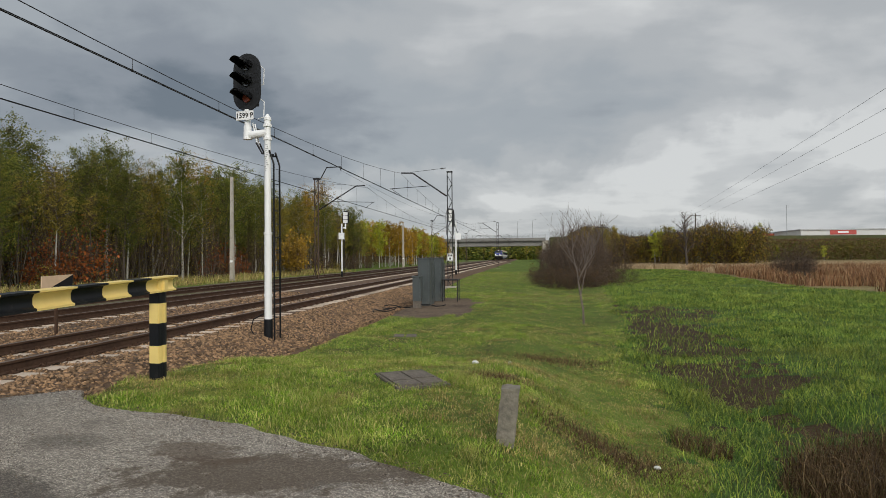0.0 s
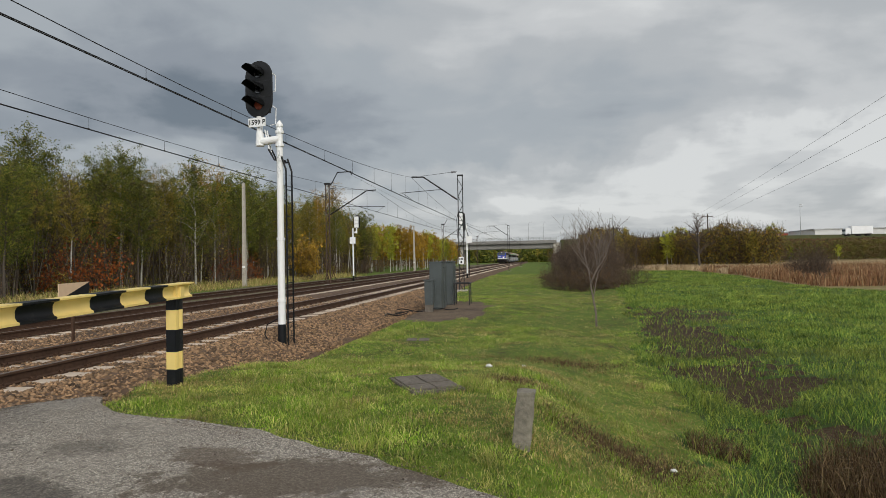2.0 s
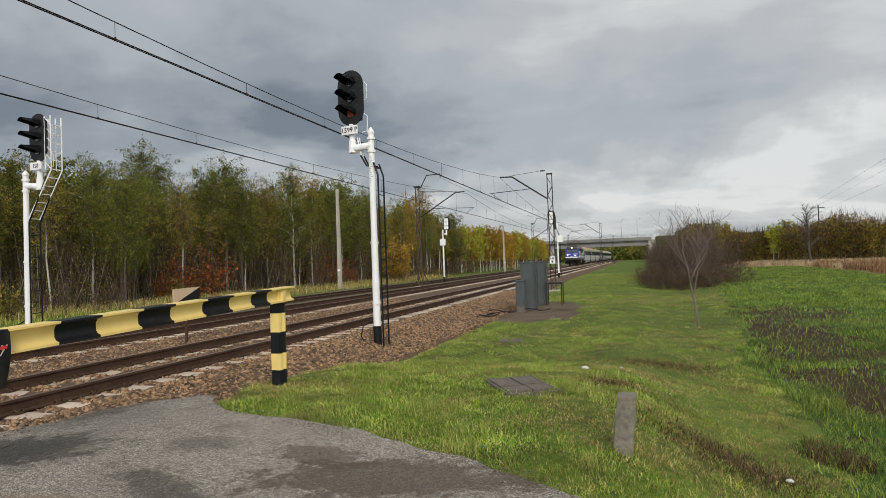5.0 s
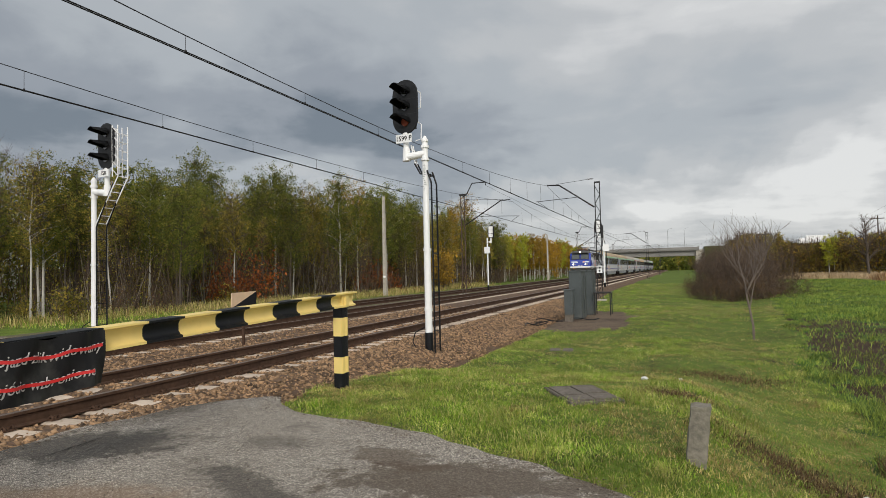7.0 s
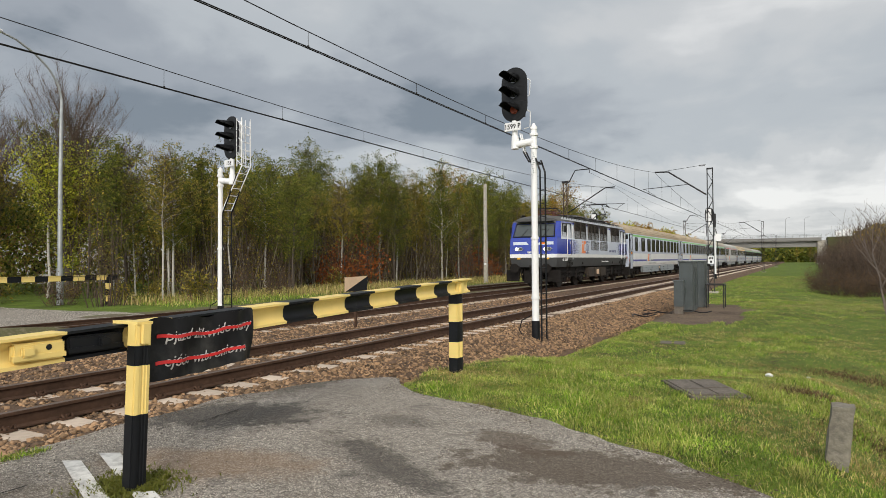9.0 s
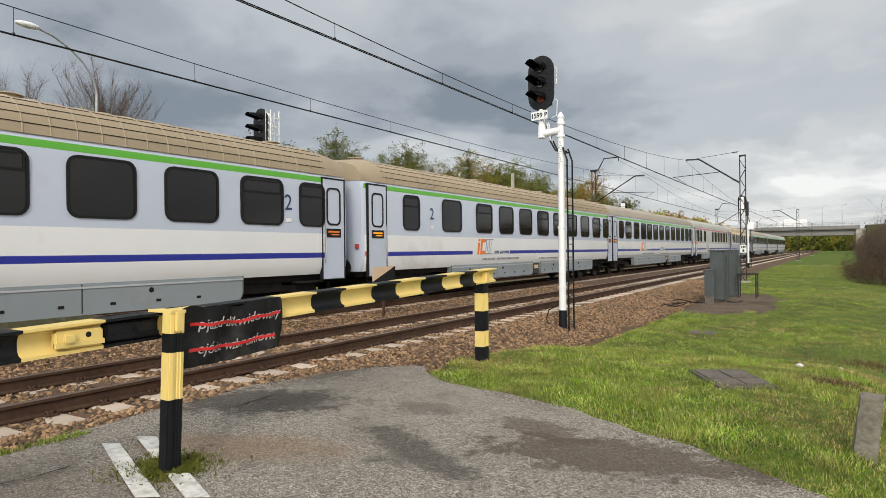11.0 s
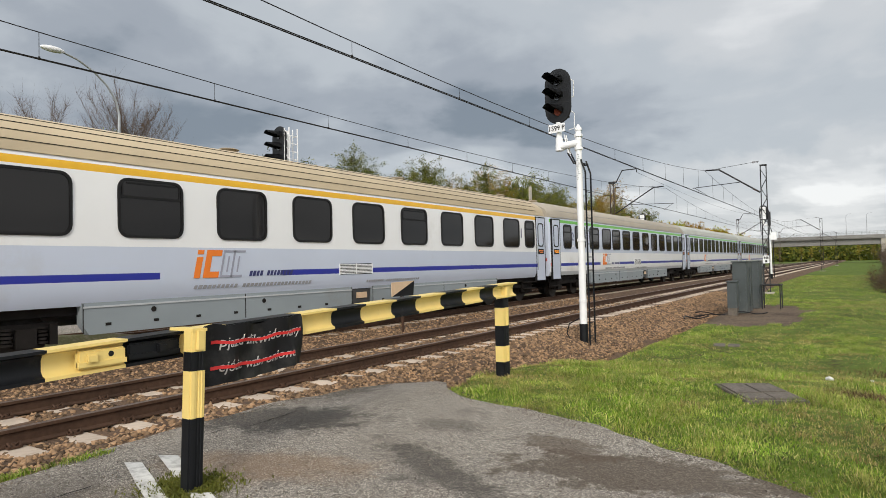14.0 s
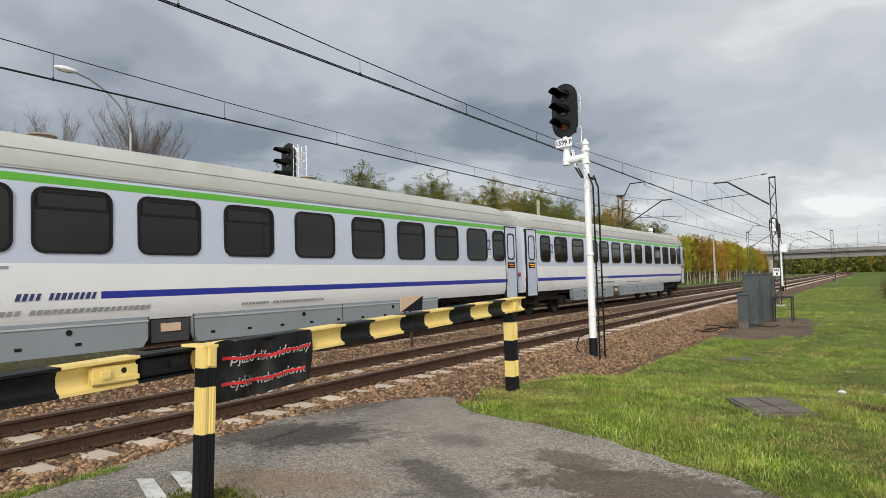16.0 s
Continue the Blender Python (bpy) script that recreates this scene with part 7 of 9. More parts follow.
# ---- verge things ----
def marker_stone():
    t = thing("marker_stone", (7.86, 3.75, ground_z(7.86, 3.75) - .05), "short rough concrete marker stone leaning in the grass", "stone post")
    bm = bmesh.new()
    box(bm, 0, 0, .24, .145, .16, .50)
    bmesh.ops.subdivide_edges(bm, edges=bm.edges[:], cuts=6, use_grid_fill=True)
    for v in bm.verts:
        v.co.x += .11 * v.co.z
        k = 1 + .08 * (v.co.z - .2)
        d = Vector((noise.noise(v.co * 14), noise.noise(v.co * 14 + Vector((5, 0, 0))), noise.noise(v.co * 14 + Vector((0, 7, 0)))))
        v.co += d * .011
    part("stone", bm, mat("lichen_concrete", (0.20, 0.18, 0.145), 0.95, vary=0.4, scale=30, bump=0.6, dirt=(0.10, 0.095, 0.07), dirt_amount=0.5), t)


def well_cover():
    """Cracked square concrete lid with an edge frame."""
    t = thing("well_cover", (6.67, 6.13, ground_z(6.67, 6.13) - .01), "weathered square concrete well cover cracked across", "well cover", turn=28)
    t.scale = (.54, .90, .7)
    lid = mat("weathered_lid", (0.135, 0.115, 0.095), 0.9, vary=0.35, scale=18, bump=0.6, dirt=(0.075, 0.06, 0.042), dirt_amount=0.6)
    for x, y, w, h in ((-.255, .2, .49, .57), (.255, .22, .49, .53), (-.24, -.26, .52, .33), (.262, -.25, .47, .36)):
        bm = bmesh.new()
        box(bm, x, y, .03 + .008 * x, w, h, .08)
        bmesh.ops.bevel(bm, geom=bm.edges[:], offset=.012, segments=2, affect="EDGES")
        part("lid_piece", bm, lid, t)
    for x, y, w, h in ((-.55, 0, .07, 1.16), (.55, 0, .07, 1.16), (0, -.53, 1.03, .07), (0, .55, 1.03, .07)):
        bm = bmesh.new()
        box(bm, x, y, .015, w, h, .09)
        bmesh.ops.bevel(bm, geom=bm.edges[:], offset=.012, segments=2, affect="EDGES")
        part("rim", bm, lid, t)


def small_cover():
    t = thing("cable_cover", (4.9, 14.9, ground_z(4.9, 14.9)), "small sunken concrete cable cover in the grass", "cable cover", turn=8)
    for x in (-.16, .16):
        bm = bmesh.new()
        box(bm, x, 0, -.01, .26, .5, .07)
        bmesh.ops.bevel(bm, geom=bm.edges[:], offset=.01, segments=2, affect="EDGES")
        part("lid_piece", bm, mat("weathered_lid", (0.135, 0.115, 0.095)), t)


def litter(x, y, s, turn, m, label):
    bm = bmesh.new()
    bmesh.ops.create_icosphere(bm, subdivisions=2, radius=s)
    for v in bm.verts:
        v.co.z *= .45
        v.co += Vector((noise.noise(v.co * 20), noise.noise(v.co * 22 + Vector((3, 1, 0))), noise.noise(v.co * 19 + Vector((0, 0, 4))))) * s * .55
    ob = part("litter", bm, m, None)
    ob.matrix_basis = pose(x, y, ground_z(x, y) + .03, 0, 0, turn)
    tagged(ob, label, "litter", "litter")


marker_stone()
well_cover()
small_cover()
PALE = mat("pale_litter", (0.6, 0.6, 0.58), 0.5, vary=0.15, scale=20)
litter(7.27, 8.05, .05, 20, PALE, "crumpled white paper litter in the grass")
litter(7.75, 9.1, .035, 70, PALE, "small pale scrap of litter in the grass")
litter(9.3, 5.2, .03, 10, PALE, "pale scrap of litter near the ditch")


def dead_tuft(x, y, n, h, spread, label, seed):
    rng = np.random.default_rng(seed)
    p = np.stack([x + rng.normal(0, spread, n), y + rng.normal(0, spread * .7, n)], 1)
    p = fit_ground(p)
    soup("dead_grass_tuft", blades(p, rng.uniform(.3, 1, n) * h, rng.uniform(.004, .009, n), rng.uniform(.3, 1.3, n), rng), BLADE, STRAW, label, "dry grass", kind="")


dead_tuft(8.85, 5.15, 4200, .085, .40, "flattened brown cut grass heap", 31)
dead_tuft(9.45, 3.85, 2000, .17, .17, "brown withered grass clump beside the ditch", 32)
dead_tuft(8.6, 11.5, 3200, .08, .6, "patch of yellow cut grass", 33)
dead_tuft(7.6, 6.5, 900, .10, .24, "small brown patch of dead grass", 34)


# ---- relay cabinets ----
def cabinet(at, w, d, h, legs, label, doors):
    t = thing("relay_cabinet", at, label, "cabinet", "relay cabinets")
    bm = bmesh.new()
    box(bm, 0, 0, legs + (h - legs) / 2, w, d, h - legs)
    bmesh.ops.bevel(bm, geom=bm.edges[:], offset=.012, segments=2, affect="EDGES")
    part("body", bm, GREY_PAINT, t)
    bm = bmesh.new()
    box(bm, 0, 0, h + .02, w + .08, d + .08, .05)
    bmesh.ops.bevel(bm, geom=bm.edges[:], offset=.012, segments=2, affect="EDGES")
    part("roof", bm, GREY_PAINT, t)
    bm = bmesh.new()
    box(bm, 0, 0, legs / 2 - .1, w * .92, d * .92, legs + .2)
    part("plinth", bm, mat("weathered_lid", (0.135, 0.115, 0.095)) if legs > .15 else DARK_STEEL, t)
    dw = d / doors
    for i in range(doors):
        y = -d / 2 + dw * (i + .5)
        bm = bmesh.new()
        box(bm, w / 2 + .008, y, legs + (h - legs) / 2, .018, dw - .03, h - legs - .1)
        bmesh.ops.bevel(bm, geom=bm.edges[:], offset=.006, segments=1, affect="EDGES")
        dr = part("door", bm, GREY_PAINT, t)
        bm = bmesh.new()
        tube(bm, (w / 2 + .05, y + dw * .3, legs + .25), (w / 2 + .05, y + dw * .3, h - .2), .018, seg=6)
        for z in (legs + .25, h * .55, h - .2):
            box(bm, w / 2 + .03, y + dw * .3, z, .05, .03, .03)
        part("lock_bar", bm, GREY_PAINT, dr)
    bm = bmesh.new()
    box(bm, 0, -d / 2 - .006, legs + (h - legs) / 2, w - .08, .014, h - legs - .12)
    part("end_panel", bm, GREY_PAINT, t)


gzc = -.56
cabinet((3.90, 24.6, gzc), .48, 1.20, 1.90, .04, "tall dark grey relay cabinet with locking bars", 2)
cabinet((4.0, 27.1, gzc), .46, 1.0, 1.90, .04, "tall dark grey relay cabinet standing behind another", 2)
cabinet((3.76, 23.35, gzc), .32, .40, 1.2, .28, "small grey cable cabinet on a concrete foot", 1)


def rail_stand():
    t = thing("steel_stand", (4.68, 26.6, gzc), "open rusty steel pipe stand beside the cabinets", "stand")
    for x in (-.32, .32):
        for y in (-.35, .35):
            bm = bmesh.new()
            tube(bm, (x, y, -.05), (x, y, .98), .022, seg=8)
            part("leg", bm, DARK_STEEL, t)
    bm = bmesh.new()
    for y in (-.35, .35):
        tube(bm, (-.36, y, .98), (.36, y, .98), .028, seg=8)
    for x in (-.32, .32):
        tube(bm, (x, -.38, .98), (x, .38, .98), .028, seg=8)
    tube(bm, (.32, -.35, .55), (.32, .35, .7), .015, seg=6)
    part("top_frame", bm, DARK_STEEL, t)


rail_stand()


def loose_cable():
    rng = random.Random(2)
    for k in range(5):
        x, y = 3.0 + rng.uniform(0, .7), 21.5 + rng.uniform(0, 2)
        pts = []
        a = rng.uniform(0, 6)
        for i in range(7):
            pts.append((x, y, -.52 + .06 * math.sin(i + k) + .05))
            a += rng.uniform(-.8, .8)
            x += .22 * math.cos(a)
            y += .30 * math.sin(a)
        bm = bmesh.new()
        chain(bm, pts, .02, 5)
        tagged(part("cable", bm, BLACK), "loose black cable lying by the cabinets", "cable", "loose cables")


loose_cable()

# ---- trees ----
BIRCH = mat("birch_bark", (0.42, 0.40, 0.36), 0.85, vary=0.2, scale=2.5, dirt=(0.05, 0.045, 0.04), dirt_amount=0.5)
BARK = mat("dark_bark", (0.075, 0.06, 0.048), 0.95, vary=0.3, scale=6)
TWIG = leaf_material("bare_twig", [(0.045, 0.032, 0.024), (0.08, 0.056, 0.040), (0.115, 0.084, 0.060), (0.065, 0.042, 0.031)], 0.0, 0.9)
PALE_TWIG = leaf_material("pale_twig", [(0.15, 0.125, 0.095), (0.24, 0.205, 0.155), (0.19, 0.155, 0.115)], 0.0, 0.9)
LEAF_GREEN = leaf_material("leaf_green", [(0.034, 0.0508, 0.0105), (0.097, 0.124, 0.0198), (0.17, 0.188, 0.0302), (0.307, 0.277, 0.0489)], 0.34, clump=0.9, amount=0.45)
LEAF_OLIVE = leaf_material("leaf_olive", [(0.0685, 0.0711, 0.0139), (0.187, 0.172, 0.0277), (0.311, 0.255, 0.0429), (0.448, 0.32, 0.0504)], 0.34, clump=0.9, amount=0.45)
LEAF_YELLOW = leaf_material("leaf_yellow", [(0.22, 0.143, 0.0198), (0.374, 0.22, 0.022), (0.484, 0.286, 0.0275), (0.264, 0.187, 0.0385)], clump=0.9, amount=0.45)
LEAF_ORANGE = leaf_material("leaf_orange", [(0.18, 0.045, 0.014), (0.34, 0.10, 0.02), (0.27, 0.08, 0.02), (0.14, 0.05, 0.02)])
LEAF_BROWN = leaf_material("leaf_brown", [(0.11, 0.065, 0.03), (0.18, 0.105, 0.045), (0.09, 0.06, 0.03)])
LEAF_LIME = leaf_material("leaf_lime", [(0.149, 0.196, 0.023), (0.345, 0.38, 0.0345), (0.529, 0.483, 0.0517), (0.253, 0.31, 0.0345)], 0.4, clump=0.9, amount=0.45)


def leaf_quads(c, s, rng):
    """Leaf-sized quads with free tilt round the given centres."""
    n = len(c)
    a = rng.normal(size=(n, 3))
    a /= np.linalg.norm(a, axis=1)[:, None]
    b = np.cross(a, rng.normal(size=(n, 3)))
    b /= np.linalg.norm(b, axis=1)[:, None]
    a, b = a * s[:, None], b * s[:, None] * .7
    return np.stack([c - a, c - b * .8, c + a, c + b * .8], 1)


def twig_strips(p, q, w, rng):
    """Thin three-sided twigs from p to q."""
    d = q - p
    a = np.cross(d, rng.normal(size=d.shape))
    a /= np.linalg.norm(a, axis=1)[:, None] + 1e-9
    b = np.cross(d, a)
    b /= np.linalg.norm(b, axis=1)[:, None] + 1e-9
    a, b = a * w[:, None], b * w[:, None]
    return np.stack([p + a, p - a * .5 + b * .87, p - a * .5 - b * .87, q], 1)


TWIG_FACES = [(0, 1, 3), (1, 2, 3), (2, 0, 3)]


def make_tree(label, h, radius, base, n_leaf, leaf_s, leaf_m, trunk_m, seed, limbs=16, trunk_r=.10, bare=.25, droop=0.0, twigs=300, shape=1.0, twig_m=None, leaf_top=1.0):
    rng = np.random.default_rng(seed)
    rnd = random.Random(seed)
    t = thing("tree", (0, 0, 0), label, "tree", "trees of the wood")
    bm = bmesh.new()
    n = 7
    bend = [(0, 0)]
    for i in range(n):
        bend.append((bend[-1][0] + rnd.uniform(-.09, .09) * h / 9, bend[-1][1] + rnd.uniform(-.09, .09) * h / 9))
    spine = [Vector((bx, by, h * .93 * i / n)) for i, (bx, by) in enumerate(bend)]

    def on(f):
        k = min(int(f * n), n - 1)
        return spine[k].lerp(spine[k + 1], f * n - k)

    for i in range(n):
        tube(bm, spine[i] - Vector((0, 0, .15 if i == 0 else 0)), spine[i + 1], trunk_r * (1 - i / n) ** .8 + .008, trunk_r * (1 - (i + 1) / n) ** .8 + .006, 7, False)
    starts, ends = [], []
    for k in range(limbs):
        f = base + (1 - base) * (k + rnd.random()) / limbs
        a = rnd.uniform(0, 2 * math.pi)
        g = (f - base) / (1 - base)
        if shape == 1.0:
            ln = radius * (.30 + .70 * math.sin(math.pi * min(1, .16 + .74 * g))) * rnd.uniform(.6, 1.1)
        else:
            ln = radius * (1 - g) ** (.6 * shape) * rnd.uniform(.6, 1.1) + .25
        p = on(f)
        wide = 1.0 if leaf_top == 1 else .78
        q = p + Vector((math.cos(a) * ln * wide, math.sin(a) * ln * wide, ln * (rnd.uniform(.35, .9) if leaf_top == 1 else rnd.uniform(.9, 1.7)) - droop * ln))
        m = p.lerp(q, .5) + Vector((rnd.uniform(-.1, .1), rnd.uniform(-.1, .1), .08 * ln))
        r = trunk_r * (.33 if leaf_top == 1 else .11) * (1 - g * .7)
        tube(bm, p, m, r, r * .6, 5, False)
        tube(bm, m, q, r * .6, .006, 4, False)
        starts.append((p, m, q, ln))
    part("trunk", bm, trunk_m, t)
    ptsL, tw0, tw1 = [], [], []
    wsum = sum(s[3] for s in starts)
    for p, m, q, ln in starts:
        c = max(4, int(n_leaf * ln / wsum))
        f = rng.beta(2.0, 1.2, c)
        P, M, Q = (np.array(v) for v in (p, m, q))
        pos = np.where((f < .5)[:, None], P + (M - P) * (f * 2)[:, None], M + (Q - M) * ((f - .5) * 2)[:, None])
        sprays = rng.normal(0, .20 + .20 * ln / max(radius, .5), (c, 3)) * (.5 + .7 * f)[:, None] * np.array([1, 1, 1.25])
        lead = rng.integers(0, c, c) // 22 * 22
        ptsL.append((pos + sprays)[lead] + rng.normal(0, .13, (c, 3)) * np.array([1, 1, .8]) if leaf_top == 1 else pos + sprays)
        c2 = max(3, int(twigs * ln / wsum))
        f2 = rng.random(c2)
        b0 = P + (Q - P) * f2[:, None]
        tw0.append(b0)
        up = .28 if leaf_top == 1 else .75
        tw1.append(b0 + rng.normal(0, .32, (c2, 3)) * (1 + up * .4) * np.array([1, 1, .7]) + np.array([0, 0, up]))
    if n_leaf:
        k = n_leaf // 6
        f = rng.uniform(base, 1.0, k)
        sp = np.array([tuple(on(min(q, .999))) for q in f])
        ptsL.append(sp + rng.normal(0, 1, (k, 3)) * np.array([.28, .28, .3]) * (1.3 - f)[:, None] + np.array([0, 0, .15]))
        c = np.concatenate(ptsL)
        if leaf_top < 1:
            c = c[c[:, 2] < h * leaf_top * rng.uniform(.75, 1.05, len(c))]
        o = new("crown", soup("crown", leaf_quads(c, leaf_s * rng.uniform(.6, 1.25, len(c)), rng), [(0, 1, 2, 3)], leaf_m, "", ""))
        o.parent = t
    if twigs:
        a, b = np.concatenate(tw0), np.concatenate(tw1)
        o = new("twig_spray", soup("twig_spray", twig_strips(a, b, np.full(len(a), .009 if leaf_top == 1 else .007), rng), TWIG_FACES, twig_m or TWIG, "", ""))
        o.parent = t
        tagged(o, kind="stuff")
    return t


def make_shrub(label, h, r, stems, n_leaf, leaf_s, leaf_m, seed, twig_m=TWIG, group="shrubs at the wood's edge", fork=5, name="shrub"):
    rng = np.random.default_rng(seed)
    t = thing(name, (0, 0, 0), label, "shrub", group)
    a = rng.uniform(0, 2 * np.pi, stems)
    d = np.sqrt(rng.random(stems)) * r
    p0 = np.stack([np.cos(a) * d * .55, np.sin(a) * d * .55, np.zeros(stems) - .05], 1)
    top = np.stack([np.cos(a) * d * 1.1, np.sin(a) * d * 1.1, h * (1 - .45 * (d / r) ** 2) * rng.uniform(.6, 1.05, stems)], 1) + rng.normal(0, .12, (stems, 3))
    mid = (p0 + top) / 2 + np.stack([np.cos(a), np.sin(a), 0 * a], 1) * .12
    P, Q, W = [p0, mid], [mid, top], [np.full(stems, .022), np.full(stems, .014)]
    f = rng.uniform(.25, 1.0, (stems, fork))
    b0 = (p0[:, None] + (top - p0)[:, None] * f[..., None]).reshape(-1, 3)
    b1 = b0 + rng.normal(0, .30, b0.shape) * (h / 4 + .4) + np.array([0, 0, .22 * h / 3])
    P.append(b0)
    Q.append(b1)
    W.append(np.full(len(b0), .009))
    g = rng.uniform(.3, 1, (len(b0), 3))
    c0 = (b0[:, None] + (b1 - b0)[:, None] * g[..., None]).reshape(-1, 3)
    P.append(c0)
    Q.append(c0 + rng.normal(0, .17, c0.shape) + np.array([0, 0, .12]))
    W.append(np.full(len(c0), .006))
    P, Q, W = np.concatenate(P), np.concatenate(Q), np.concatenate(W)
    Q[:, 2] = np.maximum(Q[:, 2], .03)
    o = new("brushwood", soup("brushwood", twig_strips(P, Q, W, rng), TWIG_FACES, twig_m, "", ""))
    o.parent = t
    tagged(o, kind="stuff")
    if n_leaf:
        k = rng.integers(0, len(c0), n_leaf)
        c = c0[k] + rng.normal(0, .14, (n_leaf, 3))
        c[:, 2] = np.maximum(c[:, 2], .05)
        o = new("foliage", soup("foliage", leaf_quads(c, leaf_s * rng.uniform(.6, 1.2, n_leaf), rng), [(0, 1, 2, 3)], leaf_m, "", ""))
        o.parent = t
    return t


def put(proto, spots, seen):
    """First spot takes the tree itself, the others copies."""
    for x, y, s, r in spots:
        m = pose(x, y, ground_z(x, y) - .02, 0, 0, r) @ Matrix.Diagonal((s, s, s, 1))
        if proto in seen:
            copy_thing(proto, m)
        else:
            seen.add(proto)
            proto.matrix_basis = m


FRONT = [make_tree("slender green birch with a pale trunk at the wood's edge", 9.2, 1.5, .36, 8600, .052, LEAF_GREEN, BIRCH, 1, 34, .075),
         make_tree("slender olive birch with a pale trunk at the wood's edge", 8.8, 1.4, .38, 7800, .052, LEAF_OLIVE, BIRCH, 2, 32, .07),
         make_tree("green alder with a dark trunk at the wood's edge", 8.9, 1.7, .26, 9500, .054, LEAF_GREEN, BARK, 3, 36, .08),
         make_tree("young yellow birch turning in autumn", 8.8, 1.2, .34, 6200, .050, LEAF_YELLOW, BIRCH, 4, 30, .06),
         make_tree("thin half-bare olive birch in the wood", 8.8, 1.2, .45, 3600, .050, LEAF_OLIVE, BIRCH, 5, 26, .06, twigs=900),
         make_tree("dense green alder in the wood", 9.4, 1.8, .32, 9000, .054, LEAF_GREEN, BARK, 6, 36, .09),
         make_tree("bare slim trunk with a small leafy top", 8.2, .9, .62, 1800, .050, LEAF_OLIVE, BARK, 13, 18, .05, twigs=500)]
BACK = [make_tree("tall green tree deep in the wood", 10.2, 1.8, .35, 3200, .10, LEAF_GREEN, BARK, 7, 24, .10, twigs=150),
        make_tree("tall olive tree deep in the wood", 9.8, 1.7, .35, 3000, .10, LEAF_OLIVE, BARK, 8, 24, .10, twigs=150),
        make_tree("bare brown tree deep in the wood", 9.3, 1.5, .25, 350, .08, LEAF_BROWN, BARK, 9, 22, .09, twigs=1200)]
GOLD = [make_tree("golden birch with bare lower trunk", 8.8, 1.6, .30, 4200, .10, LEAF_YELLOW, BIRCH, 10, 24, .08, twigs=150),
        make_tree("yellow-olive birch with bare lower trunk", 8.2, 1.6, .30, 4000, .10, LEAF_LIME, BIRCH, 12, 24, .08, twigs=150)]


def plant_wood():
    rng = random.Random(21)
    seen = set()
    lots = {}
    y = 18.5
    while y < 100:
        for row in range(4):
            x = -18.2 - row * 2.6 - rng.uniform(-.9, .9) - (1.5 if y < 24 else 0)
            yy = y + rng.uniform(-1, 1)
            if row < 2:
                wts = [5, 5.5, 4, 1.2, 4, 3, 4]
                p = rng.choices(FRONT, wts)[0]
            else:
                p = rng.choices(FRONT + BACK, [2, 2, 2, .5, 1.5, 2, 2, 2, 2, 1.5])[0]
            grow = (.99 if row == 0 else 1.09) * (.88 + .12 * ease(20, 38, yy) + .07 * ease(40, 60, yy)) * (.9 if p in BACK else 1)
            lots.setdefault(p, []).append((x, yy, rng.uniform(.85, 1.07) * grow, rng.uniform(0, 360)))
        y += 1.75 if y < 60 else 2.5
    y = 101.0
    while y < 205:
        for row in range(2):
            p = rng.choices(GOLD, [3, 2])[0]
            lots.setdefault(p, []).append((-15.2 - row * 3.2 - rng.uniform(-1, 1) - 0.03 * (y - 100), y + rng.uniform(-1.5, 1.5), rng.uniform(.8, 1.08), rng.uniform(0, 360)))
        y += 3.6
    for p, s in lots.items():
        put(p, s, seen)
    return seen


SEEN = plant_wood()


def plant_shrubs():
    rng = random.Random(5)
    red = make_shrub("orange-red beech shrub in autumn leaf", 2.6, 1.2, 26, 1100, .075, LEAF_ORANGE, 41)
    brown = make_shrub("brown leafless brushwood at the wood's edge", 2.2, 1.3, 40, 350, .06, LEAF_BROWN, 42)
    dim = make_shrub("grey-brown saplings without leaves at the wood's edge", 4.6, 1.1, 16, 260, .05, LEAF_OLIVE, 45)
    green = make_shrub("green undergrowth at the wood's edge", 1.9, 1.2, 24, 900, .075, LEAF_OLIVE, 43)
    gold = make_shrub("bright golden shrub by the mast", 3.6, .9, 20, 1300, .09, LEAF_YELLOW, 44)
    put(red, [(-18.6, 31.2, 1.15, 0), (-18.9, 34.0, 1.3, 40), (-18.2, 50.5, 1.15, 80), (-18.0, 53, .95, 120)], SEEN)
    put(gold, [(-14.6, 58.5, 1.25, 0), (-15.2, 60.2, 1.1, 70), (-17, 66, .9, 30)], SEEN)
    spots = {brown: [], green: [], dim: []}
    y = 14.0
    while y < 100:
        for row in range(3):
            spots[rng.choice((brown, green, dim, dim))].append((-17.4 - row * 3.2 + rng.uniform(-.8, .8), y + rng.uniform(-1, 1), rng.uniform(.6, 1.25), rng.uniform(0, 360)))
        y += 2.6
    for p, s in spots.items():
        put(p, s, SEEN)
    put(copy_thing(gold, pose(0, 0, 0)), [(-14, 118, .6, 0)], SEEN)


plant_shrubs()


def big_trees():
    a = make_tree("broad old tree with bare top twigs and yellowing leaves", 11.2, 4.6, .14, 26000, .075, LEAF_LIME, BARK, 51, 80, .24, twigs=9000, shape=.5, leaf_top=.80)
    b = make_tree("broad tree behind the road, half bare", 10.4, 4.2, .18, 14000, .075, LEAF_OLIVE, BARK, 52, 70, .24, twigs=9000, shape=.5, leaf_top=.78)
    put(a, [(-25.5, 18.2, .88, 20)], SEEN)
    put(b, [(-30.5, 16.0, .9, 90), (-29.5, 23.5, .85, 200), (-38, 20, .9, 150), (-36, 13, .85, 10)], SEEN)


big_trees()


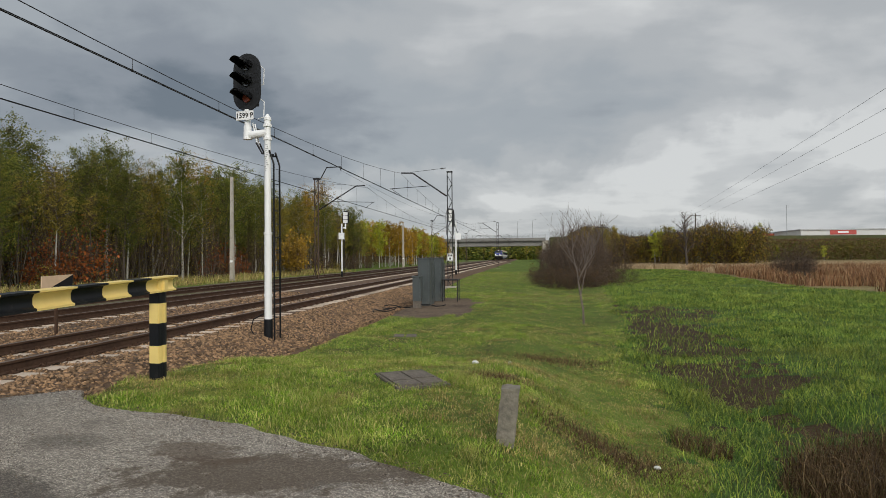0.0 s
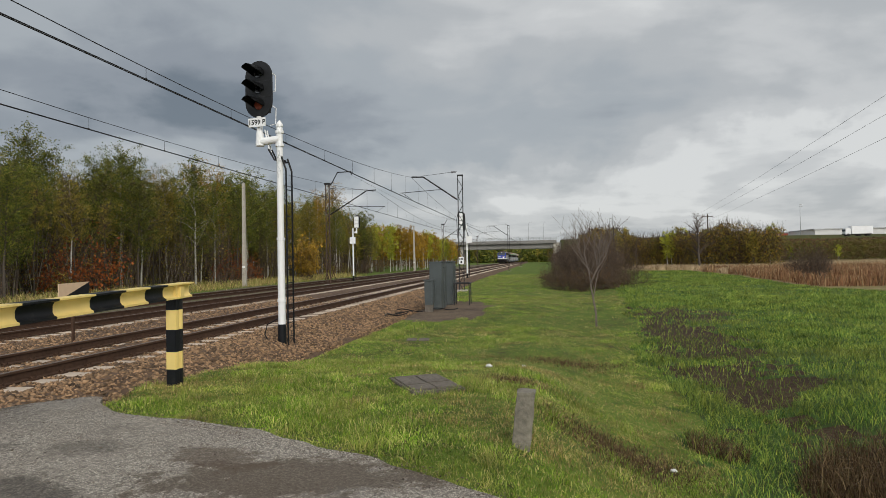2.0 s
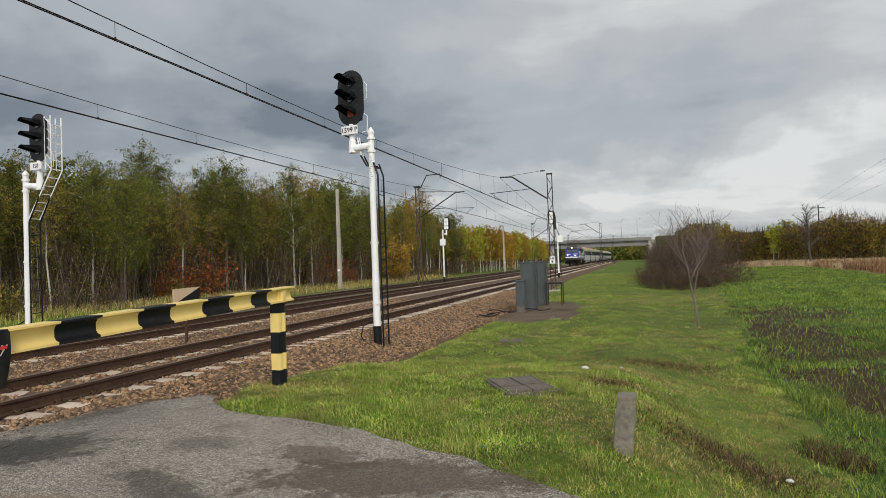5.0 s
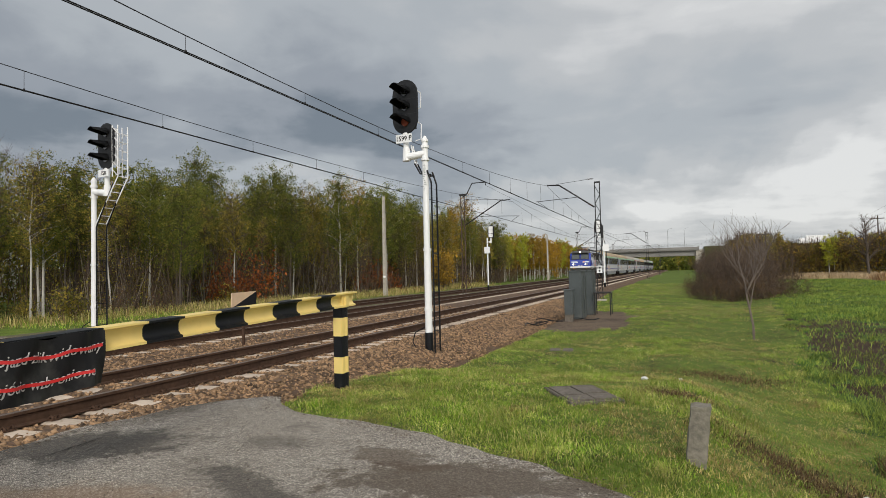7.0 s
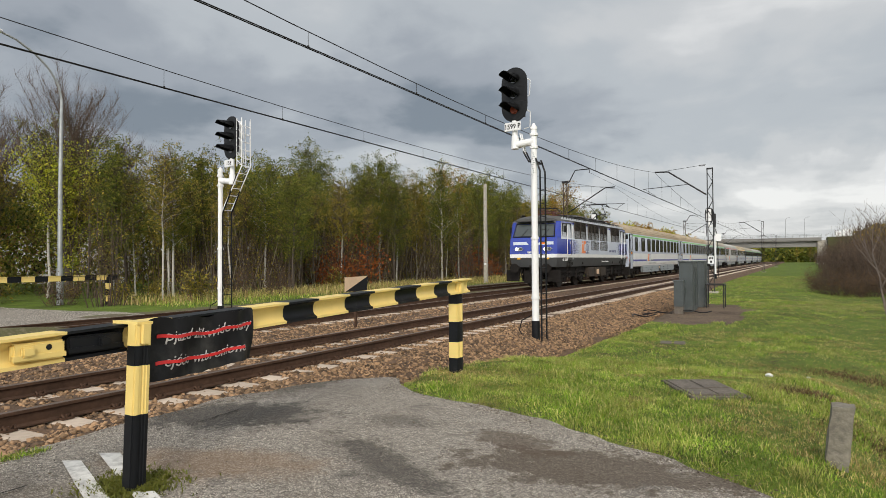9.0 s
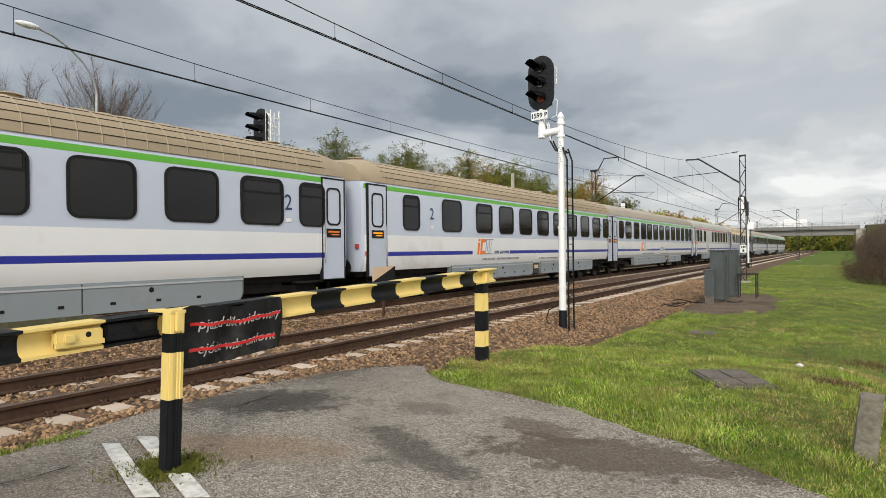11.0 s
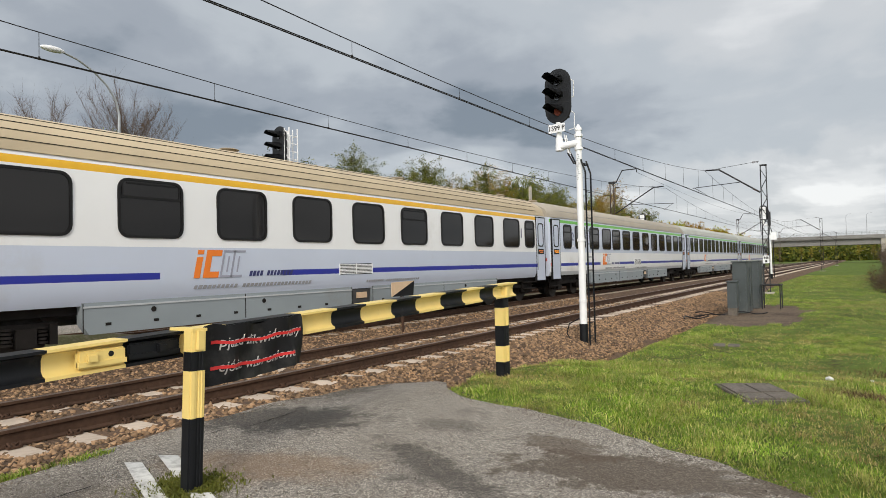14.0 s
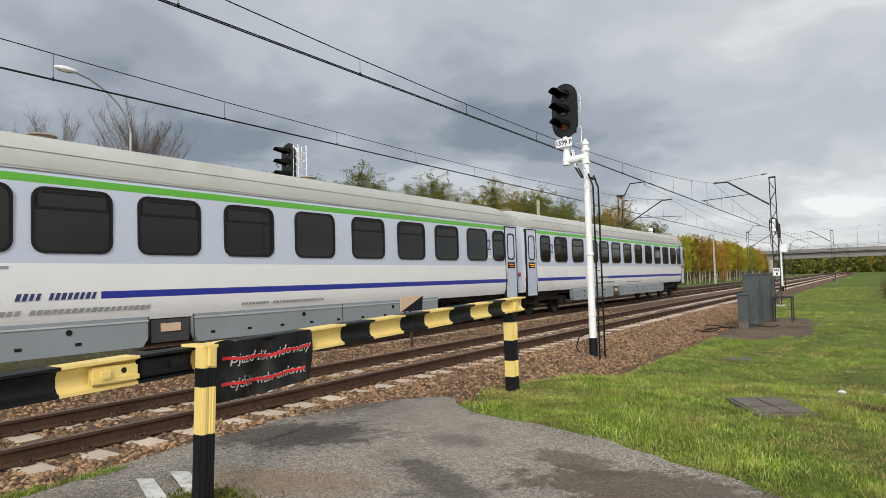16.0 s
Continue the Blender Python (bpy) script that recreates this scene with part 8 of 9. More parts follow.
def bare_sapling():
    """Young leafless tree with forked pale branches."""
    t = thing("sapling", (9.75, 19.3, ground_z(9.75, 19.3)), "small leafless sapling with pale forked branches", "tree")
    rng = random.Random(9)
    bm = bmesh.new()
    strips = []

    def grow(p, d, ln, r, depth):
        n = 3
        for i in range(n):
            d2 = (d + Vector((rng.uniform(-.18, .18), rng.uniform(-.18, .18), rng.uniform(-.02, .16)))).normalized()
            q = p + d2 * ln / n
            tube(bm, p, q, r * (1 - .22 * i / n), r * (1 - .22 * (i + 1) / n), 5 if r > .012 else 4, False)
            p, d = q, d2
            if depth < 4 and rng.random() < .8:
                side = Vector((rng.uniform(-1, 1), rng.uniform(-1, 1), rng.uniform(.2, .9))).normalized()
                grow(p, (d * .45 + side * .85).normalized(), ln * rng.uniform(.5, .85), r * .5, depth + 1)
        if depth < 4:
            for _ in range(2):
                side = Vector((rng.uniform(-1, 1), rng.uniform(-1, 1), rng.uniform(.1, .9))).normalized()
                grow(p, (d * .7 + side * .6).normalized(), ln * rng.uniform(.5, .8), r * .55, depth + 1)

    grow(Vector((0, 0, -.05)), Vector((.0, 0, 1)), 1.42, .036, 0)
    part("trunk", bm, mat("pale_bark", (0.15, 0.118, 0.10), 0.9, vary=0.25, scale=10), t)


bare_sapling()


def right_side():
    thorn = make_shrub("dense leafless reddish thorn bush", 4.5, 2.0, 70, 0, .06, LEAF_BROWN, 61, group="thorn bushes", fork=8, name="thorn_bush")
    thorn2 = make_shrub("leafless brown thorn bush with a few leaves", 4.1, 2.2, 70, 500, .05, LEAF_BROWN, 62, group="thorn bushes", fork=8, name="thorn_bush")
    low = make_shrub("low tangle of brambles with brown leaves", 1.5, 1.6, 60, 900, .05, LEAF_BROWN, 63, twig_m=TWIG, group="thorn bushes", name="bramble")
    put(thorn, [(10.6, 46, 1.0, 0), (12.6, 48, .95, 90), (11.4, 53, 1.05, 200), (13.5, 57, 1.0, 40), (11.9, 66, 1.1, 300), (14.5, 70, 1.0, 10), (13, 84, 1.15, 60)], SEEN)
    put(thorn2, [(11.9, 44.5, .95, 30), (14.2, 52, 1.0, 150), (11.0, 59, 1.0, 250), (13.0, 76, 1.1, 120), (12.4, 96, 1.2, 0), (14.5, 105, 1.2, 200), (12.8, 120, 1.2, 77), (14, 140, 1.3, 5),
                 (13, 165, 1.3, 9), (14, 190, 1.3, 30)], SEEN)
    put(low, [(9.8, 42.5, 1.0, 0), (11.2, 40.8, .9, 50), (12.6, 41.8, 1.0, 100), (9.6, 48, 1.0, 210), (9.9, 56, 1.1, 20), (14.2, 45, 1.0, 70)], SEEN)
    rng = random.Random(14)
    far = {FRONT[1]: [], GOLD[1]: [], BACK[1]: [], BACK[2]: [], thorn2: []}
    for i in range(40):
        f = i / 39
        x = 18 + 28 * f + rng.uniform(-1, 1)
        y = 112 + 8 * math.sin(f * 5) + rng.uniform(-6, 8) + 6 * f
        hgt = .62 + .22 * abs(math.sin(f * 7 + .6))
        p = rng.choices([FRONT[1], GOLD[1], BACK[1], BACK[2], thorn2], [4, 6, 2, 3.5, 2])[0]
        far[p].append((x, y, (hgt if p is not thorn2 else 1.1) * rng.uniform(.8, 1.1), rng.uniform(0, 360)))
    for i in range(20):
        x, y = 60 + i * 7.0 + rng.uniform(-2, 2), 190 + rng.uniform(-14, 20)
        far[rng.choice([GOLD[1], BACK[2], BACK[1]])].append((x, y, rng.uniform(.5, .75), rng.uniform(0, 360)))
    for i in range(16):
        x, y = -34 + i * 4.6 + rng.uniform(-3, 3), 330 + rng.uniform(-25, 50)
        far[rng.choice([BACK[1], BACK[2], BACK[1]])].append((x, y, rng.uniform(.7, 1.0), rng.uniform(0, 360)))
    for p, s in far.items():
        put(p, s, SEEN)
    bare = make_tree("lone bare spreading tree above the hedge", 8.6, 3.3, .22, 0, .1, LEAF_BROWN, BARK, 71, 26, .2, twigs=2200, shape=.6)
    put(bare, [(32.4, 103, 1.0, 0), (40, 116, .8, 80)], SEEN)
    lone = make_shrub("lone dark leafless shrub in the stubble", 3.0, 1.7, 90, 0, .05, LEAF_BROWN, 64, group="field shrubs", fork=7)
    put(lone, [(28.7, 52.8, 1.0, 0), (29.6, 54, .85, 40)], SEEN)


right_side()


def edge_grass():
    """Rough grass between the siding and the wood."""
    rng = np.random.default_rng(17)
    k = 26000
    p = np.stack([rng.uniform(-19, -12.6, k), rng.uniform(11, 75, k)], 1)
    keep = rng.random(k) < np.clip((-13.2 - p[:, 0]) / 3 + .35, .15, 1)
    keep &= ~((p[:, 1] < 15.4) & (p[:, 0] < -12))
    p = fit_ground(p[keep])
    n = len(p)
    dry = rng.random(n) < np.where(p[:, 1] < 24, np.clip((-15.5 - p[:, 0]) / 2 + .3, .1, .75), .93)
    for m, sel, nm, lab in ((DULL_GRASS, dry, "rough_grass", "tall yellow rough grass along the wood"), (GRASS, ~dry, "side_grass", "green grass strip beyond the tracks")):
        q = p[sel]
        soup(nm, blades(q, rng.uniform(.12, .6, len(q)) * (1.1 if m is DULL_GRASS else .45), rng.uniform(.015, .035, len(q)), rng.uniform(.1, .8, len(q)), rng), BLADE, m, lab, "grass")


edge_grass()


def thicket(name, n, place, size, material, label, seed):
    """Unpickable foliage deep in a wood: leaf clumps through a volume."""
    rng = np.random.default_rng(seed)
    c = np.array([place(rng) for _ in range(n)])
    soup(name, leaf_quads(c, size * rng.uniform(.6, 1.4, n), rng), [(0, 1, 2, 3)], material, label, "woods")


def deep_wood(lo, hi, x0, x1):
    def place(rng):
        x, y = rng.uniform(x0, x1), rng.uniform(13, 104)
        if y < 26:
            x -= 8
        top = (8.0 + 1.5 * noise.noise((x * .35, y * .35, 3))) * (.85 + .15 * ease(18, 34, y))
        z = lo + (min(hi, top) - lo) * rng.random() ** .8
        return (x, y, z)
    return place


def stems(name, n, place, lengths, width, material, label, seed):
    """Bare stems and branches too many to count."""
    rng = np.random.default_rng(seed)
    p = np.array([place(rng) for _ in range(n)])
    q = p + np.stack([rng.normal(0, .22, n), rng.normal(0, .22, n), np.ones(n)], 1) * rng.uniform(*lengths, n)[:, None]
    soup(name, twig_strips(p, q, width * rng.uniform(.5, 1.3, n), rng), TWIG_FACES, material, label, "woods")


thicket("far_woods", 90000, deep_wood(3.4, 11, -38, -24), .105, LEAF_GREEN, "dense green and olive foliage deep in the wood", 81)
thicket("far_woods", 60000, deep_wood(2.4, 11, -36, -23.5), .10, LEAF_OLIVE, "yellowing foliage deep in the wood", 82)
thicket("far_woods", 26000, deep_wood(.1, 3.6, -34, -21), .08, LEAF_BROWN, "brown undergrowth deep in the wood", 83)
thicket("far_woods", 24000, lambda r: (r.uniform(-64, -40), r.uniform(2, 110), -.3 + 6.2 * r.random()), .26, LEAF_OLIVE, "dull green and bare back of the wood", 92)
thicket("far_woods", 16000, lambda r: (r.uniform(-40, -29), r.uniform(8, 30), -.3 + 5.5 * r.random()), .10, LEAF_GREEN, "dense green undergrowth behind the road", 97)
thicket("near_undergrowth", 26000, lambda r: (r.uniform(-24, -18.6), r.uniform(22, 100), .1 + 5.0 * r.random() ** 1.2), .055, LEAF_OLIVE, "thin olive leaves between the trunks", 98)
stems("brushwood", 5200, lambda r: (r.uniform(-27, -19), r.uniform(22, 100), -.3 + 2.2 * r.random() ** 2), (1.5, 4.8), .022, TWIG, "thin dark stems standing close in the wood", 93)
stems("brushwood", 700, lambda r: (r.uniform(-25, -18.6), r.uniform(22, 100), -.3), (2.5, 6.0), .026, PALE_TWIG, "thin grey stems standing close in the wood", 94)


def gold_place(rng):
    x, y = rng.uniform(-36, -17.5), rng.uniform(103, 225)
    return (x - .03 * (y - 100), y, 1.6 + 6.2 * rng.random() ** .7 + .8 * noise.noise((x * .3, y * .2, 5)))


thicket("far_woods", 30000, gold_place, .17, LEAF_YELLOW, "golden birch foliage along the line", 85)
thicket("far_woods", 6000, lambda r: (r.uniform(-34, -17), r.uniform(103, 225), r.uniform(.1, 2.2)), .18, LEAF_BROWN, "brown undergrowth below the birches", 86)


def hedge_place(rng):
    f = rng.random()
    x, y = 15 + 31 * f, 112 + 8 * math.sin(f * 5) + 6 * f + rng.uniform(-5, 7)
    top = 5.4 + .7 * math.sin(f * 11) + 1.6 * noise.noise((x * .3, y * .1, 1))
    return (x, y, -.5 + (top + .5) * rng.random() ** .75)


thicket("far_hedge", 26000, hedge_place, .11, LEAF_BROWN, "brown leafless hedge beyond the field", 87)
thicket("far_hedge", 34000, hedge_place, .12, LEAF_OLIVE, "olive and yellow hedge beyond the field", 88)
thicket("far_hedge", 12000, hedge_place, .12, LEAF_YELLOW, "golden bushes in the hedge beyond the field", 91)
stems("far_hedge", 9000, hedge_place, (.6, 2.0), .03, TWIG, "bare grey-brown stems of the hedge beyond the field", 95)
thicket("far_hedge", 40000, lambda r: (r.uniform(62, 160), 205 + r.uniform(-10, 18), -.5 + 6.4 * r.random() ** .8), .22, LEAF_BROWN, "dark hedge below the road embankment", 89)
thicket("far_hedge", 26000, lambda r: (r.uniform(62, 160), 205 + r.uniform(-10, 18), -.5 + 5.8 * r.random() ** .8), .22, LEAF_GREEN, "dull green bushes below the road embankment", 96)
thicket("far_woods", 12000, lambda r: (r.uniform(-60, 60), 350 + r.uniform(-12, 30), -.5 + 8.0 * r.random()), .95, LEAF_GREEN, "dark woods beyond the bridge", 90)

# ---- beyond the tracks ----
def concrete_pole(x, y, h, label):
    t = thing("concrete_pole", (x, y, -.35), label, "pole", "poles")
    bm = bmesh.new()
    a, b = .14, .09
    v0 = [bm.verts.new((sx * a, sy * a, 0)) for sx, sy in ((-1, -1), (1, -1), (1, 1), (-1, 1))]
    v1 = [bm.verts.new((sx * b, sy * b, h)) for sx, sy in ((-1, -1), (1, -1), (1, 1), (-1, 1))]
    bm.faces.new(v0)
    bm.faces.new(v1)
    for i in range(4):
        bm.faces.new((v0[i], v0[(i + 1) % 4], v1[(i + 1) % 4], v1[i]))
    part("shaft", bm, CONCRETE, t)
    bm = bmesh.new()
    box(bm, 0, -.14, 1.55, .22, .02, .16)
    part("tag", bm, WHITE, t)


concrete_pole(-13.9, 44.3, 7.85, "tall plain concrete pole before the wood")
concrete_pole(-12.6, 104, 7.4, "far concrete pole before the golden birches")


def street_lamp():
    t = thing("street_lamp", (-20.2, 14.6, -.3), "tall grey street lamp with a curved arm", "street lamp")
    bm = bmesh.new()
    tube(bm, (0, 0, 0), (0, 0, 1.6), .14, .13, 14)
    tube(bm, (0, 0, 1.6), (0, 0, 5.0), .10, .09, 12)
    tube(bm, (0, 0, 5.0), (0, .05, 8.9), .085, .06, 12)
    part("pole", bm, GALV, t)
    bm = bmesh.new()
    chain(bm, [(0, .05, 8.9), (0, -.1, 9.5), (0, -.5, 10.1), (0, -1.1, 10.6), (0, -1.8, 10.95), (0, -2.4, 11.1)], .045, 8)
    part("arm", bm, GALV, t)
    bm = bmesh.new()
    bmesh.ops.create_uvsphere(bm, u_segments=16, v_segments=8, radius=.5, matrix=pose(0, -2.8, 11.12) @ Matrix.Diagonal((.36, 1.0, .26, 1)))
    part("lamp_head", bm, WHITE, t)


def far_barrier():
    t = thing("road_barrier", (-18.3, 0, 0), "far yellow and black road barrier beyond the tracks", "barrier")
    y, i = 8.0, 0
    while y < 15.9:
        bm = bmesh.new()
        box(bm, 0, y + .24, .88, .12, .48, .2)
        box(bm, 0, y + .24, .985, .2, .48, .02)
        part("beam_length", bm, BLACK if i % 2 else YELLOW, t)
        y += .5
        i += 1
    for yy in (15.5, 10.6):
        p = new("post")
        p.parent = t
        p.matrix_basis = pose(.06, yy, -.4)
        for k in range(5):
            bm = bmesh.new()
            box(bm, 0, 0, .13 + .26 * k, .15, .15, .26)
            part("post_band", bm, YELLOW if k % 2 else BLACK, p)


def far_road():
    bm = bmesh.new()
    xs = stations([(-60, -11.6, 2)])
    rows = [[bm.verts.new((x, y + .5 * noise.noise((x * .4, y, 1)), ground_z(x, y) + .03)) for x in xs] for y in (3.0, 6, 9, 12.6)]
    for a, b in zip(rows, rows[1:]):
        for i in range(len(xs) - 1):
            bm.faces.new((a[i], a[i + 1], b[i + 1], b[i]))
    structure("far_road", bm, bpy.data.materials["old_asphalt"], "worn asphalt road beyond the tracks", "road")


def parked_car(x, y, turn):
    t = thing("car", (x, y, ground_z(x, y) + .03), "dark teal hatchback car on the far road", "car", turn=turn)
    paint = mat("teal_car_paint", (0.012, 0.035, 0.04), 0.25, vary=0.05, coat=0.6)
    side = [(-2.0, .35), (-2.02, .62), (-1.95, .82), (-1.1, .95), (1.55, .98), (1.95, .9), (2.0, .55), (1.95, .32)]
    bm = bmesh.new()
    a = [bm.verts.new((px, -.82, z)) for px, z in side]
    b = [bm.verts.new((px, .82, z)) for px, z in side]
    bm.faces.new(a)
    bm.faces.new(b[::-1])
    for i in range(len(side)):
        j = (i + 1) % len(side)
        bm.faces.new((a[i], b[i], b[j], a[j]))
    bmesh.ops.bevel(bm, geom=bm.edges[:], offset=.06, segments=2, affect="EDGES")
    part("body", bm, paint, t)
    bm = bmesh.new()
    cab = [(-1.05, .93), (-.35, 1.42), (1.15, 1.45), (1.75, .95)]
    a = [bm.verts.new((px, -(.76 - .12 * (z > 1)), z)) for px, z in cab]
    b = [bm.verts.new((px, .76 - .12 * (z > 1), z)) for px, z in cab]
    bm.faces.new(a)
    bm.faces.new(b[::-1])
    for i in range(4):
        j = (i + 1) % 4
        bm.faces.new((a[i], b[i], b[j], a[j]))
    part("glasshouse", bm, CAB_GLASS, t)
    bm = bmesh.new()
    box(bm, .42, 0, 1.45, 1.5, 1.26, .05)
    bmesh.ops.bevel(bm, geom=bm.edges[:], offset=.02, segments=2, affect="EDGES")
    part("roof", bm, paint, t)
    for px in (-1.25, 1.25):
        for py in (-.78, .78):
            bm = bmesh.new()
            tube(bm, (px, py - .1, .31), (px, py + .1, .31), .31, seg=20)
            w = part("wheel", bm, RUBBER, t)
            bm = bmesh.new()
            tube(bm, (px, py - .11, .31), (px, py + .11, .31), .19, seg=14)
            part("rim", bm, GALV, w)
    for py in (-.6, .6):
        bm = bmesh.new()
        box(bm, -1.98, py, .68, .06, .34, .14)
        part("headlight", bm, CAB_GLASS, t)
        bm = bmesh.new()
        box(bm, 1.98, py, .75, .06, .22, .2)
        part("tail_light", bm, STRIPE_RED, t)


street_lamp()
far_road()
far_barrier()
parked_car(-23.6, 11.2, 95)


def white_house(x, y, turn):
    t = thing("house", (x, y, -.3), "pale house half hidden behind the wood", "house", turn=turn)
    bm = bmesh.new()
    box(bm, 0, 0, 2.6, 9, 8, 5.2)
    part("wall", bm, COACH_GREY, t)
    bm = bmesh.new()
    pr = [(-5, 5.1), (5, 5.1), (0, 8.2)]
    a = [bm.verts.new((px, -4.4, z)) for px, z in pr]
    b = [bm.verts.new((px, 4.4, z)) for px, z in pr]
    bm.faces.new(a)
    bm.faces.new(b[::-1])
    for i in range(3):
        j = (i + 1) % 3
        bm.faces.new((a[i], b[i], b[j], a[j]))
    part("roof", bm, RUST, t)
    for px in (-2.8, 0, 2.8):
        for z in (1.5, 4.0):
            bm = bmesh.new()
            box(bm, px, -4.02, z, 1.1, .08, 1.2)
            part("window", bm, WINDOW_GLASS, t)


white_house(-52, 36, 40)


# ---- road bridge ----
def bridge():
    t = thing("road_bridge", (0, 236, 0), "long grey concrete road bridge over the railway", "bridge")
    deck = mat("bridge_concrete", (0.20, 0.195, 0.185), 0.9, vary=0.12, scale=0.7, dirt=(0.2, 0.19, 0.17), dirt_amount=0.3)
    for name, x, y, z, sx, sy, sz in (("girder", -14, 0, 5.85, 54, 9.0, 1.7), ("deck_slab", -14, 0, 7.0, 56, 11, .5)):
        bm = bmesh.new()
        box(bm, x, y, z, sx, sy, sz)
        part(name, bm, deck, t)
    for y in (-5.45, 5.45):
        bm = bmesh.new()
        box(bm, -14, y, 7.45, 56, .3, .9)
        part("parapet", bm, deck, t)
        bm = bmesh.new()
        for z in (8.4, 8.9):
            tube(bm, (-42, y, z), (14, y, z), .04, seg=5)
        part("handrail", bm, GALV, t)
        for i in range(29):
            bm = bmesh.new()
            box(bm, -42 + 2 * i, y, 8.4, .08, .08, 1.1)
            part("railing_post", bm, GALV, t)
    for x, w in ((-20, 1.4), (-41, 2.0)):
        bm = bmesh.new()
        box(bm, x, 0, 2.2, w, 8.6, 6.0)
        part("pier", bm, CONCRETE, t)
    bm = bmesh.new()
    box(bm, 14.2, 0, 3.2, 2.6, 10.5, 7.6)
    part("abutment", bm, CONCRETE, t)
    for x in (4.0, -20, 9.5):
        bm = bmesh.new()
        tube(bm, (x, 5, 7.2), (x, 5, 14.4), .09, .06, 8)
        chain(bm, [(x, 5, 14.4), (x + .5, 5, 14.9), (x + 1.5, 5, 15.0)], .05, 6)
        part("lamp_post", bm, GALV, t)


bridge()


def embankment():
    """Grassy bank that carries the road away from the bridge on both sides."""
    for sgn, x0, x1 in ((1, 15.6, 420), (-1, -42, -420)):
        bm = bmesh.new()
        xs = stations([(min(x0, x1), max(x0, x1), 12)])
        prof = [(-17, -.7), (-6, 8.0), (6, 8.0), (17, -.7)]
        rows = []
        for x in xs:
            k = 236 + max(0, abs(x) - 30) * .18
            rows.append([bm.verts.new((x, k + y, z + .15 * noise.noise((x * .1, y, 0)))) for y, z in prof])
        for a, b in zip(rows, rows[1:]):
            for i in range(3):
                bm.faces.new((a[i], a[i + 1], b[i + 1], b[i]))
        bm.faces.new(rows[0])
        bm.faces.new(rows[-1][::-1])
        structure("embankment", bm, BANK, "dull grassy road embankment beside the bridge", "embankment")


embankment()


def store(x, y, w, h, label, red):
    t = thing("warehouse", (x, y, 0), label, "warehouse")
    cream = mat("pale_cladding", (0.55, 0.56, 0.56), 0.6, vary=0.06, scale=0.4)
    bm = bmesh.new()
    box(bm, 0, 0, h / 2 - .5, w, 40, h + 1)
    part("wall", bm, cream, t)
    bm = bmesh.new()
    box(bm, 0, 0, h + .2, w + 1, 41, .6)
    part("roof_edge", bm, GALV, t)
    bm = bmesh.new()
    box(bm, red[0], -20.1, h - 1.2, red[1], .3, 2.6)
    part("red_fascia", bm, STRIPE_RED, t, "red fascia panel")
    bm = bmesh.new()
    box(bm, red[0], -20.3, h - 1.2, red[1] * .4, .2, .9)
    part("sign_bar", bm, WHITE, t)


store(184, 385, 64, 14.0, "long grey warehouse with a red fascia beyond the fields", (-11, 13))
store(143, 420, 18, 13.6, "distant pale warehouse with a red lettered edge", (0, 16))


def utility_pole(x, y, h, label):
    t = thing("utility_pole", (x, y, ground_z(x, y) - .05), label, "pole", "poles")
    bm = bmesh.new()
    tube(bm, (0, 0, 0), (0, 0, h), .13, .09, 9)
    part("shaft", bm, BARK, t)
    bm = bmesh.new()
    box(bm, 0, 0, h - .5, 1.9, .1, .12)
    part("crossarm", bm, BARK, t)
    for px in (-.85, 0, .85):
        bm = bmesh.new()
        tube(bm, (px, 0, h - .44), (px, 0, h - .22), .05, .03, 7)
        part("insulator", bm, WHITE, t)


utility_pole(19.6, 103, 7.0, "dark wooden pole with a crossarm by the hedge")
utility_pole(38.4, 122, 9.6, "wooden pole carrying wires over the field")


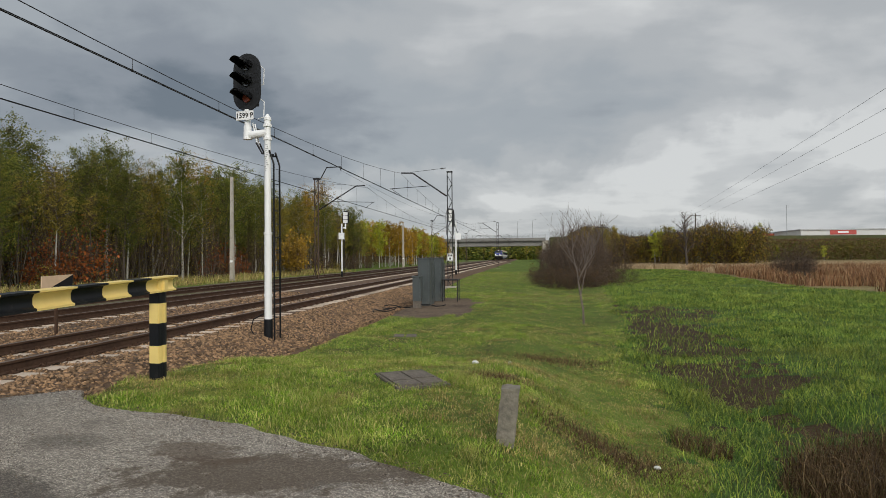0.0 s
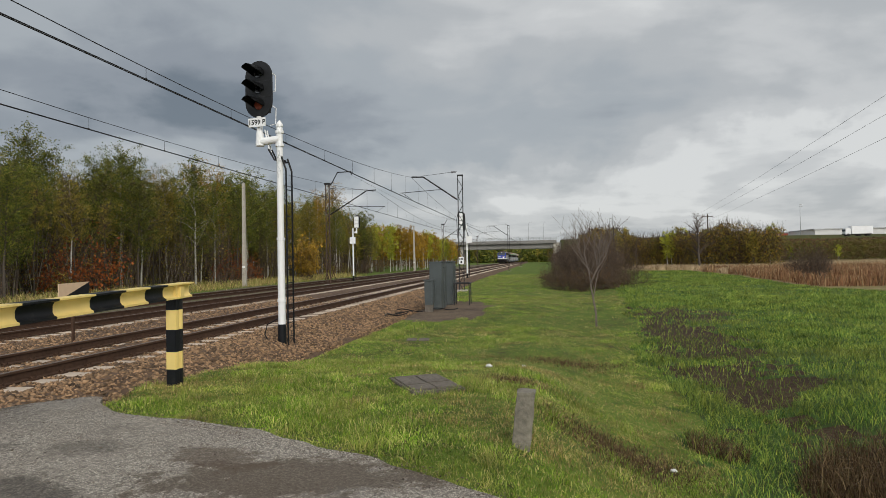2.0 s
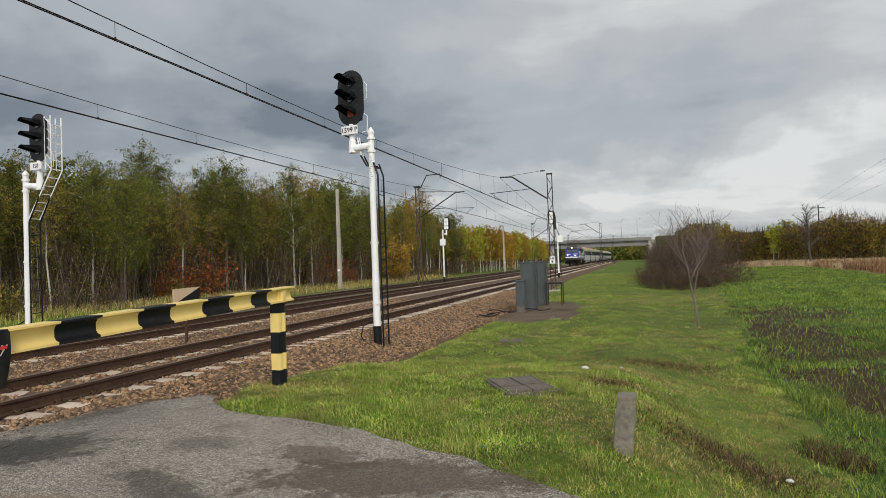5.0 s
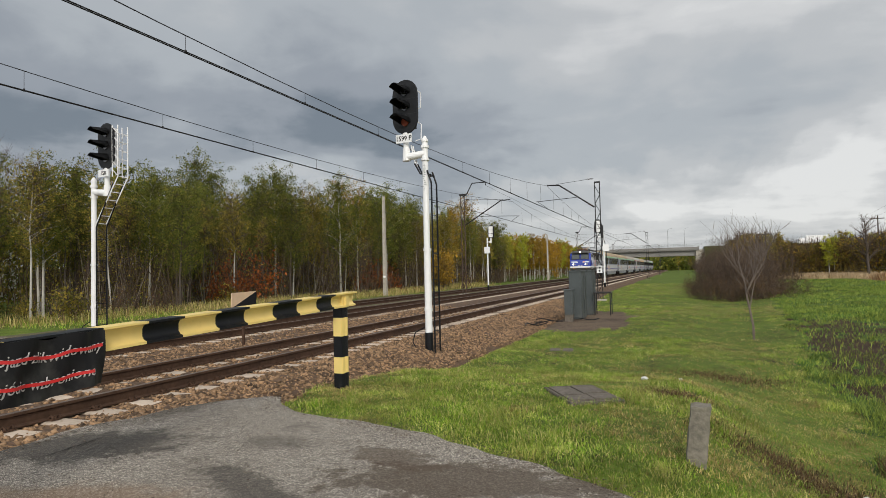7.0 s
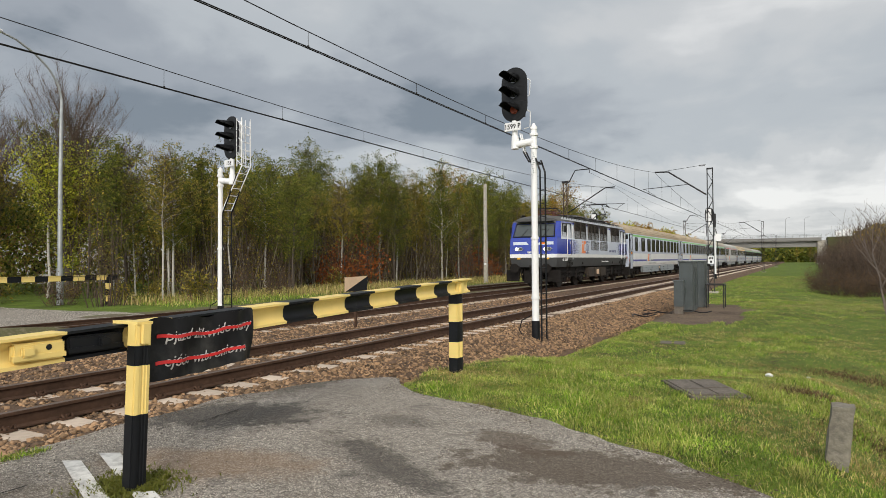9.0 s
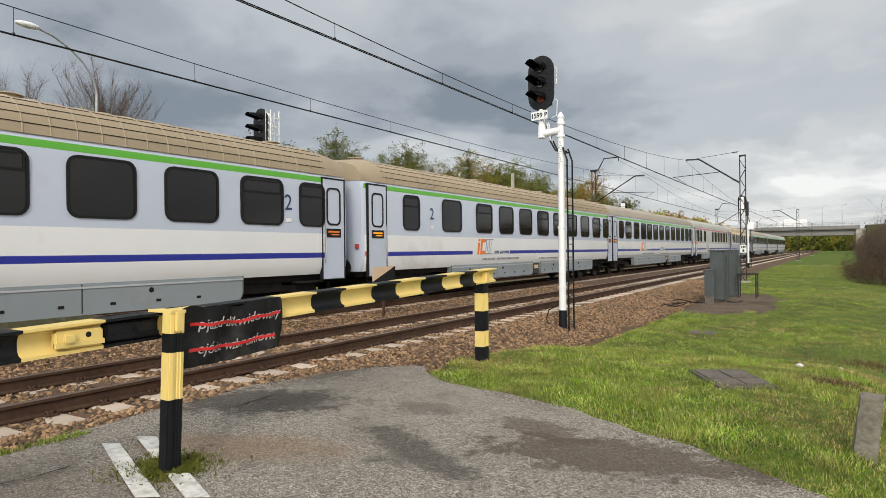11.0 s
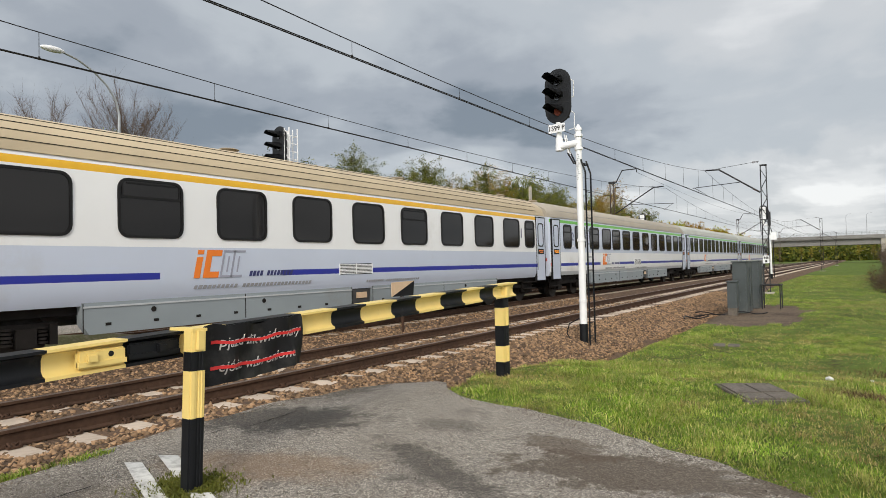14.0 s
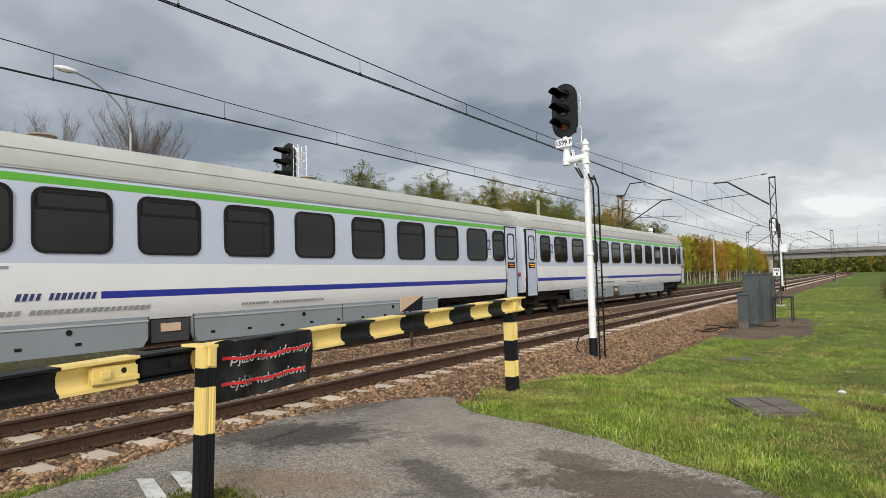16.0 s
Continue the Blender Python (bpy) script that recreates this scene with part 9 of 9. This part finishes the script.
def power_lines():
    for i, (dx, z) in enumerate(((-.85, 9.35), (0, 8.9), (.85, 8.1))):
        bm = bmesh.new()
        n = 24
        pts = []
        for k in range(n + 1):
            f = k / n
            pts.append((38.4 + dx - 19.6 * f, 122 - 138 * f, z + .08 - 1.4 * 4 * f * (1 - f) * .25))
        chain(bm, pts, .009, 4)
        tagged(part("power_line", bm, WIRE), "thin power wire strung over the field", "wire", "power lines")


power_lines()


def field_hut():
    t = thing("hut", (37.3, 118, ground_z(37.3, 118)), "small grey shed at the edge of the stubble", "shed")
    bm = bmesh.new()
    box(bm, 0, 0, .7, 1.6, 1.6, 1.5)
    part("wall", bm, GALV, t)
    bm = bmesh.new()
    box(bm, 0, 0, 1.5, 1.9, 1.9, .12, Euler((.12, 0, 0)))
    part("roof", bm, GALV, t)


field_hut()


def road_mast(x, y, h):
    t = thing("street_lamp", (x, y, 7.9), "far tall lamp post beside the embankment road", "street lamp", "far street lamps")
    bm = bmesh.new()
    tube(bm, (0, 0, 0), (0, 0, h), .1, .06, 8)
    part("pole", bm, GALV, t)
    bm = bmesh.new()
    box(bm, .4, 0, h, 1.2, .2, .12)
    part("lamp_head", bm, GALV, t)


road_mast(101.3, 248, 11.3)
road_mast(102.4, 251, 10.8)
road_mast(33, 236.5, 7.4)
road_mast(34.3, 240, 8.2)


def truck():
    t = thing("truck", (0, 233.5, 7.26), "white box truck driving over the bridge", "truck")
    bm = bmesh.new()
    box(bm, 2.2, 0, 2.1, 6.6, 2.4, 2.6)
    part("box_body", bm, COACH_WHITE, t)
    bm = bmesh.new()
    box(bm, -2.2, 0, 1.6, 1.8, 2.3, 2.2)
    bmesh.ops.bevel(bm, geom=bm.edges[:], offset=.15, segments=2, affect="EDGES")
    part("cab", bm, COACH_WHITE, t)
    bm = bmesh.new()
    box(bm, -2.9, 0, 2.0, .5, 2.1, .8)
    part("windscreen", bm, CAB_GLASS, t)
    bm = bmesh.new()
    box(bm, 1, 0, .7, 8.4, 2.0, .3)
    part("chassis", bm, UNDER, t)
    for px in (-2.1, 1.4, 4.2):
        for py in (-1.0, 1.0):
            bm = bmesh.new()
            tube(bm, (px, py - .15, .48), (px, py + .15, .48), .48, seg=14)
            part("wheel", bm, RUBBER, t)
    return t


TRUCK = truck()


motions()
